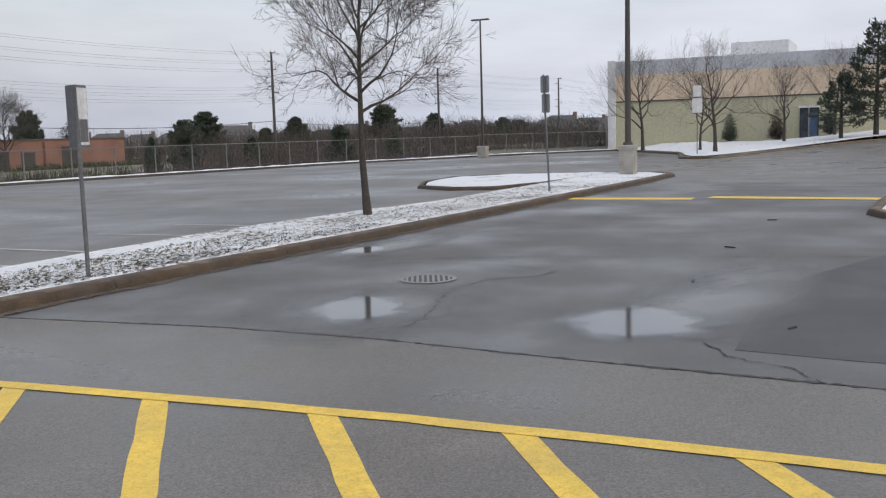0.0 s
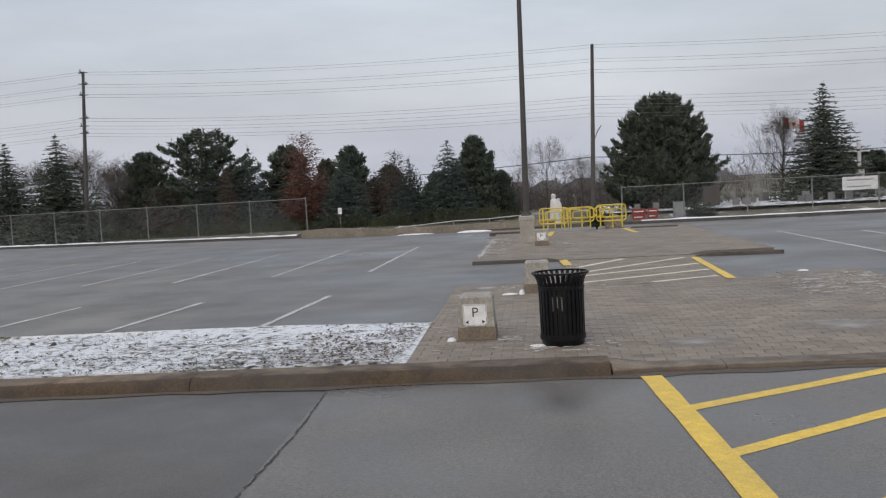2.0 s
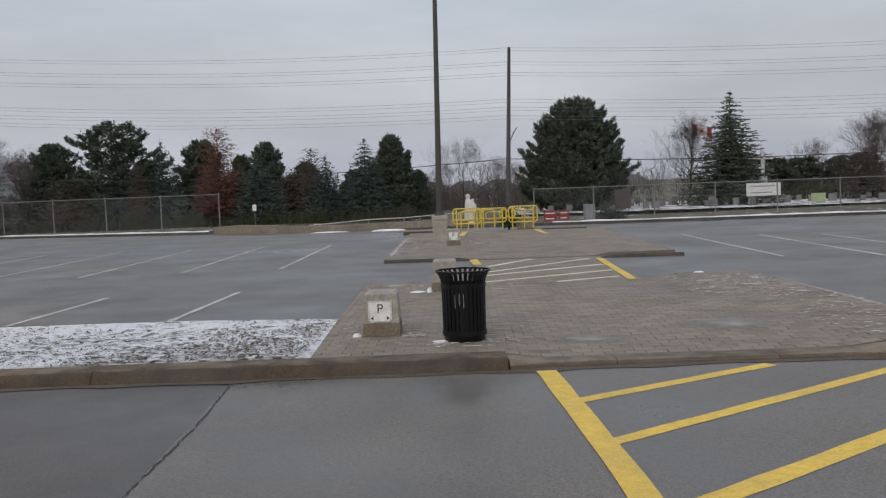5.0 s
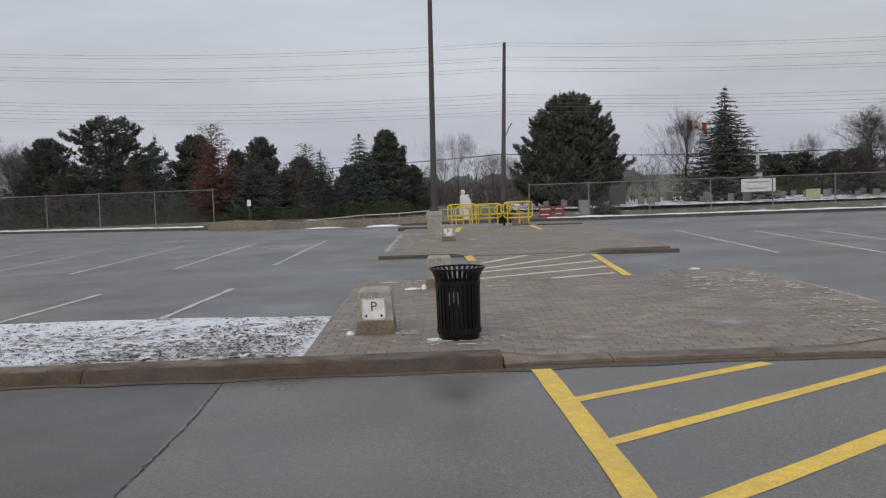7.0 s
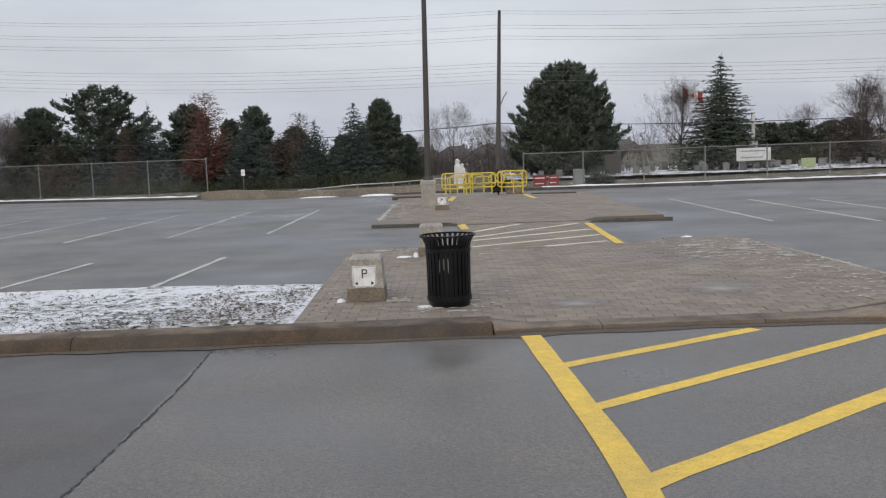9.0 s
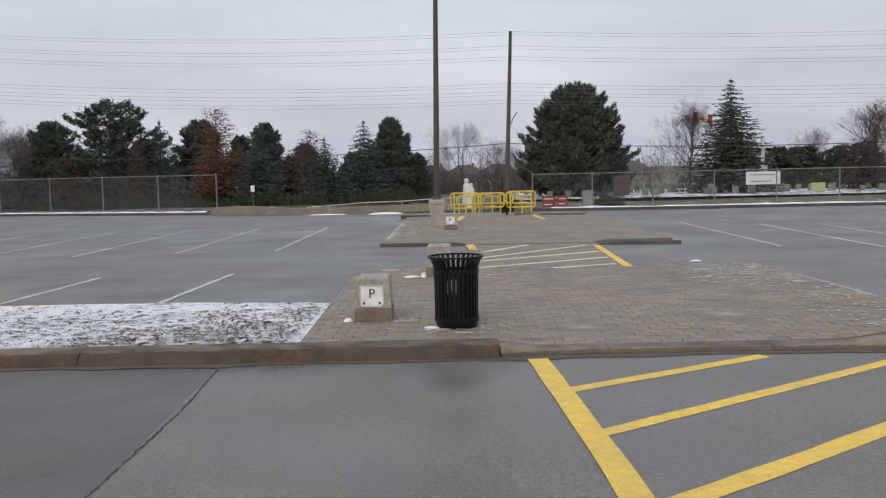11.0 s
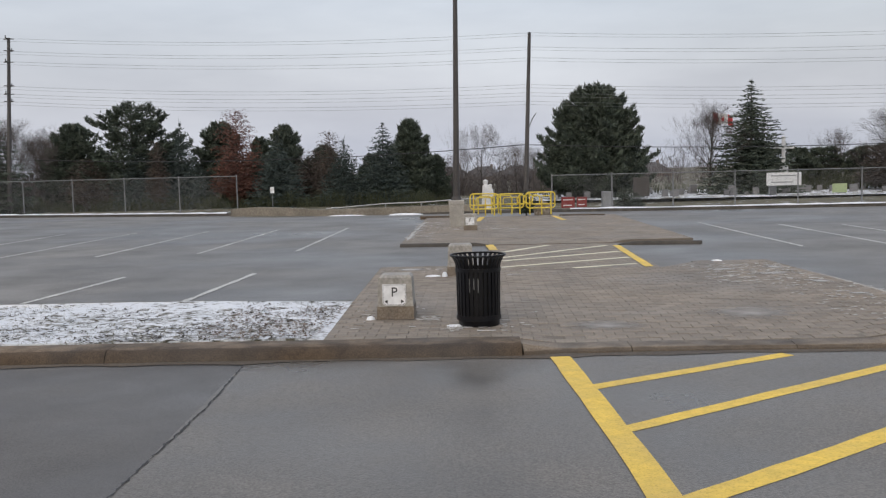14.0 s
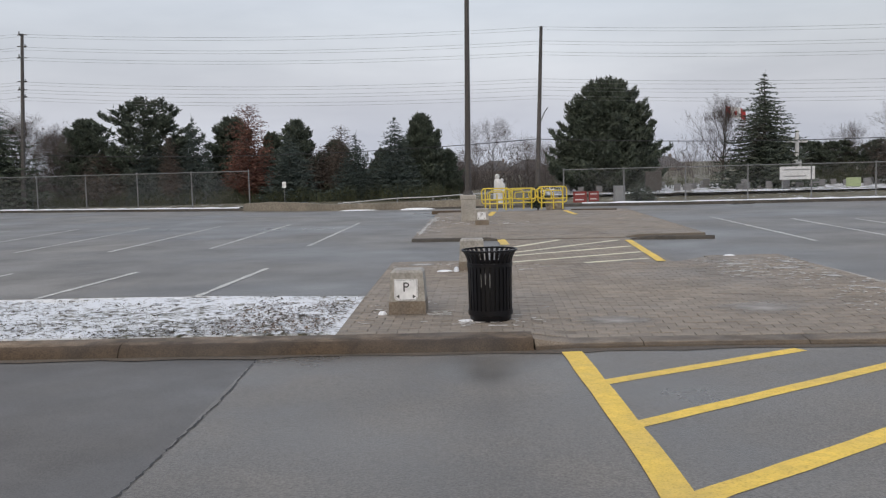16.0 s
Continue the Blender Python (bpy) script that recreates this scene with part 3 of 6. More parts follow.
kerb("kerb", [(-2.3, 40.6), (-0.7, 40.3)], [0.14, 0.14], 0.25, "short kerb beside the gates", 2.0)
kerb("kerb", [(3.5, 39.4), (5.3, 38.9)], [0.14, 0.14], 0.25, "short kerb beside the gates", 2.0)
kerb("kerb", [(x, y - 0.02) for x, y in FAR_KERB], [0.14] * len(FAR_KERB), 0.25, "low concrete kerb at the far edge of the lot", 6.0, material=M_OLDKERB)
def ease(v):
    v = min(1.0, max(0.0, v))
    return v * v * (3 - 2 * v)


def rise(x, y):
    """The lane climbs gently towards the hall's entrance."""
    return 0.72 * ease((12 - y) / 12) * ease((x - 40) / 32) * ease((y + 60) / 25)


def bank_z(x, y):
    rim = 13.3 + (x - 60) * 0.21 if x < 69 else 15.2 + (x - 69) * 0.587
    return 0.2 + rise(x, y) + 0.42 * ease((x - 65) / 19) * ease((rim - y - 0.8) / 5)


g = G()
for i in range(41):
    for j in range(61):
        x, y = 39 + i * 46 / 40, 12.4 - j * 1.2
        g.v.append((x, y, rise(x, y) + (0.016 if 0 < i and j else -0.02)))
g.f += [(i * 61 + j + 1, (i + 1) * 61 + j + 1, (i + 1) * 61 + j, i * 61 + j) for i in range(40) for j in range(60)]
solid("lane_ramp", g, M_ASPHALT, "grey asphalt lane climbing towards the hall", "road", kind="structure", smooth=True)
BANK_FOOT = [(84, 24), (69, 15.2), (60, 13.3), (58.9, 12.2), (59.2, 10.9), (61.3, 10.5), (65.8, 9.1), (68.1, 6.8), (70, 4.1), (73, 1.2), (76, -6), (79, -30)]
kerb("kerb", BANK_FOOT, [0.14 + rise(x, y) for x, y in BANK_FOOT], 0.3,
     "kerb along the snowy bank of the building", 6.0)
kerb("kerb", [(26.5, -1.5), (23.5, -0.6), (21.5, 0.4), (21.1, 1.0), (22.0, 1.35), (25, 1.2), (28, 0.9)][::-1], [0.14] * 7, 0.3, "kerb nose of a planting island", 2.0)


# ---------------------------------------------------------------- snowy strips
def turf(name, poly, cell, amp, material, label, z=0.12, seed=1, edge=0.0):
    """A gently uneven sheet clipped to a polygon by scan lines."""
    g = G()
    ys = [p[1] for p in poly]
    y0, y1 = min(ys), max(ys)
    rows = []
    n = max(2, int((y1 - y0) / cell))
    for r in range(n + 1):
        y = lerp(y0 + 1e-4, y1 - 1e-4, r / n)
        xs = []
        for (ax, ay), (bx, by) in zip(poly, poly[1:] + poly[:1]):
            if (ay <= y) != (by <= y):
                xs.append(lerp(ax, bx, (y - ay) / (by - ay)))
        rows.append((y, min(xs), max(xs)))
    m = max(2, int(max(c - a for _, a, c in rows) / cell))
    for r, (y, a, c) in enumerate(rows):
        for q in range(m + 1):
            x = lerp(a, c, q / m)
            rim = min(q, m - q, 1, r, n - r) > 0
            h = noise.fractal(Vector((x * 0.9 + seed, y * 0.9, 0)), 1.0, 2.0, 4) * amp + noise.noise(Vector((x * 5, y * 5, seed))) * amp * 0.5
            g.v.append((x, y, z + (h if rim else -0.012)))
    for r in range(n):
        for q in range(m):
            k = r * (m + 1) + q
            g.f.append((k, k + 1, k + m + 2, k + m + 1))
    return solid(name, g, material, label, "snowy grass", kind="structure", smooth=True)


M_GUTTER = mat("gutter_dirt", (0.065, 0.050, 0.036), (0.115, 0.092, 0.068), 30, (0.7, 0.9), 0.4)
turf("snowy_strip", [(-30, 10.75), (-1.70, 10.9), (-1.72, 14.3), (-30, 14.7)], 0.12, 0.035, M_STRIP, "patchy thin snow over dark winter turf", 0.126, 1)
turf("snowy_strip", [(6.85, 10.83), (8.7, 10.7), (11.4, 10.52), (16, 10.22), (25.6, 9.73), (34.9, 9.33), (38.4, 9.28), (39.9, 10.3), (40.1, 12.0),
                     (34, 12.2), (27.1, 11.75), (20.2, 12.95), (15.5, 13.45), (9.4, 13.0), (7.6, 13.05), (6.85, 12.8), (6.7, 12.5), (6.92, 12.1), (6.8, 11.7), (6.95, 11.2)], 0.14, 0.035, M_STRIP, "patchy thin snow over grass beside the kerb", 0.137, 2)
turf("snowy_island", [(30.2, 15.0), (30.5, 13.6), (32.7, 12.75), (40.0, 12.2), (40.3, 14.0), (39.3, 16.4), (37.1, 18.1), (33.6, 17.7), (31.1, 16.6)], 0.3, 0.05, M_SNOWBANK, "snow covered end island", 0.12, 3)
turf("snowy_island", [(21.4, 0.6), (22.2, 1.1), (25, 0.95), (28, 0.6), (28, -3), (23, -3)], 0.3, 0.03, M_SNOWBANK, "snow covered planting island", 0.12, 4)
bank = turf("snow_bank", [(60.3, 12.9), (59.3, 12.0), (59.6, 11.2), (61.6, 10.8), (66.1, 9.4), (68.4, 7.1), (70.3, 4.4), (73.3, 1.4), (76.3, -6), (79.3, -30), (84.95, -30), (84.95, 24.2), (83.5, 23.5), (69.3, 15.0)], 0.9, 0.12, M_SNOWBANK, "snow bank in front of the building", 0.2, 5)
for v in bank.data.vertices:
    v.co.z += bank_z(v.co.x, v.co.y) - 0.2



def snow_edge(pts, label):
    """A low ragged ridge of snow lying along the back of the far kerb."""
    rnd = random.Random(len(pts))
    line = wobble(pts, 0.6, 0.05, 9)
    g = G()
    for i, (x, y) in enumerate(line):
        a, c = line[max(0, i - 1)], line[min(len(line) - 1, i + 1)]
        d = Vector((c[0] - a[0], c[1] - a[1])).normalized()
        n = Vector((-d.y, d.x))
        h, w = rnd.uniform(0.02, 0.07), rnd.uniform(0.4, 0.9)
        for o, z in ((0.02, 0.14), (0.12, 0.14 + h * 0.8), (0.12 + w * 0.4, 0.14 + h), (0.1 + w, 0.05)):
            g.v.append((x + n.x * o, y + n.y * o, z))
    for i in range(len(line) - 1):
        for j in range(3):
            k = i * 4 + j
            g.f.append((k, k + 4, k + 5, k + 1))
    return solid("snow_ridge", g, M_SNOW, label, "snow", kind="structure", smooth=True)


snow_edge(FAR_KERB[:3], "white snow ridge along the far kerb")
snow_edge([(4.5, 44.6)] + FAR_KERB[4:], "white snow ridge along the far kerb")
dirt = G()
ribbon(dirt, wobble([(-40, 10.02), (-20, 10.18), (-5, 10.29), (0.5, 10.34), (2.5, 10.47), (4.9, 10.34), (8.7, 10.25), (16, 9.8), (25, 9.34), (34.9, 8.9)], 0.4, 0.012, 5), 0.2, 0.0128, 6, 0.7)
solid("gutter_dirt", dirt, M_GUTTER, "dark dirt line along the kerb foot", "dirt", kind="structure")


def tufts(name, n, x0, x1, y0f, y1f, z, material, label, seed, size, flat=False):
    rnd = random.Random(seed)
    g = G()
    for _ in range(n):
        x = rnd.uniform(x0, x1)
        y = rnd.uniform(y0f(x), y1f(x))
        for _ in range(1 if flat else 3):
            a, l = rnd.uniform(0, 6.28), size * rnd.uniform(0.5, 1.3)
            w = l * (0.6 if flat else 0.16)
            ux, uy = math.cos(a), math.sin(a)
            up = l * (0.25 if flat else 0.7)
            k = l * (0.9 if flat else 0.5)
            g.tri((x - uy * w / 2, y + ux * w / 2, z), (x + uy * w / 2, y - ux * w / 2, z), (x + ux * k, y + uy * k, z + up * rnd.uniform(0.3, 1)))
    return solid(name, g, material, label, "grass", kind="stuff")


tufts("grass_tufts", 7000, -14, -1.8, lambda x: 10.95, lambda x: 14.2, 0.132, M_GRASS, "dead grass blades poking through snow", 5, 0.036)
tufts("grass_tufts", 8000, 7, 30, lambda x: lerp(10.85, 9.7, (x - 7) / 23), lambda x: lerp(12.6, 11.8, (x - 7) / 23), 0.15, M_GRASS, "yellowed grass blades poking through snow", 6, 0.045)
tufts("soil_flecks", 1300, -14, -1.85, lambda x: 10.95, lambda x: 12.1, 0.137, M_SOIL, "dark soil flecks showing through snow", 15, 0.06, True)
tufts("soil_flecks", 420, -4.6, -1.85, lambda x: 10.95, lambda x: 11.3 + 0.8 * (x + 4.6), 0.138, M_SOIL, "dark soil flecks showing through snow", 17, 0.06, True)
tufts("soil_clods", 34, -13, -2.2, lambda x: 11.2, lambda x: 13.9, 0.138, M_SOIL, "dark clods of soil lying on the snow", 14, 0.17, True)
tufts("soil_flecks", 900, -14, -1.85, lambda x: 11.6, lambda x: 14.2, 0.137, M_SOIL, "dark soil flecks showing through snow", 16, 0.075, True)
tufts("soil_flecks", 420, 6.9, 9.6, lambda x: 10.9, lambda x: 12.6, 0.148, M_SOIL, "dark soil flecks showing through snow", 20, 0.07, True)
tufts("dead_leaf_litter", 240, 6.6, 8.6, lambda x: 10.95, lambda x: 11.7, 0.15, M_DEADLEAF, "brown leaf litter at the foot of the red sign", 21, 0.06, True)
tufts("soil_flecks", 900, 7.2, 17, lambda x: lerp(10.85, 10.3, (x - 7) / 10), lambda x: lerp(11.5, 10.9, (x - 7) / 10), 0.15, M_SOIL, "dark soil flecks showing through snow", 18, 0.085, True)
tufts("grass_tufts", 900, 7.6, 15, lambda x: 11.2, lambda x: 12.5, 0.15, M_GRASS, "yellowed grass patch where the snow has melted", 19, 0.09, True)
tufts("dead_leaf_litter", 1500, -3.3, -1.78, lambda x: 11.1, lambda x: 13.6, 0.138, M_DEADLEAF, "brown leaf litter on the turf corner", 7, 0.05, True)
tufts("dead_leaf_litter", 260, 6.2, 12, lambda x: 10.12, lambda x: 10.3, 0.016, M_DEADLEAF, "brown leaf litter lying along the kerb foot", 8, 0.06, True)
tufts("dead_leaf_litter", 200, 12, 22, lambda x: lerp(9.85, 9.3, (x - 12) / 10), lambda x: lerp(10.05, 9.5, (x - 12) / 10), 0.016, M_DEADLEAF, "brown leaf litter lying along the kerb foot", 9, 0.07, True)


# ---------------------------------------------------------------- snow remnants
def snow_lump(x, y, z, r, h, seed, sx=1.0):
    rnd = random.Random(seed)
    g = G()
    n = 14
    ring = [(r * sx * rnd.uniform(0.65, 1.25) * math.cos(6.283 * i / n), r * rnd.uniform(0.65, 1.25) * math.sin(6.283 * i / n)) for i in range(n)]
    for q, (s, hh) in enumerate([(1, 0), (0.8, 0.55), (0.45, 0.9)]):
        g.v += [(px * s, py * s, h * hh) for px, py in ring]
    g.v.append((0, 0, h))
    for q in range(2):
        for i in range(n):
            j = (i + 1) % n
            g.f.append((q * n + i, q * n + j, q * n + n + j, q * n + n + i))
    for i in range(n):
        g.f.append((2 * n + i, 2 * n + (i + 1) % n, 3 * n))
    solid("snow_remnant", g, M_SNOW, "small leftover lump of snow on the pavers", "snow", "snow remnants", m=pose(x, y, z), smooth=True)


for i, (x, y, z, r, h, sx) in enumerate([(-1.3, 12.3, 0.135, 0.07, 0.045, 1.1), (-0.2, 11.68, 0.135, 0.07, 0.02, 1.5),
                                         (-0.72, 17.15, 0.135, 0.09, 0.03, 1.6), (-0.5, 17.1, 0.135, 0.06, 0.09, 0.8),
                                         (4.75, 18.9, 0.135, 0.06, 0.03, 2), (-3.3, 45.4, 0.0, 0.22, 0.09, 4.0), (-6.2, 45.9, 0.0, 0.1, 0.05, 9)] ):
    snow_lump(x, y, z, r, h, 60 + i, sx)


def frost(name, n, box, z, seed, size):
    rnd = random.Random(seed)
    g = G()
    x0, x1, y0, y1 = box
    for _ in range(n):
        x, y, s, q = rnd.uniform(x0, x1), rnd.uniform(y0, y1), size * rnd.uniform(0.4, 1.4), rnd.uniform(1.5, 4)
        a = [(x + s * q * rnd.uniform(0.7, 1.2) * math.cos(t), y + s * rnd.uniform(0.7, 1.2) * math.sin(t)) for t in (0, 1.05, 2.09, 3.14, 4.19, 5.24)]
        g.prism(a, z - 0.004, z + 0.002)
    return solid(name, g, M_FROST, "scattered white frost flecks on the pavers", "snow", kind="stuff")


M_FROST = mat("frost", (0.30, 0.29, 0.275), (0.60, 0.59, 0.58), 14, (0.8, 0.95), 0.2)
frost("frost_flecks", 240, (3.9, 5.7, 15.4, 18.3), 0.144, 3, 0.018)
frost("frost_flecks", 150, (4.6, 5.95, 11.2, 15.5), 0.144, 4, 0.014)
frost("frost_flecks", 36, (-1.7, 1.2, 17.0, 18.6), 0.144, 5, 0.02)
frost("frost_flecks", 30, (-1.6, 0.9, 11.3, 13.5), 0.144, 6, 0.013)
frost("frost_flecks", 45, (-0.75, -0.4, 12.1, 12.5), 0.144, 10, 0.012)
frost("frost_flecks", 45, (-0.35, 0.4, 11.25, 11.75), 0.144, 11, 0.013)
frost("frost_flecks", 150, (5.9, 6.85, 11.3, 12.85), 0.144, 12, 0.02)
frost("frost_flecks", 80, (-1.95, -1.75, 27.5, 36.5), 0.099, 7, 0.035)
frost("frost_flecks", 40, (-1.75, -1.2, 27.5, 36.5), 0.099, 8, 0.022)
frost("frost_flecks", 40, (-1.2, 1.5, 31.2, 33), 0.099, 9, 0.03)


# ---------------------------------------------------------------- paved walks
def ramp(v, a, c):
    return min(1.0, max(0.0, (v - a) / (c - a)))


def walk_height(x, y):
    """Near walk: falls to the lowered kerb and to the flush crossing."""
    drop = ramp(x, 0.35, 0.95) * ramp(x, 4.95, 4.35) * ramp(y, 12.3, 10.9) * 0.082
    back = ramp(x, 0.1, 0.5) * ramp(x, 4.4, 3.8) * ramp(y, 18.0, 19.1) * 0.11
    return 0.135 - drop - back


FARZ = 0.09


def far_height(x, y):
    return FARZ - ramp(x, 0.1, 0.5) * ramp(x, 4.1, 3.7) * ramp(y, 27.0, 25.66) * 0.068


def paver_field(name, xl, xr, y0, y1, zf, pw, pd, label, single_until=None, seed=0):
    """Running-bond pavers on a sand bed; the rows nearest the lane are pieces of their own."""
    rnd = random.Random(seed)
    bed = G()
    nx, ny = max(2, int((xr(y0) - xl(y0)) / 0.3)), max(2, int((y1 - y0) / 0.3))
    for r in range(ny + 1):
        for q in range(nx + 1):
            y = lerp(y0, y1, r / ny)
            x = lerp(xl(y), xr(y), q / nx)
            bed.v.append((x, y, zf(x, y) - 0.009))
    for r in range(ny):
        for q in range(nx):
            k = r * (nx + 1) + q
            bed.f.append((k, k + 1, k + nx + 2, k + nx + 1))
    edge = [q for q in range(nx + 1)] + [r * (nx + 1) + nx for r in range(1, ny + 1)] + [ny * (nx + 1) + q for q in range(nx - 1, -1, -1)] + [r * (nx + 1) for r in range(ny - 1, 0, -1)]
    k = len(bed.v)
    for q in edge:
        x, y, z = bed.v[q]
        bed.v.append((x, y, -0.03))
    for i in range(len(edge)):
        j = (i + 1) % len(edge)
        bed.f.append((k + i, k + j, edge[j], edge[i]))
    root = solid(name, bed, M_JOINT, label, "paved walk", kind="structure")
    rest = G()
    shared = []
    for q in range(4):
        s = G().box(-pw / 2 + 0.004, pw / 2 - 0.004, -pd / 2 + 0.004, pd / 2 - 0.004, -0.05, 0.0, c=0.004)
        shared.append(s.mesh("paver", M_PAVER))
    row, y = 0, y0
    start = xl(y0) - 0.5
    while y + pd <= y1 + 1e-6:
        x0, x1 = xl(y + pd / 2) + 0.004, xr(y + pd / 2) - 0.004
        x = start - (pw / 2 if row % 2 else 0)
        while x < x1 - 0.02:
            a, c = max(x, x0), min(x + pw, x1)
            cx, cy = (a + c) / 2, y + pd / 2
            if c - a > 0.05:
                z = zf(cx, cy) + rnd.uniform(-0.003, 0.003)
                sx = math.degrees(math.atan2(zf(cx, cy + 0.05) - zf(cx, cy - 0.05), 0.1))
                sy = -math.degrees(math.atan2(zf(cx + 0.05, cy) - zf(cx - 0.05, cy), 0.1))
                if single_until is not None and y < single_until and c - a > pw * 0.9:
                    ob = new("paver", shared[rnd.randrange(4)])
                    ob.parent = root
                    ob.matrix_basis = pose(cx, cy, z, sx + rnd.uniform(-0.5, 0.5), sy + rnd.uniform(-0.5, 0.5), rnd.uniform(-0.6, 0.6))
                else:
                    h = (c - a) / 2 - 0.004
                    rest.box(-h, h, -pd / 2 + 0.004, pd / 2 - 0.004, -0.05, 0, pose(cx, cy, z, sx, sy, 0), c=0.004)
            x += pw
        y += pd
        row += 1
    part("paver_rows", rest, M_PAVER, root, kind="stuff")
    return root


WALK_RIGHT = [(19.2, 5.75), (15.1, 5.9), (13.2, 5.95), (12.95, 6.75), (11.4, 6.95), (10.8, 6.95)]
paver_field("paved_walk", lambda y: along(y, [(19.2, -1.84), (14.2, -1.76), (10.8, -1.68)]), lambda y: along(y, WALK_RIGHT), 10.90, 19.1, walk_height, 0.24, 0.16, "brown clay pavers of the raised walk", 12.2, seed=1)
paver_field("paved_walk_crossing", lambda y: 0.42, lambda y: 3.72, 19.14, 25.45, lambda x, y: 0.022, 0.24, 0.16, "flush paver strip across the lane", seed=2)
paver_field("paved_walk_far", lambda y: -1.98, lambda y: 5.85, 25.66, 39.9, far_height, 0.24, 0.16, "brown pavers of the far raised walk", seed=3)
kerb("kerb", [(6.0, 13.1), (5.95, 15.1), (5.8, 19.1)], [0.135, 0.135, 0.11], 0.1, "narrow pale concrete edging beside the pavers", 1.5, lean=0.012, material=M_CONC)
M_CREAM = mat("cream_road_paint", (0.56, 0.53, 0.38), (0.78, 0.745, 0.58), 20, (0.6, 0.85), 0.2, large=0.9, spread=0.15)
paint("hatch_edge_line", [(0.42, 25.6), (0.5, 23.9)], 0.22, M_YELLOW, "yellow edge line of the flush crossing", 0.03, 70)
paint("hatch_edge_line", [(3.64, 24.5), (3.5, 19.15)], 0.18, M_YELLOW, "yellow edge line of the flush crossing", 0.032, 71)
for i, (a, c) in enumerate([((0.72, 23.2), (1.95, 25.05)), ((0.62, 21.7), (3.42, 24.6)), ((0.6, 20.95), (3.45, 22.75)), ((0.56, 19.6), (3.45, 21.25)), ((2.0, 19.2), (3.35, 19.82))]):
    paint("hatch_stripe", [a, c], 0.16, M_CREAM, "worn white crossing stripe", 0.028, 72 + i, 0.2, "hatch stripes")
paint("gate_line", [(0.15, 36.3), (0.35, 39.6)], 0.22, M_YELLOW, "short yellow line before the gates", 0.101, 80)
paint("gate_line", [(3.25, 39.4), (3.4, 36.0)], 0.2, M_YELLOW, "short yellow line before the gates", 0.101, 81)

paint("salt_line", [(-1.87, 26.8), (-1.9, 31), (-1.87, 36.6)], 0.07, M_FROST, "white salt line along the paver edge", FARZ + 0.009, 90, 0.9)

# ---------------------------------------------------------------- puddles and drain
def film(name, base, rough, coarse, edge):
    """A thin water film that thins out towards a ragged rim."""
    m = mat(name, base, tuple(v * 1.25 for v in base), 85, rough, 0.02 if rough[1] < 0.1 else 0.1, large=1.2, spread=0.15)
    N, L = m.node_tree.nodes, m.node_tree.links
    tc = N.new("ShaderNodeTexCoord")
    ln = N.new("ShaderNodeVectorMath")
    ln.operation = 'LENGTH'
    L.new(tc.outputs["Object"], ln.inputs[0])
    nz = N.new("ShaderNodeTexNoise")
    nz.inputs["Scale"].default_value, nz.inputs["Detail"].default_value = coarse, 5.0
    L.new(tc.outputs["Object"], nz.inputs["Vector"])
    ad = N.new("ShaderNodeMath")
    ad.operation = 'MULTIPLY_ADD'
    ad.inputs[1].default_value = -0.9
    L.new(nz.outputs[0], ad.inputs[0])
    L.new(ln.outputs["Value"], ad.inputs[2])
    mr = N.new("ShaderNodeMapRange")
    mr.inputs[1].default_value, mr.inputs[2].default_value = edge
    mr.inputs[3].default_value, mr.inputs[4].default_value = 1.0, 0.0
    L.new(ad.outputs[0], mr.inputs[0])
    L.new(mr.outputs[0], N["Principled BSDF"].inputs["Alpha"])
    return m


M_WATER = film("puddle_water", (0.07, 0.071, 0.073), (0.015, 0.035), 2.6, (-0.02, 0.34))
M_WATER.node_tree.nodes["Principled BSDF"].inputs["IOR"].default_value = 1.7
M_WET = film("wet_asphalt_film", (0.128, 0.126, 0.123), (0.24, 0.4), 1.3, (-0.3, 0.34))


def puddle(x, y, rx, ry, turn, material, label, z):
    g = G()
    n = 24
    g.v += [(1.0 * math.cos(6.2832 * i / n), 1.0 * math.sin(6.2832 * i / n), 0) for i in range(n)]
    g.f.append(tuple(range(n)))
    return solid("puddle", g, material, label, "puddle", kind="structure", m=pose(x, y, z, 0, 0, turn) @ Matrix.Diagonal((rx, ry, 1, 1)))


for x, y, rx, ry, tn in [(9.0, 6.3, 0.95, 0.75, 30), (9.2, 3.1, 1.0, 0.95, 10), (13.9, 9.15, 0.6, 0.45, 0)]:
    puddle(x, y, rx * 1.28, ry * 1.28, tn, M_WATER, "shallow puddle mirroring the sky", 0.0125)
for x, y, rx, ry, tn in [(9.1, 6.3, 1.9, 1.5, 30), (10.6, 2.7, 2.6, 1.2, -12), (12.3, 2.5, 1.8, 0.9, -15), (14.5, 9.0, 2.5, 0.8, -5)]:
    puddle(x, y, rx * 1.3, ry * 1.3, tn, M_WET, "damp stain on the asphalt", 0.0105 + 0.0003 * (x % 3))


M_SALT = film("dried_salt", (0.265, 0.25, 0.232), (0.8, 0.95), 2.6, (-0.45, 0.5))
for x, y, rx, ry in [(1.6, 11.72, 0.62, 0.34), (3.5, 12.3, 0.7, 0.5)]:
    ob = puddle(x, y, rx, ry, 0, M_SALT, "pale dried salt stain on the pavers", walk_height(x, y) + 0.006)
    ob.name = "salt_stain"
    ob["category"] = "stain"
    ob.rotation_euler = (radians(3.35) if y < 12.4 else 0, 0, 0)


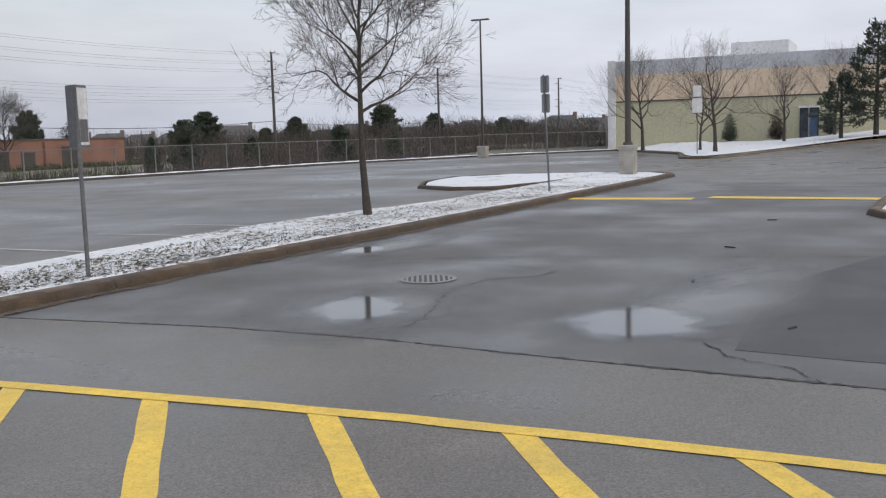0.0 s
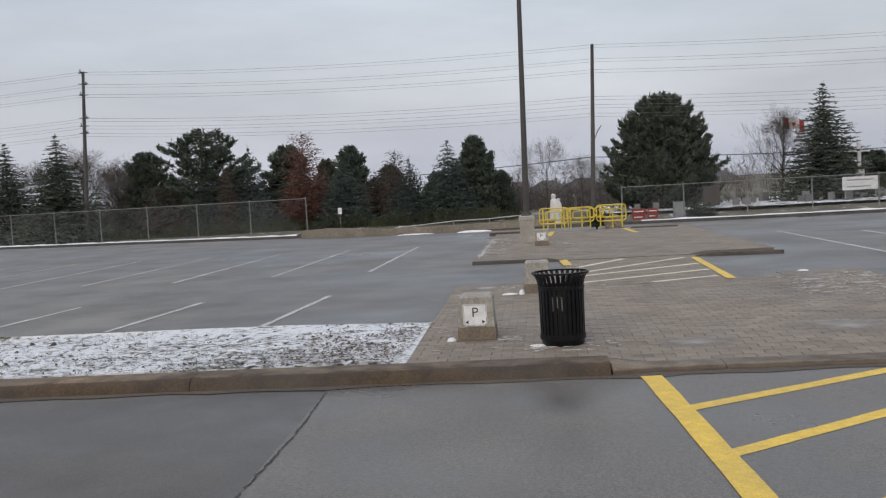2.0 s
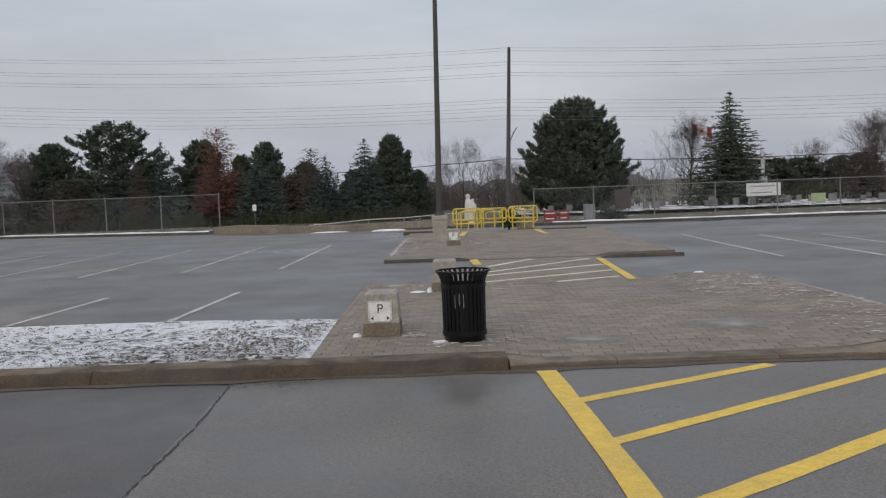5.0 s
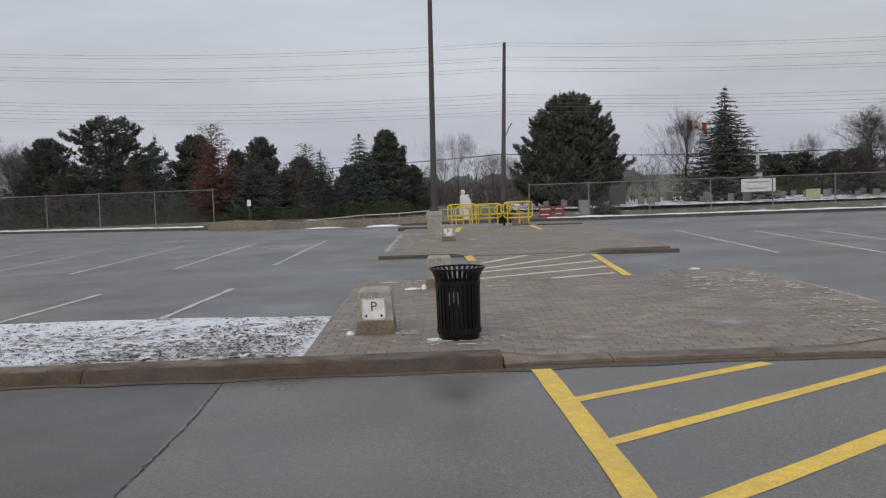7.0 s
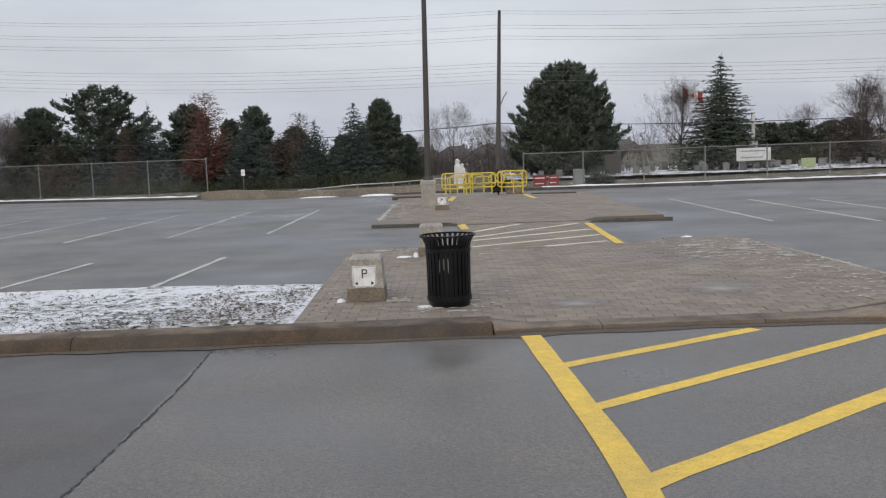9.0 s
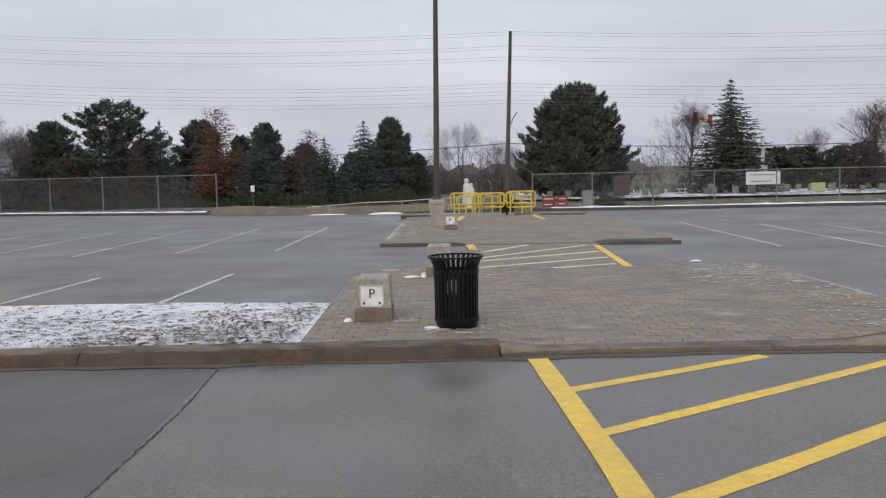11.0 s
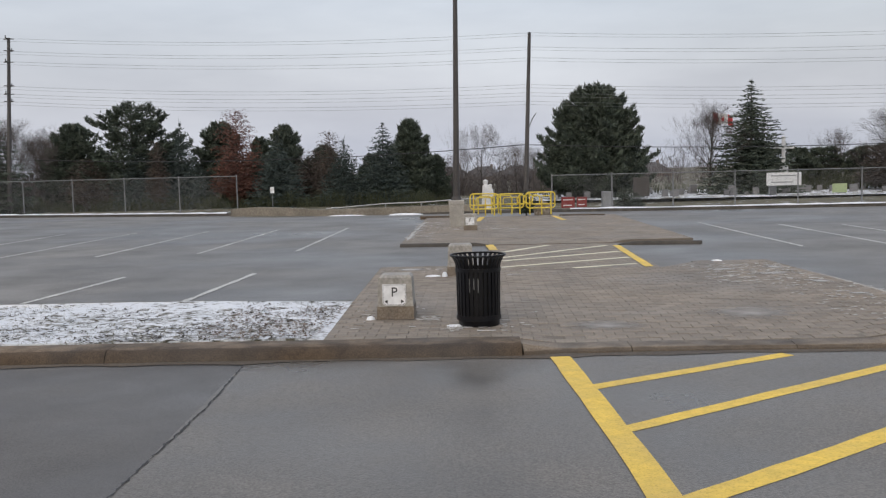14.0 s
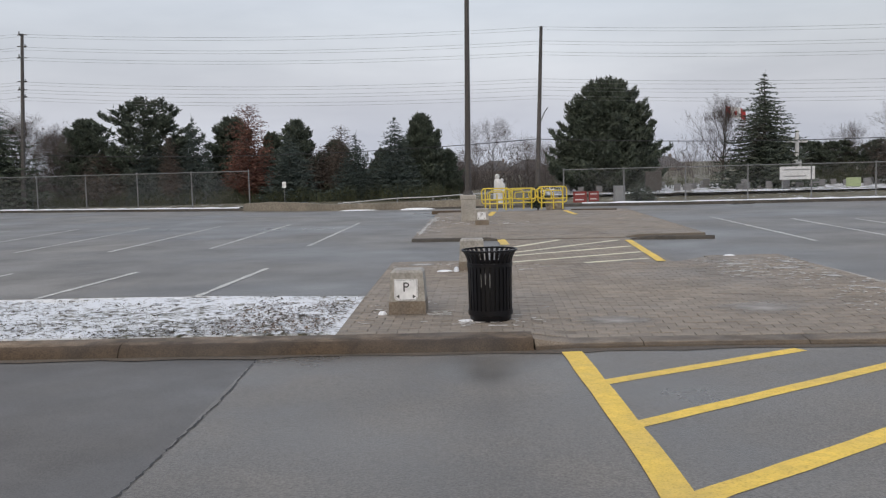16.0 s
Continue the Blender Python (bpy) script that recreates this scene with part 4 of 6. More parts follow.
M_FROSTFILM = film("patchy_frost", (0.34, 0.33, 0.315), (0.8, 0.95), 8.0, (-0.22, 0.14))
for x, y, rx, ry in [(4.5, 17.4, 0.5, 0.35), (5.1, 16.6, 0.6, 0.3), (4.3, 16.3, 0.35, 0.2), (5.5, 15.4, 0.3, 0.35), (5.45, 17.6, 0.25, 0.5), (5.5, 13.9, 0.3, 0.2), (6.2, 12.4, 0.5, 0.25), (-1.2, 18.4, 0.5, 0.4), (-1.45, 16.4, 0.15, 0.6)]:
    ob = puddle(x, y, rx, ry, 0, M_FROSTFILM, "thin patchy frost on the pavers", walk_height(x, y) + 0.0065)
    ob.name = "frost_patch"
    ob["category"] = "frost"


def build_drain():
    root = thing("storm_drain", pose(11.25, 6.55, 0.013), "round cast iron storm drain grate set in the asphalt", "drain")
    rim = G().lathe([(0.40, 0.0), (0.39, 0.005), (0.34, 0.005), (0.34, 0.0)], 28)
    part("rim", rim, M_IRONL, root)
    bed = G().lathe([(0.001, 0.001), (0.35, 0.001)], 28)
    part("pit", bed, M_IRON, root)
    for i in range(9):
        o = -0.29 + i * 0.0725
        h = math.sqrt(0.34 ** 2 - o ** 2)
        part("bar", G().box(-h, h, -0.017, 0.017, 0, 0.006), M_IRONL, root, at=pose(0, 0, 0, 0, 0, 27) @ pose(0, o, 0))


build_drain()


# ---------------------------------------------------------------- walk furniture
def text_mesh(body, size, name="lettering"):
    cu = bpy.data.curves.new(name, 'FONT')
    cu.body, cu.size, cu.extrude, cu.align_x, cu.align_y = body, size, 0.001, 'CENTER', 'CENTER'
    ob = bpy.data.objects.new(name, cu)
    scene.collection.objects.link(ob)
    dg = bpy.context.evaluated_depsgraph_get()
    me = bpy.data.meshes.new_from_object(ob.evaluated_get(dg))
    bpy.data.objects.remove(ob)
    return me


def build_can():
    root = thing("litter_bin", pose(0.085, 11.75, 0.137), "black slatted steel litter bin with flared rim on the pavers", "litter bin")
    n = 30
    prof = [(0.262, 0.10), (0.265, 0.45), (0.268, 0.70), (0.280, 0.76), (0.305, 0.815), (0.335, 0.845)]
    sl = G()
    for (r0, z0), (r1, z1) in zip(prof, prof[1:]):
        w0, w1 = 0.019, 0.019
        sl.v += [(r0, -w0, z0), (r0, w0, z0), (r1, w1, z1), (r1, -w1, z1), (r0 - 0.008, -w0, z0), (r0 - 0.008, w0, z0), (r1 - 0.008, w1, z1), (r1 - 0.008, -w1, z1)]
        k = len(sl.v) - 8
        sl.f += [(k, k + 1, k + 2, k + 3), (k + 7, k + 6, k + 5, k + 4), (k + 1, k + 5, k + 6, k + 2), (k + 4, k, k + 3, k + 7)]
    me = sl.mesh("slat", M_STEEL)
    for i in range(n):
        part("slat", me, M_STEEL, root, at=pose(0, 0, 0, 0, 0, 360 * i / n))
    ring = lambda r, z, h, t: G().lathe([(r, z), (r + t, z), (r + t, z + h), (r, z + h), (r, z)], 40)
    part("rim_ring", ring(0.318, 0.842, 0.02, 0.022), M_STEEL, root, "rolled steel rim", smooth=True)
    part("upper_band", ring(0.262, 0.655, 0.045, 0.014), M_STEEL, root, smooth=True)
    part("lower_band", ring(0.258, 0.075, 0.06, 0.014), M_STEEL, root, smooth=True)
    part("base", G().lathe([(0.001, 0.0), (0.235, 0.0), (0.25, 0.02), (0.25, 0.07), (0.001, 0.07)], 36), M_STEEL, root, "round steel foot", smooth=True)
    rnd = random.Random(8)
    # Pale sheet added inside for the light patches that show between the slats.
    pale_sheet = G()
    for i in range(8):
        for z in (0.44 + rnd.uniform(-0.03, 0.05), 0.60 + rnd.uniform(-0.05, 0.03)):
            a = radians(236 + 5 * i)
            pale_sheet.v.append((0.25 * math.cos(a), 0.25 * math.sin(a), z))
    pale_sheet.f += [(2 * i, 2 * i + 2, 2 * i + 3, 2 * i + 1) for i in range(7)]
    part("pale_sheet", pale_sheet, M_GALV, root, "ragged pale sheet added for light showing between the slats")
    part("liner", G().lathe([(0.001, 0.08), (0.232, 0.08), (0.245, 0.66), (0.235, 0.66), (0.22, 0.1), (0.001, 0.1)], 32), M_LINER, root, "black plastic liner", smooth=True)


build_can()


def build_block(x, y, z, sign, sc=1.0, turn=0.0, label=""):
    root = thing("concrete_bollard", pose(x, y, z, 0, 0, turn) @ Matrix.Scale(sc, 4), label, "bollard", "concrete sign blocks")
    g = G()
    w0, w1, h = 0.235, 0.205, 0.56
    lv = [(w0, 0), (w0 - 0.006, 0.16), (w1 + 0.004, h - 0.03), (w1 - 0.025, h)]
    for w, zz in lv:
        g.v += [(-w, -w, zz), (w, -w, zz), (w, w, zz), (-w, w, zz)]
    for q in range(3):
        for i in range(4):
            j = (i + 1) % 4
            g.f.append((q * 4 + i, q * 4 + j, q * 4 + 4 + j, q * 4 + 4 + i))
    g.f += [(3, 2, 1, 0), (12, 13, 14, 15)]
    part("block", g, M_CONC, root)
    foot = G()
    for w, zz in ((w0 + 0.004, 0), (w0 - 0.001, 0.165)):
        foot.v += [(-w, -w, zz), (w, -w, zz), (w, w, zz), (-w, w, zz)]
    for i in range(4):
        j = (i + 1) % 4
        foot.f.append((i, j, 4 + j, 4 + i))
    part("foot_stain", foot, M_CONCD, root, "damp dark foot of the block")
    if sign:
        tilt = pose(-0.01, -0.226, 0.315, 87, 0, 0)
        pl = G()
        c = [(-0.15, -0.10), (-0.12, -0.135), (0.12, -0.135), (0.15, -0.10), (0.15, 0.135), (-0.15, 0.135)]
        pl.prism(c, 0.0, 0.012)
        plate = part("sign_plate", pl, M_SIGNW, root, "white enamel parking sign plate", at=tilt)
        part("border", G().prism([(-0.142, -0.097), (-0.116, -0.127), (0.116, -0.127), (0.142, -0.097), (0.142, 0.127), (-0.142, 0.127)], 0.0115, 0.013), M_BLACKINK, plate)
        part("face", G().prism([(-0.138, -0.095), (-0.114, -0.123), (0.114, -0.123), (0.138, -0.095), (0.138, 0.123), (-0.138, 0.123)], 0.0125, 0.0145), M_SIGNW, plate)
        part("letter", text_mesh("P", 0.17), M_BLACKINK, plate, at=pose(0.0, 0.03, 0.016)).data.materials.append(M_BLACKINK)
        for s in (-1, 1):
            a = G().prism([(s * 0.125, -0.085), (s * 0.085, -0.11), (s * 0.085, -0.06)] if s < 0 else [(0.125, -0.085), (0.085, -0.06), (0.085, -0.11)], 0.0145, 0.017)
            part("arrow", a, M_BLACKINK, plate)
    return root


build_block(-0.975, 12.5, 0.137, True, label="concrete bollard with white parking sign on the pavers")
build_block(-0.22, 17.4, 0.137, False, 1.0, label="plain concrete bollard behind the litter bin")
build_block(-0.1, 31.2, 0.091, True, 0.95, label="concrete bollard with small white sign beside the lamp base")


def lamp(name, x, y, base_z, base_w, base_h, height, lean, label, heads=True, r=0.11, snow=False):
    root = thing(name, pose(x, y, base_z), label, "street lamp", "lot lamps")
    g = G()
    for w, zz in ((base_w * 0.5, 0), (base_w * 0.5, base_h * 0.82), (base_w * 0.54, base_h * 0.84), (base_w * 0.54, base_h - 0.03), (base_w * 0.48, base_h)):
        g.v += [(-w, -w, zz), (w, -w, zz), (w, w, zz), (-w, w, zz)]
    for q in range(4):
        for i in range(4):
            j = (i + 1) % 4
            g.f.append((q * 4 + i, q * 4 + j, q * 4 + 4 + j, q * 4 + 4 + i))
    g.f += [(3, 2, 1, 0), (16, 17, 18, 19)]
    part("base", g, M_CONC, root, "square concrete footing")
    part("panel", G().box(-base_w * 0.3, base_w * 0.3, -base_w * 0.5 - 0.02, -base_w * 0.5 + 0.01, base_h * 0.1, base_h * 0.72), M_CONC, root)
    top = Vector((lean[0], lean[1], height))
    part("flange", G().cone((0, 0, base_h), (0, 0, base_h + 0.12), r * 1.7, r * 1.4, 16), M_BROWNPOLE, root)
    part("pole", G().cone((0, 0, base_h), top, r, r * 0.55, 16), M_BROWNPOLE, root, "tapered dark brown steel pole", smooth=True)
    if heads:
        for s in (-1, 1):
            h = G().box(-0.12, 0.12, 0.05, 0.75, 0, 0.12, c=0.03)
            part("lamp_head", h, M_BROWNPOLE, root, at=Matrix.Translation(top) @ pose(0, 0, 0, 0, 0, 180 if s < 0 else 0))
    return root


lamp("lot_lamp", -0.58, 33.4, 0.091, 0.5, 0.92, 11.5, (0.17, 0, 0), "tall dark brown lamp pole on a concrete footing")
lamp("lot_lamp", 38.25, 10.82, 0.14, 0.6, 1.18, 11.5, (0.0, 0.0, 0), "tall dark brown lamp pole on a concrete footing", r=0.13)
lamp("lot_lamp", 70, 31.0, 0.0, 0.7, 0.9, 10.8, (0, 0, 0), "far twin-headed lamp pole on a concrete footing")


def gate(x0, x1, y, z, h, phase):
    """Yellow tube barrier with rounded corners and an inner rail."""
    root = thing("tube_gate", pose((x0 + x1) / 2, y, z), "yellow painted tubular steel barrier gate", "barrier", "yellow gates")
    w, r, c = (x1 - x0) / 2, 0.028, 0.12

    def loop(a0, a1, b0, b1, cc):
        pts = []
        for cx, cz, t0 in ((a1 - cc, b1 - cc, 0), (a0 + cc, b1 - cc, 90), (a0 + cc, b0 + cc, 180), (a1 - cc, b0 + cc, 270)):
            for i in range(4):
                t = radians(t0 + 30 * i)
                pts.append((cx + cc * math.cos(t), 0, cz + cc * math.sin(t)))
        return pts + [pts[0]]

    part("hoop", G().pipe(loop(-w, w, 0.28, h, c), r), M_YRAIL, root, smooth=True)
    part("inner_hoop", G().pipe([(px, 0.02, pz) for px, _, pz in loop(-w + 0.25, w - 0.18, 0.42, h - 0.16, 0.09)], r * 0.8), M_YRAIL, root, smooth=True)
    part("mid_rail", G().pipe([(-w, 0, 0.45), (w, 0, 0.45)], r * 0.8), M_YRAIL, root)
    for s in (-0.75, 0.72):
        part("post", G().cone((w * s, 0, 0), (w * s, 0, h - 0.02), r * 1.1, r * 1.1, 8), M_YRAIL, root)
    if phase:
        cx = w * phase
        ringp = [(cx + 0.2 * math.cos(t * 0.5236), -0.03, h - 0.26 + 0.2 * math.sin(t * 0.5236)) for t in range(13)]
        part("latch_ring", G().pipe(ringp, r * 0.8), M_YRAIL, root, smooth=True)
    part("mid_post", G().cone((0.05, 0.02, 0), (0.05, 0.02, h * 0.75), r, r, 8), M_YRAIL, root)


gate(-0.14, 1.04, 40.3, 0.12, 0.92, 0.85)
gate(1.02, 2.14, 40.9, 0.12, 0.88, 0.85)
gate(2.22, 3.43, 40.3, 0.12, 0.94, -0.85)
# more yellow tube ends beyond the gates
for i, (x, y) in enumerate([(0.5, 42.0), (1.4, 42.2), (2.6, 42.0)]):
    root = thing("tube_bollard", pose(x, y, 0.1), "yellow tubular hoop behind the gates", "barrier", "yellow hoops")
    part("hoop", G().pipe([(-0.3, 0, 0), (-0.3, 0, 0.7), (-0.2, 0, 0.8), (0.2, 0, 0.8), (0.3, 0, 0.7), (0.3, 0, 0)], 0.028), M_YRAIL, root, smooth=True)


def rock(x, y, z, sx, sy, sz, seed):
    bm = bmesh.new()
    bmesh.ops.create_icosphere(bm, subdivisions=3, radius=1)
    for v in bm.verts:
        q = 1 + 0.28 * noise.noise(v.co * 1.4 + Vector((seed, 0, 0))) + 0.1 * noise.noise(v.co * 4)
        v.co = Vector((v.co.x * sx * q, v.co.y * sy * q, max(-0.3, v.co.z) * sz * q))
    me = bpy.data.meshes.new("boulder")
    bm.to_mesh(me)
    bm.free()
    me.materials.append(M_ROCK)
    ob = new("boulder", me)
    ob.matrix_basis = pose(x, y, z)
    tagged(ob, "brown rough boulder beside the yellow gates", "boulder")


rock(2.95, 40.9, 0.2, 0.42, 0.3, 0.42, 3)

# planter wall, handrail, paved end of the walk
M_WALL = mat("tan_wall_concrete", (0.17, 0.15, 0.12), (0.25, 0.225, 0.185), 12, (0.8, 0.95), 0.3, large=0.7, spread=0.3)
wall = thing("low_wall", pose(0, 0, 0), "low tan concrete retaining wall with a sloping top", "wall", kind="structure")
wp = [(-12.4, 48.2, 0.38), (-10.9, 47.5, 0.47), (-9.3, 46.9, 0.42), (-7.6, 46.4, 0.31), (-5.2, 46.0, 0.33), (-3.1, 45.8, 0.38), (-0.4, 45.4, 0.42), (0.6, 45.2, 0.42)]
for (ax, ay, az), (cx, cy, cz) in zip(wp, wp[1:]):
    g = G()
    g.v += [(ax, ay, -0.05), (cx, cy, -0.05), (cx, cy + 0.35, -0.05), (ax, ay + 0.35, -0.05), (ax, ay, az), (cx, cy, cz), (cx, cy + 0.35, cz), (ax, ay + 0.35, az)]
    g.f += [(3, 2, 1, 0), (4, 5, 6, 7), (0, 1, 5, 4), (1, 2, 6, 5), (2, 3, 7, 6), (3, 0, 4, 7)]
    part("wall_piece", g, M_WALL, wall)
hr = thing("handrail", pose(0, 0, 0), "grey steel handrail along the sloping path", "handrail")
hp = [(-7.4, 47.6, 0.30), (-4.4, 47.4, 0.50), (-2.6, 47.2, 0.53), (-1.0, 47.0, 0.62), (0.2, 47, 0.66)]
part("rail", G().pipe(hp, 0.035), M_GALV, hr, smooth=True)
for x, y, z in hp[::1]:
    part("post", G().cone((x, y, -0.9), (x, y, z), 0.03, 0.03, 8), M_GALV, hr)


# ---------------------------------------------------------------- statue, red boards, cemetery sign
def blob_column(rings, n=18):
    g = G()
    for r, z, ox, oy in rings:
        g.v += [(ox + r * math.cos(6.283 * i / n), oy + 0.8 * r * math.sin(6.283 * i / n), z) for i in range(n)]
    for q in range(len(rings) - 1):
        for i in range(n):
            j = (i + 1) % n
            g.f.append((q * n + i, q * n + j, q * n + n + j, q * n + n + i))
    return g


st = blob_column([(0.42, -0.9, 0, 0), (0.42, -0.3, 0, 0), (0.30, -0.25, 0, 0), (0.30, 0.3, 0, 0), (0.27, 0.8, 0, 0), (0.24, 1.1, 0, 0), (0.2, 1.3, -0.03, 0), (0.1, 1.4, -0.06, 0), (0.13, 1.5, -0.06, 0), (0.12, 1.62, -0.06, 0), (0.02, 1.68, -0.06, 0)])
o2 = blob_column([(0.16, 0.6, 0.24, -0.08), (0.15, 1.1, 0.22, -0.08), (0.08, 1.2, 0.2, -0.08), (0.1, 1.3, 0.2, -0.08), (0.09, 1.38, 0.2, -0.08), (0.02, 1.42, 0.2, -0.08)], 14)
k = len(st.v)
st.v += o2.v
st.f += [tuple(i + k for i in f) for f in o2.f]
solid("statue", st, M_STATUE, "pale weathered stone statue on a plinth", "statue", m=pose(0.74, 54.0, -0.15), smooth=True)


def board_sign(name, x, y, z, w, h, material, label, bars=0, barmat=None, legs=0.5, thick=0.06, turn=0):
    root = thing(name, pose(x, y, z, 0, 0, turn), label, "sign")
    part("board", G().box(-w / 2, w / 2, 0, thick, legs, legs + h, c=0.01), material, root)
    for s in (-1, 1):
        part("leg", G().box(s * w * 0.42 - 0.04, s * w * 0.42 + 0.04, thick + 0.003, thick + 0.08, -0.1, legs + h), M_GALV, root)
    for i in range(bars):
        zz = legs + h * (0.75 - 0.5 * i / max(1, bars - 1)) if bars > 1 else legs + h * 0.5
        part("print_or_reflection_bar", G().box(-w * 0.38, w * 0.34 - 0.08 * w * (i % 2), -0.006, -0.002, zz - h * 0.045, zz + h * 0.045), barmat, root)
    return root


board_sign("notice_board", 5.36, 47.4, -0.15, 0.5, 0.5, M_REDF, "red notice board with two white lines beside the gates", 2, M_SIGNW, 0.26)
board_sign("notice_board", 4.68, 47.4, -0.15, 0.66, 0.55, M_REDF, "red notice board with two white lines beside the gates", 2, M_SIGNW, 0.22)
board_sign("waste_box", 6.45, 46.0, 0.08, 0.5, 0.75, M_GALV, "grey metal utility box by the fence", 0, None, 0.05, 0.4)


def build_cross():
    root = thing("stone_cross", pose(33.8, 105, -1.2), "tall pale stone cross on a stepped plinth in the cemetery", "monument")
    part("plinth", G().box(-0.95, 0.95, -0.6, 0.6, -0.4, 0.25, c=0.05).box(-0.6, 0.6, -0.4, 0.4, 0.25, 0.6, c=0.05), M_STATUE, root)
    part("pedestal", G().box(-0.42, 0.42, -0.3, 0.3, 0.6, 3.0, c=0.05), M_STATUE, root)
    part("shaft", G().box(-0.17, 0.17, -0.14, 0.14, 3.0, 6.2, c=0.03), M_STATUE, root)
    part("arm", G().box(-1.12, 1.12, -0.13, 0.13, 4.85, 5.18, c=0.03), M_STATUE, root)


build_cross()
board_sign("cemetery_sign", 31.3, 97, -1.2, 3.45, 1.3, M_PALE, "white cemetery name board with two grey lines", 2, M_GALV, 1.04, 0.15)
board_sign("green_board", 36.85, 97, -1.2, 1.45, 0.9, M_GREENB, "pale green notice board on legs", 0, None, 0.2, 0.08)
pb = board_sign("photo_board", 55.3, 96, -1.2, 2.0, 2.3, M_BGREY, "large grey board with a blue-grey picture on posts", 0, None, 0.5, 0.1)
part("picture", G().box(-0.9, 0.9, -0.012, -0.004, 0.8, 2.0), M_GLASS, pb, "dark blue-grey picture")
for i in range(4):
    part("picture_pane", G().box(-0.72 + 0.38 * i, -0.5 + 0.38 * i, -0.02, -0.013, 1.1, 1.8), M_BLUE, pb)
board_sign("dark_board", 53.4, 96.3, -1.2, 1.0, 2.4, M_BROWNPOLE, "narrow black notice board beside the photo board", 3, M_GALV, 0.3, 0.1)
board_sign("plank_barrier", 58.5, 95.5, -1.2, 3.0, 0.3, M_REDF, "low orange-red plank barrier on legs", 0, None, 0.35, 0.06)
board_sign("info_shelter", 16.8, 96, -1.2, 1.6, 1.9, M_BROWNPOLE, "dark wooden information shelter", 0, None, 0.3, 0.5)

# flag on its pole
fp = thing("flag_pole", pose(27.4, 110, -1.2), "white flag pole with a red and white flag flying", "flag")
part("pole", G().cone((0, 0, 0), (0, 0, 9.4), 0.07, 0.05, 10), M_GALV, fp)


def flag_band(u0, u1, material, name):
    g = G()
    n = 8
    f = lambda u, v: (u * 2.3, 0.2 * math.sin(u * 7), 9.3 - v * 1.2 - 0.75 * u * u - 0.1 * math.sin(u * 6))
    for i in range(n):
        a, c = lerp(u0, u1, i / n), lerp(u0, u1, (i + 1) / n)
        g.quad(f(a, 1), f(c, 1), f(c, 0), f(a, 0))
    part(name, g, material, fp, smooth=True)


M_FLAGRED = mat("flag_red", (0.52, 0.03, 0.035), (0.62, 0.05, 0.05), 6, (0.6, 0.8), 0.0)
flag_band(0, 0.27, M_FLAGRED, "flag_band")
flag_band(0.27, 0.73, M_SIGNW, "flag_field")
flag_band(0.73, 1.0, M_FLAGRED, "flag_band")
part("emblem", G().prism([(-0.32, -0.02), (-0.15, -0.25), (0, -0.32), (0.15, -0.25), (0.32, -0.02), (0.18, 0.05), (0.0, 0.36), (-0.18, 0.05)], -0.01, 0.01), M_FLAGRED, fp,
     "red emblem", at=pose(1.15, -0.12, 8.46, 90, 14, 0) @ Matrix.Scale(0.85, 4))


# ---------------------------------------------------------------- roadside signs
def build_red_sign():
    root = thing("direction_sign", pose(7.34, 11.55, 0.14, 0, 0, -90), "dark red direction board on two square posts in snow", "sign")
    # local x runs along the board, front faces the lane camera (-y)
    for s in (-1, 1):
        part("post", G().box(s * 0.55 - 0.05, s * 0.55 + 0.05, -0.05, 0.05, -0.1, 1.60, c=0.012), M_RED, root)
    part("panel", G().box(-0.5, 0.5, -0.03, 0.03, 0.99, 1.56), M_RED, root, "dark red enamel panel")
    part("head_rail", G().box(-0.62, 0.62, -0.055, 0.055, 1.56, 1.61, c=0.012), M_RED, root)
    rnd = random.Random(4)
    pts = [(0.455 * math.copysign(min(1, abs(1.25 * math.cos(t * 0.2618))), math.cos(t * 0.2618)) * rnd.uniform(0.9, 1.02), 0.15 * math.copysign(min(1, abs(1.35 * math.sin(t * 0.2618))), math.sin(t * 0.2618)) * rnd.uniform(0.82, 1.02)) for t in range(24)]
    part("blank_panel", G().prism(pts, 0, 0.006), M_SIGNW, root, "white ragged blank where the name was", at=pose(-0.02, -0.031, 1.38, 90, 0, 0))
    for body, zz in (("EDUCATION CENTRE", 1.18), ("THE BOARD ROOM", 1.075)):
        ob = part("lettering", text_mesh(body, 0.079), M_SIGNW, root, "white painted lettering", at=pose(-0.085, -0.034, zz, 90, 0, 0))
        ob.data.materials.append(M_SIGNW)
        ar = G().prism([(-0.05, -0.012), (0.0, -0.012), (0.0, -0.04), (0.055, 0.0), (0.0, 0.04), (0.0, 0.012), (-0.05, 0.012)], 0, 0.004)
        part("arrow", ar, M_SIGNW, root, at=pose(0.39, -0.032, zz, 90, 0, 0))


build_red_sign()


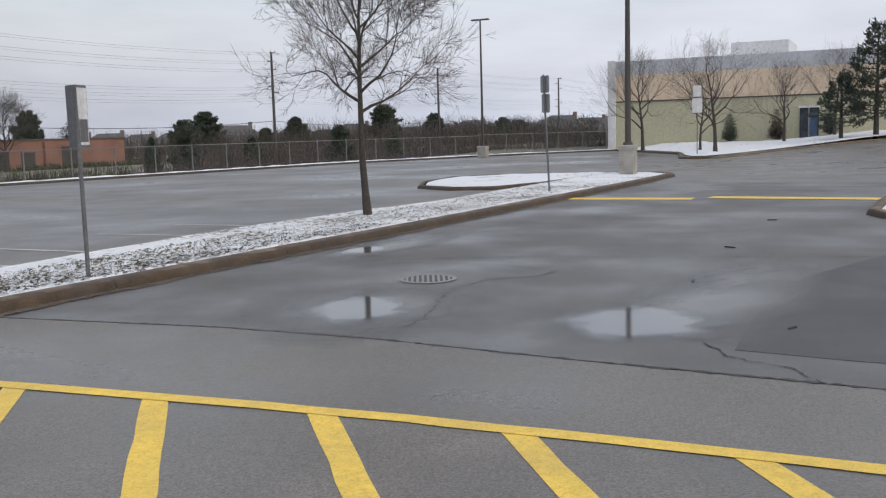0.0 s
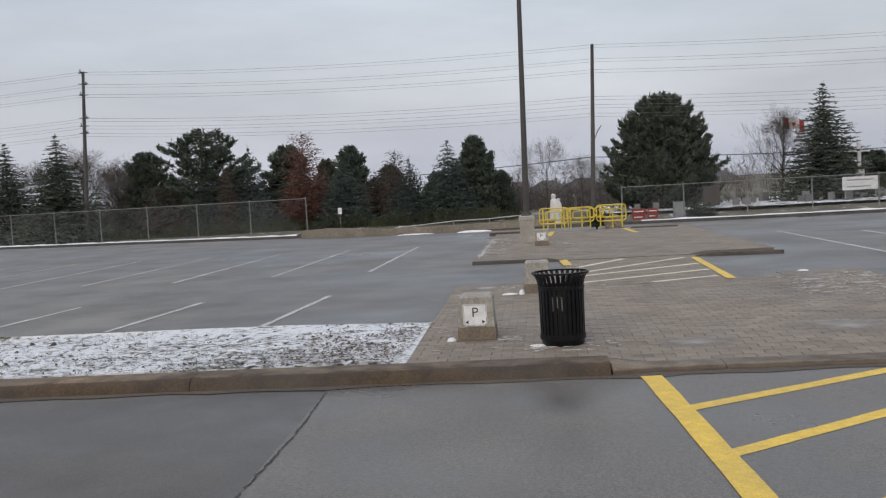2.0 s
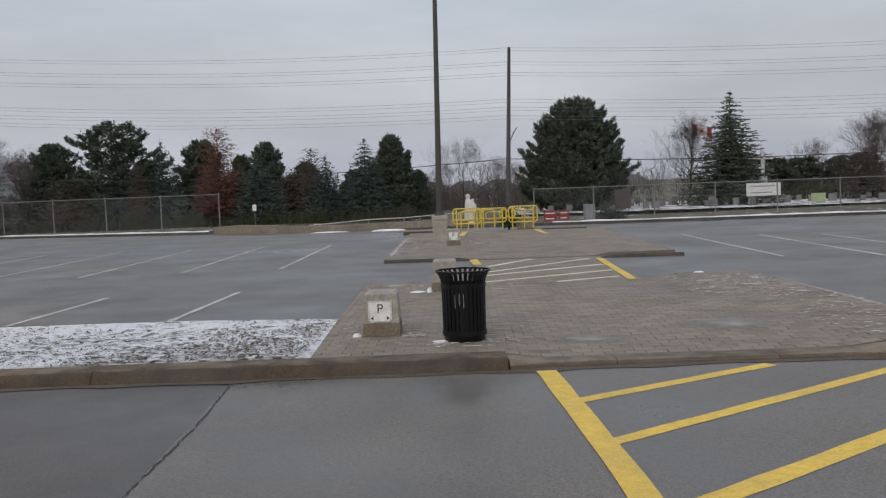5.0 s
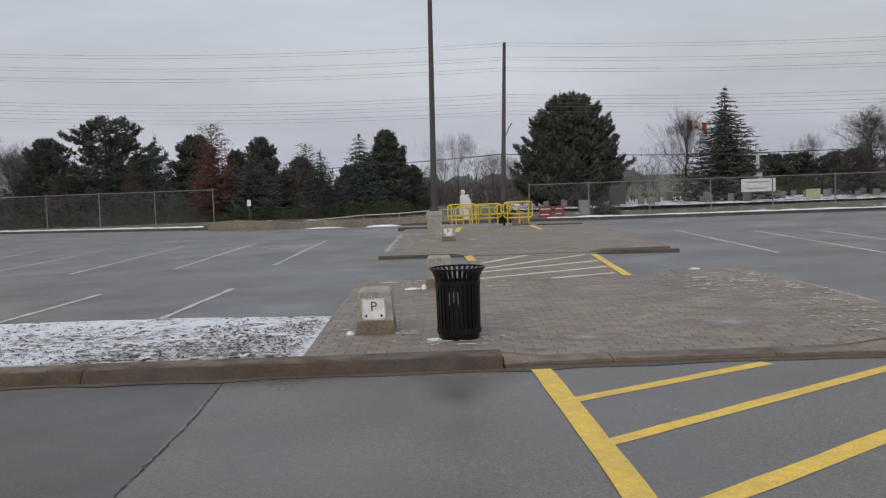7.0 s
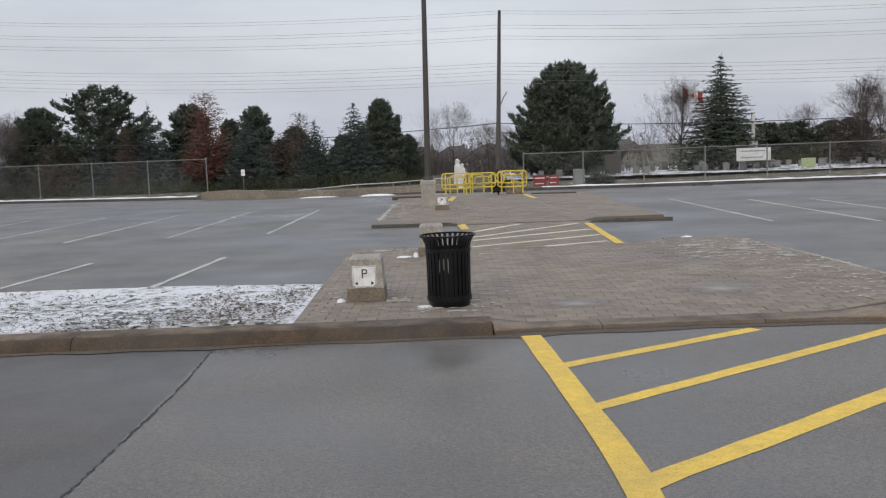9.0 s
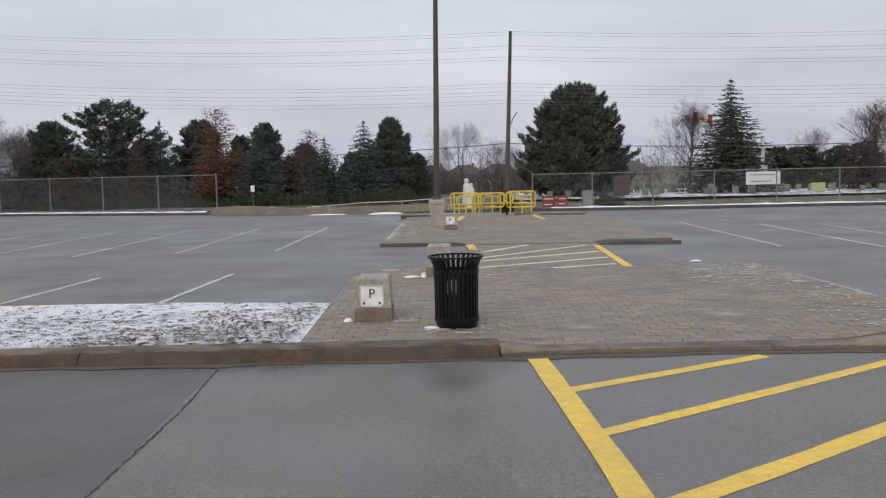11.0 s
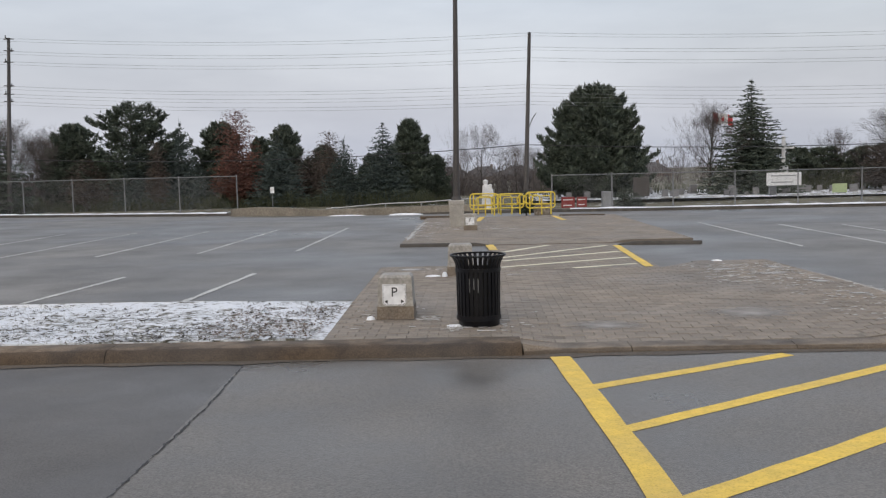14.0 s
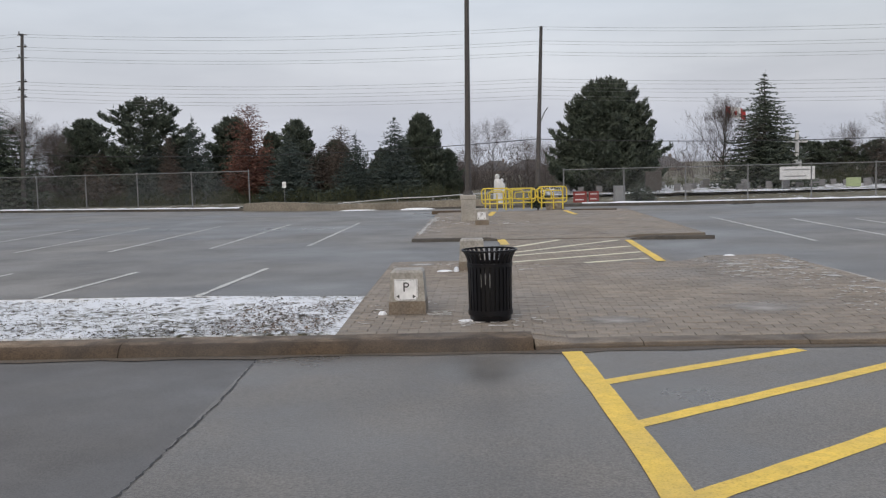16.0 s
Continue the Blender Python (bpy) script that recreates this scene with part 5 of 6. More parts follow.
def post_sign(x, y, z, h, plates, turn, label, lean=(0, 0), front=M_SIGNW):
    root = thing("sign_post", pose(x, y, z), label, "sign", "roadside signs")
    top = Vector((lean[0], lean[1], h))
    part("post", G().cone((0, 0, -0.1), top, 0.032, 0.032, 10), M_POST, root, "grey steel post", smooth=True)
    for z0, z1, w in plates:
        p = Matrix.Translation(top * ((z0 + z1) / 2 / h)) @ pose(0, 0, 0, 0, 0, turn)
        hh = (z1 - z0) / 2
        c = 0.04
        oct_ = [(-w + c, -hh), (w - c, -hh), (w, -hh + c), (w, hh - c), (w - c, hh), (-w + c, hh), (-w, hh - c), (-w, -hh + c)]
        plate = part("sign_plate", G().prism(oct_, 0.035, 0.042), M_SIGNBACK, root, "grey back of a sign plate", at=p @ pose(0, 0, 0, 90, 0, 0))
        part("sign_face", G().prism([(a * 0.98, c2 * 0.98) for a, c2 in oct_], 0.0435, 0.046), front, plate, "white sign face" if front == M_SIGNW else "")
        part("bracket", G().box(-0.06, 0.06, -0.02, 0.02, 0.0, 0.035), M_GALV, plate)
    return root


sp = post_sign(9.5, 11.08, 0.14, 2.62, [], -90, "leaning grey post with two narrow angled sign plates in snow", (0.05, 0.05))
for name, az, face, words in (("sign_plate", 20, M_SIGNW, "white-faced narrow plate with a grey frame"), ("sign_plate", 71, M_POST, "dark grey narrow plate")):
    at = pose(0.02, 0.015, 0, 0, 0, az)
    plate = part(name, G().box(0.0, 0.31, -0.006, 0.006, 1.80, 2.68, c=0.004), M_POST, sp, words, at=at)
    sgn = -1 if az == 20 else 1
    part("sign_face", G().box(0.02, 0.29, sgn * 0.0105 - 0.0015, sgn * 0.0105 + 0.0015, 1.84, 2.64), face, plate)
    if az == 20:
        # dark reflection in the lower half of the face, painted as a grey bar
        part("print_or_reflection_bar", G().box(0.04, 0.27, -0.0155, -0.0125, 1.88, 2.2), M_POST, plate)
post_sign(27.3, 10.4, 0.14, 3.55, [(3.0, 3.52, 0.2), (2.4, 2.97, 0.19)], 60, "grey post with two small sign plates", (0, 0.15), M_SIGNBACK)
post_sign(64.0, 12.9, 0.14, 4.6, [(3.8, 4.55, 0.27), (2.75, 3.72, 0.33)], -90, "grey post with two white sign plates on the bank", (0, 0))
post_sign(-17.3, 81, -1.9, 3.0, [(2.45, 3.0, 0.17)], 0, "small white street sign on a post by the trees", (0, 0))

# parking litter and debris
solid("litter_scrap", G().prism([(0, 0), (0.13, 0.02), (0.12, 0.08), (0.01, 0.07)], 0.0, 0.02), M_LEAFRED, "crushed orange scrap lying by the kerb", "litter", m=pose(6.35, 10.2, 0.008))
for i, (x, y) in enumerate([(11.9, 3.05), (15.6, 3.1), (20.5, 3.0), (9.5, 1.6)]):
    solid("twig_litter", G().prism([(0, 0), (0.16, 0.02), (0.2, 0.06), (0.05, 0.05)], 0, 0.02), M_TAR, "dark scrap of leaf on the asphalt", "litter", "scraps", m=pose(x, y, 0.008, 0, 0, 50 * i))


# ---------------------------------------------------------------- trees
def limbs(g_thick, g_thin, p, d, length, r, depth, rnd, spread, up, thin_r, gnarl=0.18, kids=3):
    """One limb as a bent tapered tube, with side limbs."""
    segs = 4 if depth > 2 else 3
    pts, rad = [p.copy()], [r]
    d = d.normalized()
    for i in range(segs):
        d = (d + Vector((rnd.gauss(0, gnarl), rnd.gauss(0, gnarl), rnd.gauss(0, gnarl) + up * 0.12))).normalized()
        p = p + d * (length / segs)
        pts.append(p.copy())
        rad.append(r * (1 - 0.62 * (i + 1) / segs))
    thick = r > thin_r
    tgt = g_thick if thick else g_thin
    for i in range(segs):
        tgt.cone(pts[i], pts[i + 1], rad[i], rad[i + 1], 8 if r > 0.05 else (5 if thick else 3), caps=False)
    if depth <= 0:
        return
    n = kids + (1 if depth > 2 else 0)
    for q in range(n):
        t = rnd.uniform(0.32, 1.0) if q else 1.0
        k = min(segs - 1, int(t * segs))
        base = pts[k].lerp(pts[k + 1], t * segs - k) if t < 1 else pts[-1]
        axis = d.orthogonal().normalized()
        axis.rotate(Matrix.Rotation(rnd.uniform(0, 6.283), 3, d))
        nd = d.copy()
        nd.rotate(Matrix.Rotation(radians(rnd.uniform(*spread)) * (0.5 if q == 0 else 1), 3, axis))
        rr = rad[k] * (0.85 if q == 0 else rnd.uniform(0.45, 0.68))
        limbs(g_thick, g_thin, base, nd, length * rnd.uniform(0.58, 0.82), max(rr, 0.004), depth - 1, rnd, spread, up, thin_r, gnarl, kids)


def bare_tree(name, m, h, trunk_h, r, seed, depth, label, group="", nlimb=6, spread=(22, 52), up=0.5, twig=M_TWIG, min_r=0.012, crown_r=None, reach=0.5, tilt=(28, 58), gnarl=0.18):
    rnd = random.Random(seed)
    trunk, thick, thin = G(), G(), G()
    p, d = Vector((0, 0, -0.1)), Vector((0, 0, 1))
    pts, n = [p], 9
    for i in range(n):
        d = (d + Vector((rnd.gauss(0, 0.03), rnd.gauss(0, 0.03), 0))).normalized()
        p = p + d * (h * 0.82 / n)
        pts.append(p)
    for i in range(n):
        f0, f1 = 1 - 0.85 * i / n, 1 - 0.85 * (i + 1) / n
        trunk.cone(pts[i], pts[i + 1], r * f0 * (1.25 if i == 0 else 1), r * f1, 12, caps=False)
    for q in range(nlimb):
        t = lerp(trunk_h / h, 0.80, (q / max(1, nlimb - 1)) ** 0.9)
        z = t * h
        k = min(n - 1, int(z / (h * 0.82 / n)))
        base = pts[k].lerp(pts[k + 1], min(1, z / (h * 0.82 / n) - k))
        az = q * 2.4 + rnd.uniform(-0.4, 0.4)
        el = radians(90 - lerp(tilt[1], tilt[0], t))
        nd = Vector((math.cos(az) * math.cos(el), math.sin(az) * math.cos(el), math.sin(el)))
        limbs(thick, thin, base, nd, h * reach * (1.1 - t * 0.75), r * (1 - 0.8 * t) * 0.62, depth, rnd, spread, up, min_r, gnarl)
    root = thing(name, m, label, "tree", group)
    part("trunk", trunk, M_BARK, root, "grey bark trunk", smooth=True)
    part("branchwork", thick, M_BARK, root, smooth=True)
    part("crown", thin, twig, root, "fine bare twigs", kind="stuff")
    return root


bare_tree("strip_tree", pose(19.0, 12.02, 0.14, -2.4, -1.2, 0), 7.4, 2.5, 0.098, 17, 5, "leafless young street tree in the snowy kerb strip", nlimb=20, min_r=0.007, reach=0.215, tilt=(6, 98), up=0.25, spread=(20, 46), gnarl=0.13)


def tuft(g, p, s, rnd, n=3, flat=0.35, bias=None):
    for _ in range(n):
        a, e2 = rnd.uniform(0, 6.283), rnd.gauss(0, flat)
        d = Vector((math.cos(a), math.sin(a), e2))
        if bias is not None:
            d = (d * 0.6 + bias).normalized()
        d = d * s * rnd.uniform(0.7, 1.3)
        w = d.cross(Vector((rnd.gauss(0, 1), rnd.gauss(0, 1), rnd.gauss(0, 0.6)))).normalized() * s * 0.45
        g.tri(p - w * 0.5 - d * 0.3, p + w * 0.5 - d * 0.3, p + d)


def conifer_mesh(h, w, seed, material, dens=1.0, power=0.85, trunk_show=0.05, droop=0.2, ragged=0.25, size=0.34):
    """Spruce form: tiers of boughs, each a drooping spine with flat sprays on both sides and a raised tip."""
    rnd = random.Random(seed)
    trunk, crown = G(), G()
    trunk.cone((0, 0, -0.3), (0, 0, h * 0.97), 0.022 * h, 0.01, 8)
    levels = int(21 * dens)
    for i in range(levels):
        t = i / (levels - 1)
        R = max(0.10, w / 2 * (1 - t) ** power)
        nb = max(6, int(17 * (1 - t) + 7))
        turn = rnd.uniform(0, 6.283)
        for b2 in range(nb):
            a = turn + 6.283 * (b2 + rnd.uniform(-0.35, 0.35)) / nb
            L = R * rnd.uniform(1 - ragged, 1 + ragged * 0.5)
            z = h * lerp(trunk_show, 0.985, t) + rnd.gauss(0, 0.09)
            out, side = Vector((math.cos(a), math.sin(a), 0)), Vector((-math.sin(a), math.cos(a), 0))
            m2 = max(2, int(L / 0.17))
            for s in range(m2):
                u = (s + rnd.uniform(0.2, 1)) / m2
                wide = (0.10 + 0.22 * L * (1 - u)) * 0.8
                for _ in range(2):
                    p = out * (L * u) + side * rnd.gauss(0, wide) + Vector((0, 0, z - droop * L * (1.5 * u - 0.8 * u ** 3) + rnd.gauss(0, 0.05)))
                    tuft(crown, p, size * (0.75 + 0.45 * (1 - u)) * (0.6 + 0.5 * (1 - t)), rnd, 1, 0.3, out * 0.75 + Vector((0, 0, 0.05)))
    for _ in range(5):
        tuft(crown, Vector((0, 0, h * 0.985)), 0.2, rnd, 1, 2.0)
    return trunk.mesh("trunk", M_BARK), crown.mesh("crown", material)


def pine_mesh(h, w, seed, material, low=0.12, clumps=85, top=0.55, size=0.29, gap=0.0, power=2.0):
    """Broad pine: rounded masses of needles on limbs, gaps between them."""
    rnd = random.Random(seed)
    trunk, crown = G(), G()
    trunk.cone((0, 0, -0.3), (0, 0, h * 0.92), 0.024 * h, 0.03, 8)
    for i in range(int(clumps * 2.1)):
        t = rnd.random() ** 0.9
        z = h * lerp(low, 0.95, t)
        zz = (z / h - low) / (1 - low)
        env = (1 - abs((zz - (1 - top)) / (top if zz > 1 - top else (1 - top) * 1.6)) ** power) ** 0.5 if abs((zz - (1 - top)) / (top if zz > 1 - top else (1 - top) * 1.6)) < 1 else 0.05
        R = w / 2 * max(0.08, env) * rnd.uniform(0.45, 1.0)
        a = rnd.uniform(0, 6.283)
        c = Vector((math.cos(a) * R, math.sin(a) * R, z))
        cr = rnd.uniform(0.5, 1.0) * 0.078 * (w + h) * 0.62
        trunk.cone((0, 0, max(0.2, z - R * 0.35)), c, 0.05, 0.015, 4, caps=False)
        for _ in range(int(88 * (cr / 0.9) ** 1.5) + 24):
            v = Vector((rnd.gauss(0, 1), rnd.gauss(0, 1), rnd.gauss(0, 0.6)))
            v = v.normalized() * cr * rnd.random() ** 0.4
            v.z *= 0.62
            tuft(crown, c + v, size, rnd, 2, 0.7, (v.normalized() * 0.6 + Vector((c.x, c.y, 0)).normalized() * 0.4 + Vector((0, 0, 0.55))) * 0.9)
    return trunk.mesh("trunk", M_BARK), crown.mesh("crown", material)


def bough_pine_mesh(h, w, seed, material, low=0.05, power=0.5, n=150, ragged=0.2, size=0.3, inner=0.3, fill=3500, lift=0.3, skirt=0.2):
    """Pine with rising boughs, each ending in a tuft of upright shoots, so that the outline is serrated."""
    rnd = random.Random(seed)
    trunk, crown = G(), G()
    trunk.cone((0, 0, -0.3), (0, 0, h * 0.94), 0.024 * h, 0.03, 8)

    def radius(t):
        return w / 2 * (1 - t) ** power * (0.72 + 0.28 * min(1.0, t / skirt))

    for i in range(n):
        t = ((i + rnd.random()) / n) ** 0.95
        z = h * lerp(low, 0.955, t)
        R = max(0.35, radius(t) * rnd.uniform(1 - ragged, 1.0 + ragged * 0.45))
        a = i * 2.399 + rnd.gauss(0, 0.3)
        out, side = Vector((math.cos(a), math.sin(a), 0)), Vector((-math.sin(a), math.cos(a), 0))
        up = lift * R

        def at(u):
            return out * (R * u) + Vector((0, 0, z - up * 0.9 + up * u * u))
        trunk.cone(at(0.0), at(0.55), 0.06, 0.03, 4, caps=False)
        trunk.cone(at(0.55), at(0.97), 0.03, 0.01, 4, caps=False)
        wide = 0.34 * R ** 0.6 + 0.16
        for _ in range(int(34 * R ** 0.85) + 22):
            u = lerp(inner, 1.0, rnd.random() ** 0.7)
            q = at(u) + side * rnd.gauss(0, wide * (1.2 - u) * 0.8 + 0.10) + Vector((0, 0, rnd.gauss(0.06, 0.16)))
            tuft(crown, q, size, rnd, 2, 0.6, (out * 0.55 + Vector((0, 0, 0.75))) * 0.9)
        for _ in range(5):
            tuft(crown, at(1.0) + Vector((rnd.gauss(0, 0.12), rnd.gauss(0, 0.12), rnd.uniform(0, 0.25))), size * 1.15, rnd, 1, 0.3, out * 0.4 + Vector((0, 0, 1.0)))
    for _ in range(fill):
        t = rnd.random() ** 1.25
        R = radius(t) * 0.8 * rnd.random() ** 0.5
        a = rnd.uniform(0, 6.283)
        tuft(crown, Vector((math.cos(a) * R, math.sin(a) * R, h * lerp(low, 0.9, t))), size * 1.2, rnd, 2, 0.7)
    return trunk.mesh("trunk", M_BARK), crown.mesh("crown", material)


def evergreen(name, meshes, x, y, z, label, group, turn=0.0, s=(1, 1, 1)):
    root = thing(name, pose(x, y, z, 0, 0, turn) @ Matrix.Diagonal((*s, 1)), label, "tree", group)
    part("trunk", meshes[0], None, root)
    part("crown", meshes[1], None, root)
    return root


SPR = [conifer_mesh(7.0, 7.4, 1, M_SPRUCE, power=0.68, size=0.3), conifer_mesh(7.0, 7.0, 2, M_SPRUCE, power=0.62, size=0.3), conifer_mesh(12.5, 9.6, 3, M_NEEDLE, dens=1.3, size=0.4, ragged=0.35, power=0.75)]
PINE = [bough_pine_mesh(9.2, 6.6, 5, M_NEEDLE, low=0.10, power=0.42, n=105, ragged=0.42, fill=1500), bough_pine_mesh(9.2, 6.4, 6, M_NEEDLE, low=0.08, power=0.5, n=115, ragged=0.36, fill=1900), bough_pine_mesh(11.8, 9.4, 7, M_NEEDLE, low=0.26, power=0.36, n=92, ragged=0.5, size=0.27, inner=0.58, fill=260, lift=0.5)]
RUST = conifer_mesh(8.6, 4.8, 8, M_RUST, power=0.3, ragged=0.35, droop=-0.75, trunk_show=0.02, size=0.24, dens=1.3)
BROWN = conifer_mesh(7.4, 4.4, 9, M_BROWNLEAF, power=0.3, ragged=0.4, droop=-0.7, size=0.24)
CEDAR = conifer_mesh(2.3, 1.4, 15, M_NEEDLE, power=0.3, ragged=0.2, droop=-0.5, size=0.16)
CEDAR_DRY = conifer_mesh(2.4, 1.4, 16, M_BROWNLEAF, power=0.3, ragged=0.2, droop=-0.5, size=0.16)
CONE_PINE = bough_pine_mesh(13.2, 12.4, 18, M_NEEDLE, low=0.1, power=0.47, n=150, ragged=0.34, size=0.34, fill=4500, lift=0.25)
BIG = bough_pine_mesh(12.7, 15.0, 10, M_NEEDLE, low=0.10, power=0.43, n=210, ragged=0.24, size=0.36, fill=9000, lift=0.36)
SCOTS = bough_pine_mesh(7.4, 5.2, 14, M_NEEDLE, low=0.2, power=0.55, n=46, ragged=0.4, size=0.19, inner=0.5, fill=0, lift=0.2)
LOW = pine_mesh(5.4, 7.5, 12, M_NEEDLE, low=0.2, clumps=60, top=0.5)
ROW = "trees along the street"
for x, y, z, s in [(2.3, 41.8, 0.08, 0.42), (7.5, 47.6, -0.2, 0.5), (8.1, 47.9, -0.2, 0.4)]:
    evergreen("low_shrub", CEDAR, x, y, z, "low dark evergreen shrub beside the fence", "low shrubs", 70 * x, (s * 1.9, s * 1.6, s))
z0 = -1.25
evergreen("pine_tree", PINE[2], -36.9, 102, z0, "tall dark pine with gaps in its crown", ROW, 20, (1.42, 1.42, 1.0))
evergreen("pine_tree", PINE[0], -44.4, 104, z0, "dark round-topped pine beyond the fence", ROW, 50, (1.22, 1.22, 1.06))
evergreen("pine_tree", PINE[1], -33.8, 103, z0, "dark low pine beyond the fence", ROW, 90, (0.98, 0.98, 0.82))
evergreen("pine_tree", PINE[1], -40.6, 105, z0, "dark low pine beyond the fence", ROW, 10, (0.98, 0.98, 0.62))
evergreen("brown_conifer", BROWN, -40.2, 98.5, z0, "dull brown spreading thicket tree beyond the fence", ROW, 30, (1.35, 1.35, 0.74))
evergreen("spruce_tree", SPR[1], -35.4, 99, z0, "dark green spruce beyond the fence", ROW, 170, (0.95, 0.95, 1.18))
evergreen("brown_conifer", BROWN, -32.9, 98, z0, "dull brown narrow tree beyond the fence", ROW, 110, (0.62, 0.62, 0.95))
evergreen("spruce_tree", SPR[0], -31.0, 100, z0, "blue-green spruce beyond the fence", ROW, 0, (0.95, 0.95, 1.3))
evergreen("pine_tree", PINE[0], -28.4, 106, z0, "dark pine behind the rusty tree", ROW, 130, (1.2, 1.2, 1.05))
evergreen("rusty_conifer", RUST, -25.0, 100, z0, "rust-brown dried conifer beyond the fence", ROW, 0, (1.22, 1.22, 1.18))
evergreen("pine_tree", PINE[0], -21.3, 107, z0, "dark narrow pine beyond the fence", ROW, 200, (0.95, 0.95, 1.0))
evergreen("pine_tree", PINE[1], -17.2, 109, z0, "dark pine behind the brown conifers", ROW, 45, (1.0, 1.0, 0.74))
evergreen("pine_tree", PINE[1], -24.6, 109, z0, "dark pine behind the rusty tree", ROW, 15, (0.9, 0.9, 0.86))
evergreen("spruce_tree", SPR[1], -20.5, 99, z0, "blue-green spruce beyond the fence", ROW, 60, (1.12, 1.12, 1.06))
evergreen("brown_conifer", BROWN, -17.6, 104, z0, "dull brown bushy conifer beyond the fence", ROW, 0, (1.3, 1.3, 0.8))
evergreen("brown_conifer", BROWN, -15.3, 101, z0, "dull brown narrow conifer beyond the fence", ROW, 70, (0.85, 0.85, 1.05))
evergreen("spruce_tree", SPR[0], -13.6, 99.5, z0, "blue-green spruce beyond the fence", ROW, 140, (0.95, 0.95, 0.98))
evergreen("pine_tree", PINE[1], -11.6, 108, z0, "dark pine behind the spruces", ROW, 0, (0.85, 0.85, 0.62))
evergreen("spruce_tree", SPR[1], -9.5, 100, z0, "blue-green spruce beyond the fence", ROW, 220, (1.1, 1.1, 1.22))
evergreen("pine_tree", PINE[1], -6.9, 103, z0, "dark pine beside the spruce", ROW, 300, (1.10, 1.10, 1.0))
evergreen("pine_tree", PINE[0], -4.4, 105, z0, "dark low pine near the lamp pole", ROW, 100, (0.73, 0.73, 0.58))
evergreen("spruce_tree", SPR[2], -50.5, 96, z0, "tall dark spruce beside the utility pole", ROW, 100, (1.25, 1.25, 0.92))
evergreen("spruce_tree", SPR[2], -58, 99, z0, "tall dark spruce beside the utility pole", ROW, 30, (1, 1, 0.9))
evergreen("pine_tree", BIG, 13.4, 105, z0, "huge dense dark pine reaching to the ground", ROW, 0)
evergreen("spruce_tree", SPR[2], 30.6, 106, z0, "tall spruce beside the stone cross", ROW, 200, (1.28, 1.28, 1.0))
evergreen("pine_tree", LOW, 37.5, 116, z0, "low spreading pine in the cemetery", ROW, 0)
evergreen("pine_tree", LOW, 42.5, 118, z0, "low spreading pine in the cemetery", ROW, 80, (1, 1, 0.98))
evergreen("pine_tree", LOW, 47.5, 114, z0, "low spreading pine in the cemetery", ROW, 160, (0.9, 0.9, 1.0))
evergreen("brown_conifer", BROWN, 46.6, 108, z0, "dull brown dense bush under the bare tree", ROW, 50, (1.7, 1.7, 0.78))
evergreen("pine_tree", CONE_PINE, 55.8, 108, z0, "large dark pine in the cemetery", ROW, 240, (1.0, 1.0, 1.0))
evergreen("spruce_tree", SPR[0], 68.2, 109, z0, "pointed spruce behind the fence", ROW, 30, (1.05, 1.05, 1.42))
evergreen("spruce_tree", SPR[1], 77, 111, z0, "pointed spruce behind the fence", ROW, 90, (1.2, 1.2, 1.02))
evergreen("pine_tree", PINE[0], 105, 123, z0, "dark pine behind the brick building", ROW, 20, (1.0, 1.0, 0.95))
evergreen("spruce_tree", SPR[1], 113, 122, z0, "pointed spruce behind the brick building", ROW, 120, (1.4, 1.4, 1.1))
for i, (x, y, s) in enumerate([(128, 112, 0.72), (136, 112, 0.5), (146, 108, 0.55), (158, 100, 0.5), (141, 118, 0.9), (150, 104, 0.75), (170, 96, 1.0), (181, 90, 0.8), (205, 84, 0.7), (122, 105, 0.6), (190, 74, 0.6), (215, 70, 0.6)]):
    evergreen("pine_tree", PINE[i % 2], x, y, z0, "distant dark evergreen beyond the fence", ROW, 40 * i, (s * 1.5, s * 1.5, s * 1.05))

for a, top, wd, k in [(41.0, 3.3, 3.2, 0), (37.2, 2.2, 2.6, 1), (32.0, 3.1, 3.0, 0), (28.8, 2.0, 2.4, 1), (42.9, 2.4, 2.0, 1)]:
    d = 94
    kz = (top - z0) / 9.0
    evergreen("pine_tree", PINE[k], d * math.cos(radians(a)), d * math.sin(radians(a)) + 0.7, z0, "dark bushy evergreen behind the chain-link fence", ROW, 60 * a, (wd / 6.2, wd / 6.2, kz))

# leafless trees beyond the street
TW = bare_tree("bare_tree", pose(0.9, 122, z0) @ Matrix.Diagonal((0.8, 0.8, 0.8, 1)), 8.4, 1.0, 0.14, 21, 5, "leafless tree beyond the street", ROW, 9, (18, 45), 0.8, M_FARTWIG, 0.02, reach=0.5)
for x, y, s, t in [(5.6, 125, 0.75, 60), (8, 128, 0.7, 200), (-1.5, 128, 0.7, 140), (44.6, 118, 0.8, 100),
                   (-48.5, 108, 0.78, 100), (-52, 112, 0.9, 10), (88, 118, 0.9, 300), (72.5, 118, 0.8, 0), (-46.5, 101, 0.8, 33)]:
    copy_thing(TW, pose(x, y, z0, 0, 0, t) @ Matrix.Diagonal((s, s, s, 1)))
DENSE = bare_tree("bare_tree", pose(26.2, 107, z0), 8.6, 1.3, 0.16, 23, 5, "dense leafless brown tree near the flag pole", ROW, 16, (18, 40), 0.55, M_TWIG, 0.02, reach=0.33, tilt=(10, 62), gnarl=0.12)
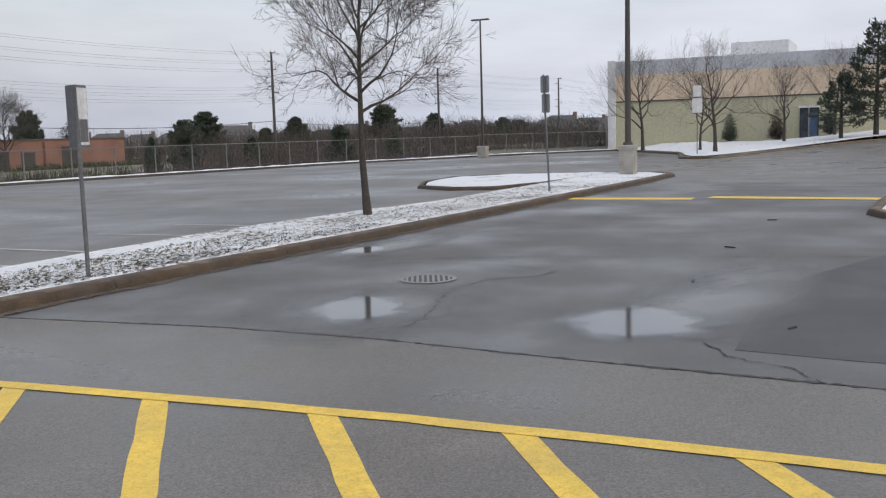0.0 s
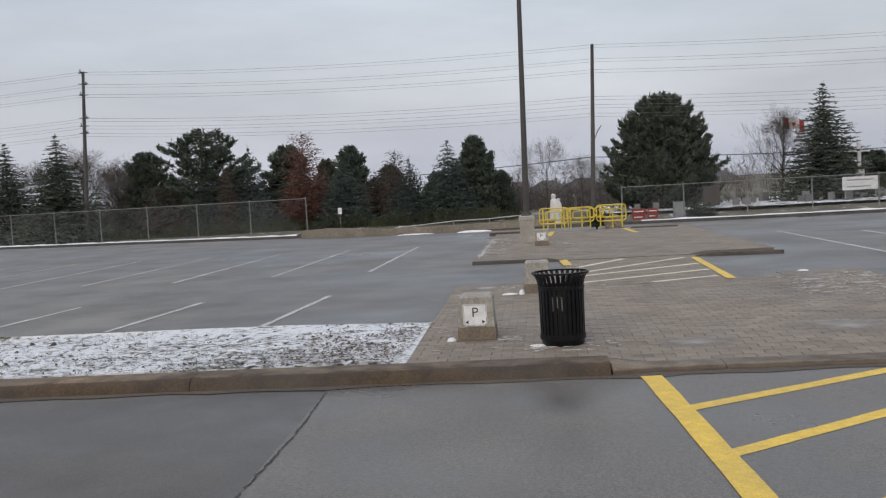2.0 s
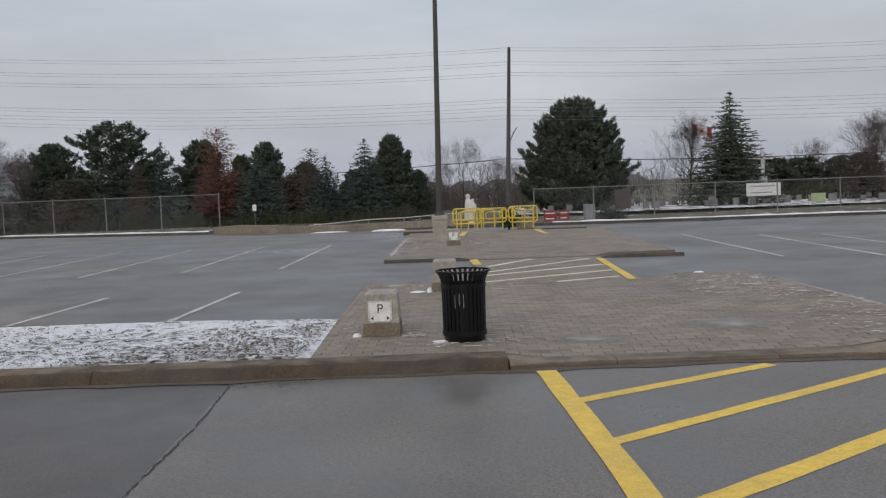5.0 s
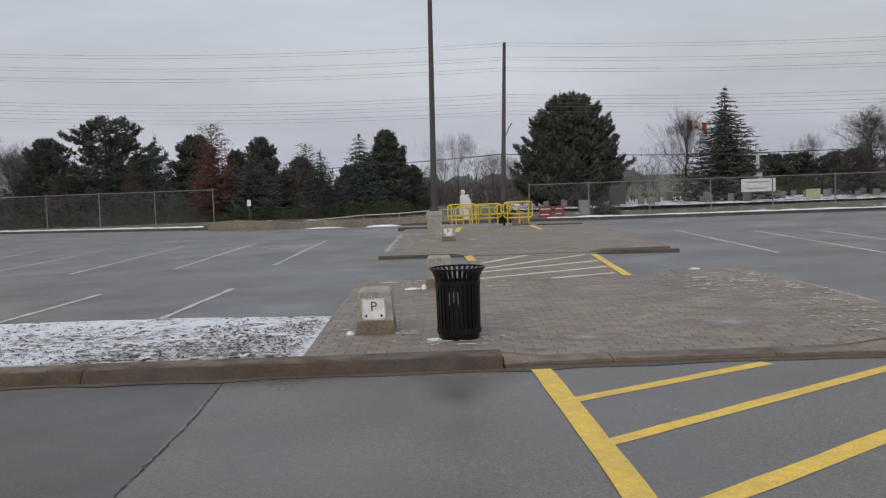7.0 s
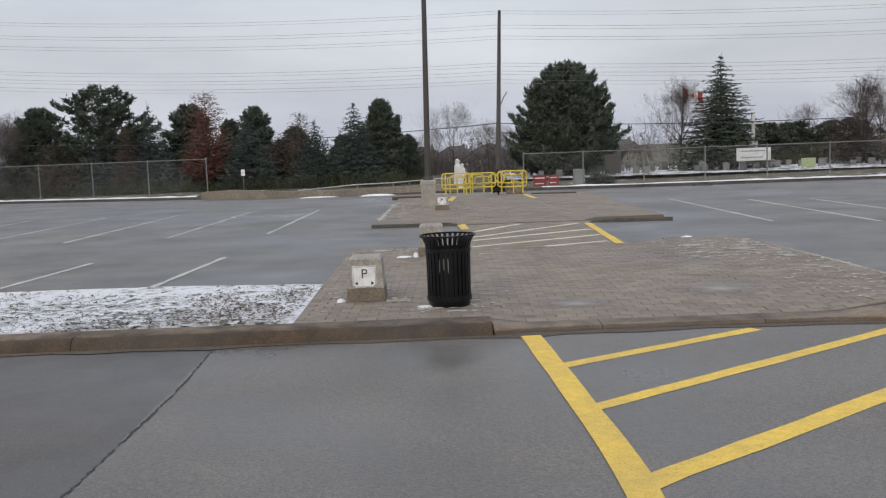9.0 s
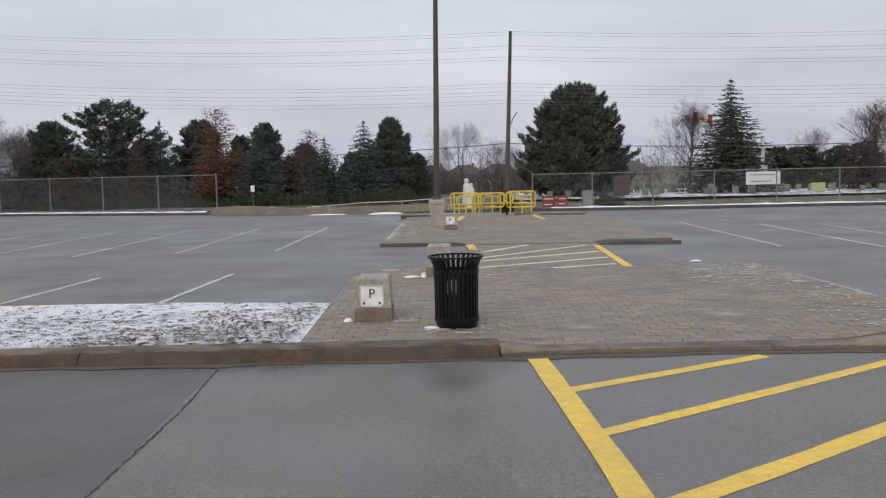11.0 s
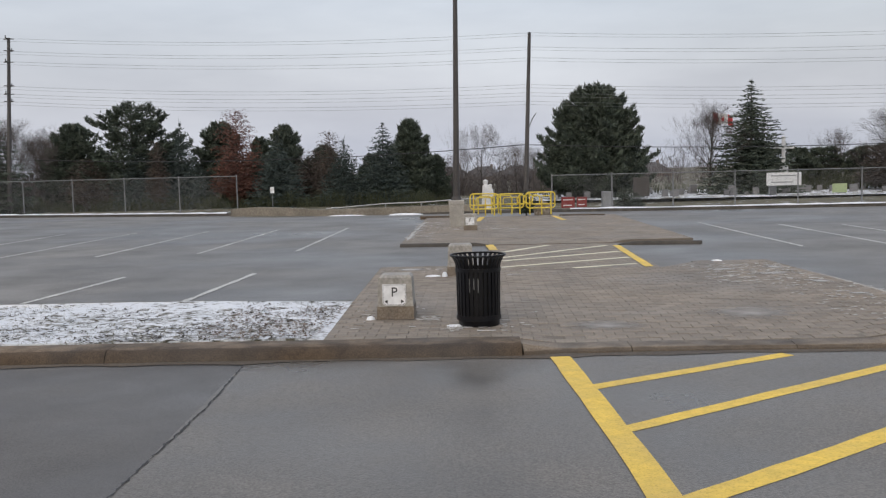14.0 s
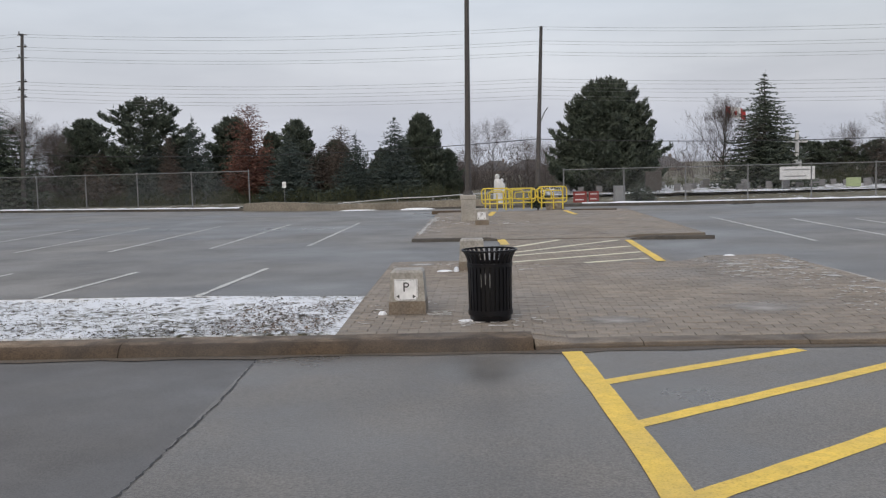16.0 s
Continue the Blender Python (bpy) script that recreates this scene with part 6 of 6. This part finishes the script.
for x, y, s, t in [(47.0, 106.5, 0.98, 120), (81.5, 100, 0.98, 70), (46.0, 100.5, 0.75, 220), (-51.8, 103, 1.02, 40), (-48.6, 106, 0.9, 160), (-56.5, 104, 0.9, 280)]:
    copy_thing(DENSE, pose(x, y, z0, 0, 0, t) @ Matrix.Diagonal((s * 1.25, s * 1.25, s, 1)))
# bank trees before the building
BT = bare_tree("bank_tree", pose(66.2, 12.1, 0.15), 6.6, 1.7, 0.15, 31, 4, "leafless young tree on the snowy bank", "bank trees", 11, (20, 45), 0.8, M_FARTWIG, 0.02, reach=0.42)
for x, y, s, t in [(78, 20.0, 1.05, 40), (79.0, 9.0, 0.82, 90), (82, 5.5, 0.9, 150), (72, 14.2, 0.75, 220)]:
    copy_thing(BT, pose(x, y, bank_z(x, y) - 0.05, 0, 0, t) @ Matrix.Diagonal((s, s, s, 1)))
evergreen("pine_tree", SCOTS, 74, 2.3, bank_z(74, 2.3) - 0.05, "tall sparse scots pine on the snowy bank", "bank trees", 0, (1.15, 1.15, 1.1))
evergreen("pine_tree", SCOTS, 74, 4.6, bank_z(74, 4.6) - 0.05, "low sparse pine on the snowy bank", "bank trees", 140, (0.9, 0.9, 0.62))
for x, y, s in [(83.8, 13.9, 1.0), (83.8, 10.1, 1.05), (83.8, 5.9, 0.9)]:
    evergreen("cedar_shrub", CEDAR_DRY if s > 1 else CEDAR, x, y, bank_z(x, y) - 0.05, "clipped columnar shrub against the building", "bank shrubs", 0, (s, s, s))


# brushwood and far woods
def brush(name, n, place, hmin, hmax, material, label, seed):
    rnd = random.Random(seed)
    g = G()
    for _ in range(n):
        x, y = place(rnd)
        h = rnd.uniform(hmin, hmax)
        for _ in range(7):
            a = rnd.uniform(0, 6.283)
            lean = rnd.uniform(0.05, 0.4) * h
            q = Vector((x + rnd.gauss(0, 0.4), y + rnd.gauss(0, 0.4), z0))
            g.cone(q, q + Vector((lean * math.cos(a), lean * math.sin(a), h * rnd.uniform(0.6, 1))), 0.035, 0.012, 3, caps=False)
        for _ in range(22):
            a = rnd.uniform(0, 6.283)
            q = Vector((x + rnd.gauss(0, 0.16 * h), y + rnd.gauss(0, 0.16 * h), z0 + h * rnd.uniform(0.2, 0.95)))
            d = Vector((rnd.gauss(0, 0.5), rnd.gauss(0, 0.5), rnd.uniform(0.2, 1))) * h * 0.22
            w = Vector((0.05, 0.05, 0)) * h * 0.22
            g.tri(q - w, q + w, q + d)
    return solid(name, g, material, label, "woods", kind="stuff")


brush("brushwood", 620, lambda r: (r.uniform(-70, -2), r.uniform(106, 116)), 2.2, 4.6, M_TWIG, "dark bare brush behind the street trees", 41)
turf("cemetery_lawn", [(6, 96), (70, 92), (74, 124), (6, 130)], 1.6, 0.08, M_LAWN, "cemetery lawn with patchy snow", -1.14, 8)
brush("low_hedge", 170, lambda r: (r.uniform(33, 66), r.uniform(112, 120)), 1.6, 3.4, M_HEDGE, "dark tall evergreen hedge behind the graves", 53)
brush("low_hedge", 130, lambda r: (r.uniform(8, 64), r.uniform(110, 121)), 0.8, 1.9, M_HEDGE, "dark clipped shrubs among the graves", 46)
brush("low_hedge", 520, lambda r: (r.uniform(-64, -2), r.uniform(95.5, 100)), 0.5, 1.8, M_HEDGE, "dark low brush along the street", 47)
brush("brushwood", 260, lambda r: (r.uniform(-4, 24), r.uniform(124, 140)), 2.0, 4.0, M_FARTWIG, "grey bare brush beyond the street", 42)
brush("brushwood", 1700, lambda r: (r.uniform(105, 260), r.uniform(50, 130)), 3.0, 6.0, M_TWIG, "brown bare woods beyond the fence", 43)
brush("low_hedge", 260, lambda r: (r.uniform(68, 106), r.uniform(97.5, 100.5)), 0.5, 1.1, M_HEDGE, "dark low hedge before the brick building", 48)
brush("low_hedge", 240, lambda r: (lambda s: (lerp(28, 43, s), lerp(44.2, 41.8, s) + r.uniform(0, 1.6)))(r.random()), 1.5, 2.15, M_HEDGE, "dark low hedge behind the chain-link fence", 50)
brush("low_hedge", 420, lambda r: (lambda q: (lerp(43, 72, q), lerp(42.2, 34.2, q) + r.uniform(0.5, 2.2)))(r.random()), 1.3, 2.0, M_TWIG, "dark low brush behind the chain-link fence", 51)
brush("brushwood", 560, lambda r: (lambda q: (lerp(72, 108, q) + r.gauss(0, 3), lerp(64, 26, q) + r.gauss(0, 3)))(r.random()), 1.6, 3.3, M_TWIG, "brown bare thicket behind the fence", 52)
brush("evergreen_brush", 420, lambda r: (r.uniform(108, 260), r.uniform(48, 126)), 2.6, 5.6, M_HEDGE, "dark evergreen brush among bare woods", 49)
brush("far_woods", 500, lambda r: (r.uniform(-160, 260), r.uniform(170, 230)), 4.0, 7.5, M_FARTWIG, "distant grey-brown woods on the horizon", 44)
brush("far_woods", 300, lambda r: (r.uniform(200, 330), r.uniform(20, 130)), 4.0, 8.0, M_TWIG, "distant brown woods on the horizon", 45)


# ---------------------------------------------------------------- fences
def fence(name, pts, h, step, label):
    root = thing(name, pose(0, 0, 0), label, "fence")
    cum = [0]
    for a, c in zip(pts, pts[1:]):
        cum.append(cum[-1] + math.dist(a, c))

    def at(s):
        s = min(max(s, 0), cum[-1] - 1e-6)
        k = max(i for i in range(len(cum)) if cum[i] <= s)
        k = min(k, len(pts) - 2)
        t = (s - cum[k]) / (cum[k + 1] - cum[k])
        return lerp(pts[k][0], pts[k + 1][0], t), lerp(pts[k][1], pts[k + 1][1], t)

    pm = G().cone((0, 0, -0.1), (0, 0, h + 0.03), 0.034, 0.034, 8)
    pm.cone((0, 0, h + 0.03), (0, 0, h + 0.08), 0.04, 0.01, 8)
    pmesh = pm.mesh("post", M_FENCE, True)
    n = int(cum[-1] / step)
    for i in range(n + 1):
        x, y = at(i * cum[-1] / n)
        part("post", pmesh, None, root, at=pose(x, y, 0.1))
    for i in range(n):
        a, c = at(i * cum[-1] / n), at((i + 1) * cum[-1] / n)
        part("top_rail", G().cone((*a, h + 0.1), (*c, h + 0.1), 0.021, 0.021, 6), M_FENCE, root)
    w = G()
    d, k = 0.085, 0.0023
    m2 = int(cum[-1] / d)
    for i in range(m2):
        s = i * d
        for sg in (-1, 1):
            q = [(s, 0.12), (s + sg * h, h + 0.08)]
            if q[1][0] < 0 or q[1][0] > cum[-1]:
                continue
            (x0, y0), (x1, y1) = at(q[0][0]), at(q[1][0])
            w.quad((x0 - k, y0, 0.12), (x0 + k, y0, 0.12), (x1 + k, y1, h + 0.08), (x1 - k, y1, h + 0.08))
    part("mesh_fabric", w, M_FENCE, root, "grey chain-link wire", kind="stuff")


fence("chain_fence", [(-60, 64.9), (-25.9, 53.7), (-12.2, 48.8)], 1.95, 3.55, "grey chain-link fence with steel posts at the lot edge")
fence("chain_fence", [(3.72, 45.3), (7.5, 44.7), (19.2, 43.7), (32.4, 41.4), (47.4, 39.3), (57.6, 37.5), (72, 32.2)], 1.62, 2.7, "grey chain-link fence with steel posts at the lot edge")
fence("chain_fence", [(72, 32.2), (84, 24.8)], 1.7, 2.7, "grey chain-link fence beside the building")


# ---------------------------------------------------------------- utility poles and wires
POLES = [(-99, 100.0, 16.5, (0, 0)), (-47.4, 95.1, 16.5, (1.0, 0)), (4.85, 90.0, 14.8, (0.62, 0)), (59.0, 84.8, 13.8, (-0.1, 0)), (110, 80, 13.9, (0, 0)), (154, 75.7, 13.7, (0, 0)), (206, 70.7, 13.7, (0, 0)), (258, 65.7, 13.7, (0, 0))]
TIPS = []
for i, (x, y, top, lean) in enumerate(POLES):
    root = thing("utility_pole", pose(x, y, -1.3), "weathered wooden utility pole carrying power lines", "utility pole", "utility poles")
    H2 = top + 1.3
    part("pole", G().cone((0, 0, 0), (lean[0], lean[1], H2), 0.24, 0.15, 12), M_WOODPOLE, root, "grey wooden pole", smooth=True)
    tips = []
    for q, dz in enumerate((0.12, 1.25, 2.4, 4.75, 5.6, 6.3)):
        px = lean[0] * (1 - dz / H2)
        side = 1 if q % 2 else -1
        arm = G().box(px - 0.05, px + 0.05, -0.7 if side < 0 else 0, 0 if side < 0 else 0.7, H2 - dz - 0.05, H2 - dz + 0.05)
        part("cross_arm", arm, M_WOODPOLE, root)
        if i != 2:
            part("insulator", G().lathe([(0.02, 0), (0.09, 0.05), (0.05, 0.12), (0.09, 0.18), (0.02, 0.26)], 8), M_GALV, root, at=pose(px, side * 0.62, H2 - dz + 0.05))
            part("insulator_arm", G().box(px - 0.5, px + 0.5, -0.05, 0.05, H2 - dz - 0.04, H2 - dz + 0.04), M_WOODPOLE, root)
        tips.append(Vector((x + px, y + side * 0.62, top - dz)))
    if i in (2, 3, 1):
        s = 1 if i != 1 else -1
        g = G().pipe([(lean[0] * 0.55, 0, 8.6), (lean[0] * 0.55 + s * 1.4, 0, 9.6), (lean[0] * 0.55 + s * 3.2, 0, 10.1)] if i != 2 else [(lean[0] * 0.6, 0, 7.2), (0.75, -0.6, 8.1), (1.0, -1.6, 8.5)], 0.05, 6)
        lt = part("light_arm", g, M_GALV, root, "curved street light arm")
    TIPS.append(tips)
wires = thing("power_lines", pose(0, 0, 0), "overhead power lines sagging between the poles", "power line")
for a, c in zip(TIPS, TIPS[1:]):
    for q in range(6):
        g = G()
        pts = []
        for s in range(13):
            t = s / 12
            p = a[q].lerp(c[q], t)
            p.z -= 4 * 0.62 * t * (1 - t)
            pts.append(p)
        g.tube(pts, 0.013, 3)
        part("wire", g, M_WIRE, wires)
        low = G().tube([p - Vector((0, 0.5, 0.34)) for p in pts], 0.011, 3)
        part("wire", low, M_WIRE, wires)
for a, c in zip(POLES, POLES[1:]):
    g = G()
    pts = []
    for s in range(13):
        t = s / 12
        pts.append(Vector((lerp(a[0], c[0], t), lerp(a[1], c[1], t), 4.4 - 4 * 0.8 * t * (1 - t))))
    g.tube(pts, 0.035, 4)
    part("telephone_cable", g, M_BLACKINK, wires)


# ---------------------------------------------------------------- buildings
def slab(x0, x1, y0, y1, z0_, z1_):
    return G().box(x0, x1, y0, y1, z0_, z1_)


hall = thing("stucco_hall", pose(85, 0, 0), "large windowless hall in olive, tan and grey bands", "building")
part("lower_wall", slab(0, 40, -40, 24.4, -0.2, 4.4), M_OLIVE, hall, "olive stucco wall")
part("middle_wall", slab(-0.03, 40, -40, 24.43, 4.4, 6.75), M_TAN, hall, "tan stucco band")
part("upper_wall", slab(-0.06, 40, -40, 24.46, 6.75, 8.0), M_BGREY, hall, "blue-grey parapet band")
part("pilaster", slab(-0.15, 0.6, 24.2, 24.9, -0.2, 8.1), M_PALE, hall, "pale corner pier")
part("penthouse", slab(8, 16, 10.2, 15.3, 8.0, 9.7), M_PALE, hall, "pale roof plant room")
part("trim", slab(-0.09, 0.0, -40, 24.1, 4.34, 4.44), M_BROWNPOLE, hall)
ent = part("entrance", slab(-0.12, 0.1, 6.9, 8.4, 0.6, 3.3), M_GLASS, hall, "dark glazed entrance")
part("door_leaf", slab(-0.16, -0.1, 7.0, 7.6, 0.7, 2.9), M_BLUE, ent, "blue door leaf")
part("lintel", slab(-0.25, 0.05, 6.8, 8.5, 3.3, 3.5), M_SIGNW, ent)
part("frame", slab(-0.18, 0.0, 7.62, 7.72, 0.6, 3.3), M_GALV, ent)

brick = thing("brick_building", pose(80.7, 105, -1.3, 0, 0, 0), "low orange brick building with a flat roof", "building")
part("wall", slab(0, 26, 0, 14, -0.3, 3.9), M_BRICK, brick, "orange brick wall")
part("bay", slab(11, 13.6, -0.5, 0.2, -0.3, 3.7), M_BRICK, brick)
part("parapet", slab(-0.1, 26.1, -0.12, 14, 3.9, 4.08), M_ROOF, brick)
for x0, x1, zt in ((2, 5.5, 2.4), (7.4, 9.6, 2.2), (14.2, 17.6, 2.9)):
    w = part("bay_door", slab(x0, x1, -0.06, 0.1, 0.1, zt), M_BROWNPOLE, brick, "dark garage opening")
    part("frame", slab(x0 - 0.12, x1 + 0.12, -0.08, -0.062, zt, zt + 0.15), M_ROOF, w)
wing = thing("low_house", pose(67.5, 103, -1.3), "low dark bungalow with a grey shingled roof", "house")
part("wall", slab(0, 12.6, 0, 8, -0.2, 2.1), M_HOUSE, wing)
part("roof", G().prism([(-0.5, 0), (13.1, 0), (11.5, 1.0), (1.2, 1.0)], -8.5, 0.6), M_ROOF, wing, at=pose(0, 0, 2.1, 90, 0, 0))
for x0 in (1.5, 5.0, 9.0):
    part("window", slab(x0, x0 + 1.4, -0.05, 0.05, 0.8, 1.8), M_GLASS, wing)


def house(x, y, z, w, d, h, turn, seed):
    rnd = random.Random(seed)
    root = thing("far_house", pose(x, y, z, 0, 0, turn), "distant brick house with a dark hipped roof", "house", "distant houses")
    part("wall", slab(-w / 2, w / 2, -d / 2, d / 2, -2, h), M_HOUSE, root)
    g = G()
    o, rr = 0.5, h + w * 0.28
    k = [(-w / 2 - o, -d / 2 - o, h), (w / 2 + o, -d / 2 - o, h), (w / 2 + o, d / 2 + o, h), (-w / 2 - o, d / 2 + o, h), (-w * 0.18, 0, rr), (w * 0.18, 0, rr)]
    g.v += k
    g.f += [(3, 2, 1, 0), (0, 1, 5, 4), (2, 3, 4, 5), (1, 2, 5), (3, 0, 4)]
    part("roof", g, M_ROOF, root)
    part("chimney", slab(w * 0.2, w * 0.2 + 0.8, -0.4, 0.4, h, rr + 0.7), M_HOUSE, root)
    for sx in (-0.28, 0.22):
        part("window", slab(w * sx, w * sx + 1.5, -d / 2 - 0.06, -d / 2 + 0.05, h - 2.2, h - 0.8), M_GLASS, root)


rnd = random.Random(77)
for i in range(22):
    t = i / 21
    a = lerp(10, 47, t)
    D2 = 235 + rnd.uniform(-20, 30)
    house(D2 * math.cos(radians(a)), D2 * math.sin(radians(a)), -1.5, rnd.uniform(11, 15), 10, rnd.uniform(2.5, 4.3) - 2.2 * t, a - 90 + rnd.uniform(-20, 20), i)
for i in range(7):
    house(lerp(-8, 60, i / 6), 330 + rnd.uniform(-15, 15), -2.5, 13, 10, 2.6, rnd.uniform(-20, 20), 50 + i)

# headstones
hs = thing("headstone", pose(12, 104, -1.22), "small granite headstone standing in snow", "headstone", "headstones")
part("slab", G().box(-0.4, 0.4, -0.1, 0.1, 0.15, 0.95, c=0.06), M_STONE, hs)
part("base", G().box(-0.5, 0.5, -0.18, 0.18, -0.1, 0.15, c=0.02), M_STONE, hs)
for i in range(70):
    x = rnd.uniform(7, 62)
    s = rnd.uniform(0.5, 0.95)
    copy_thing(hs, pose(x, rnd.uniform(98, 116), -1.22, 0, 0, rnd.uniform(-12, 12)) @ Matrix.Diagonal((s, s, s * rnd.uniform(0.8, 1.3), 1)))
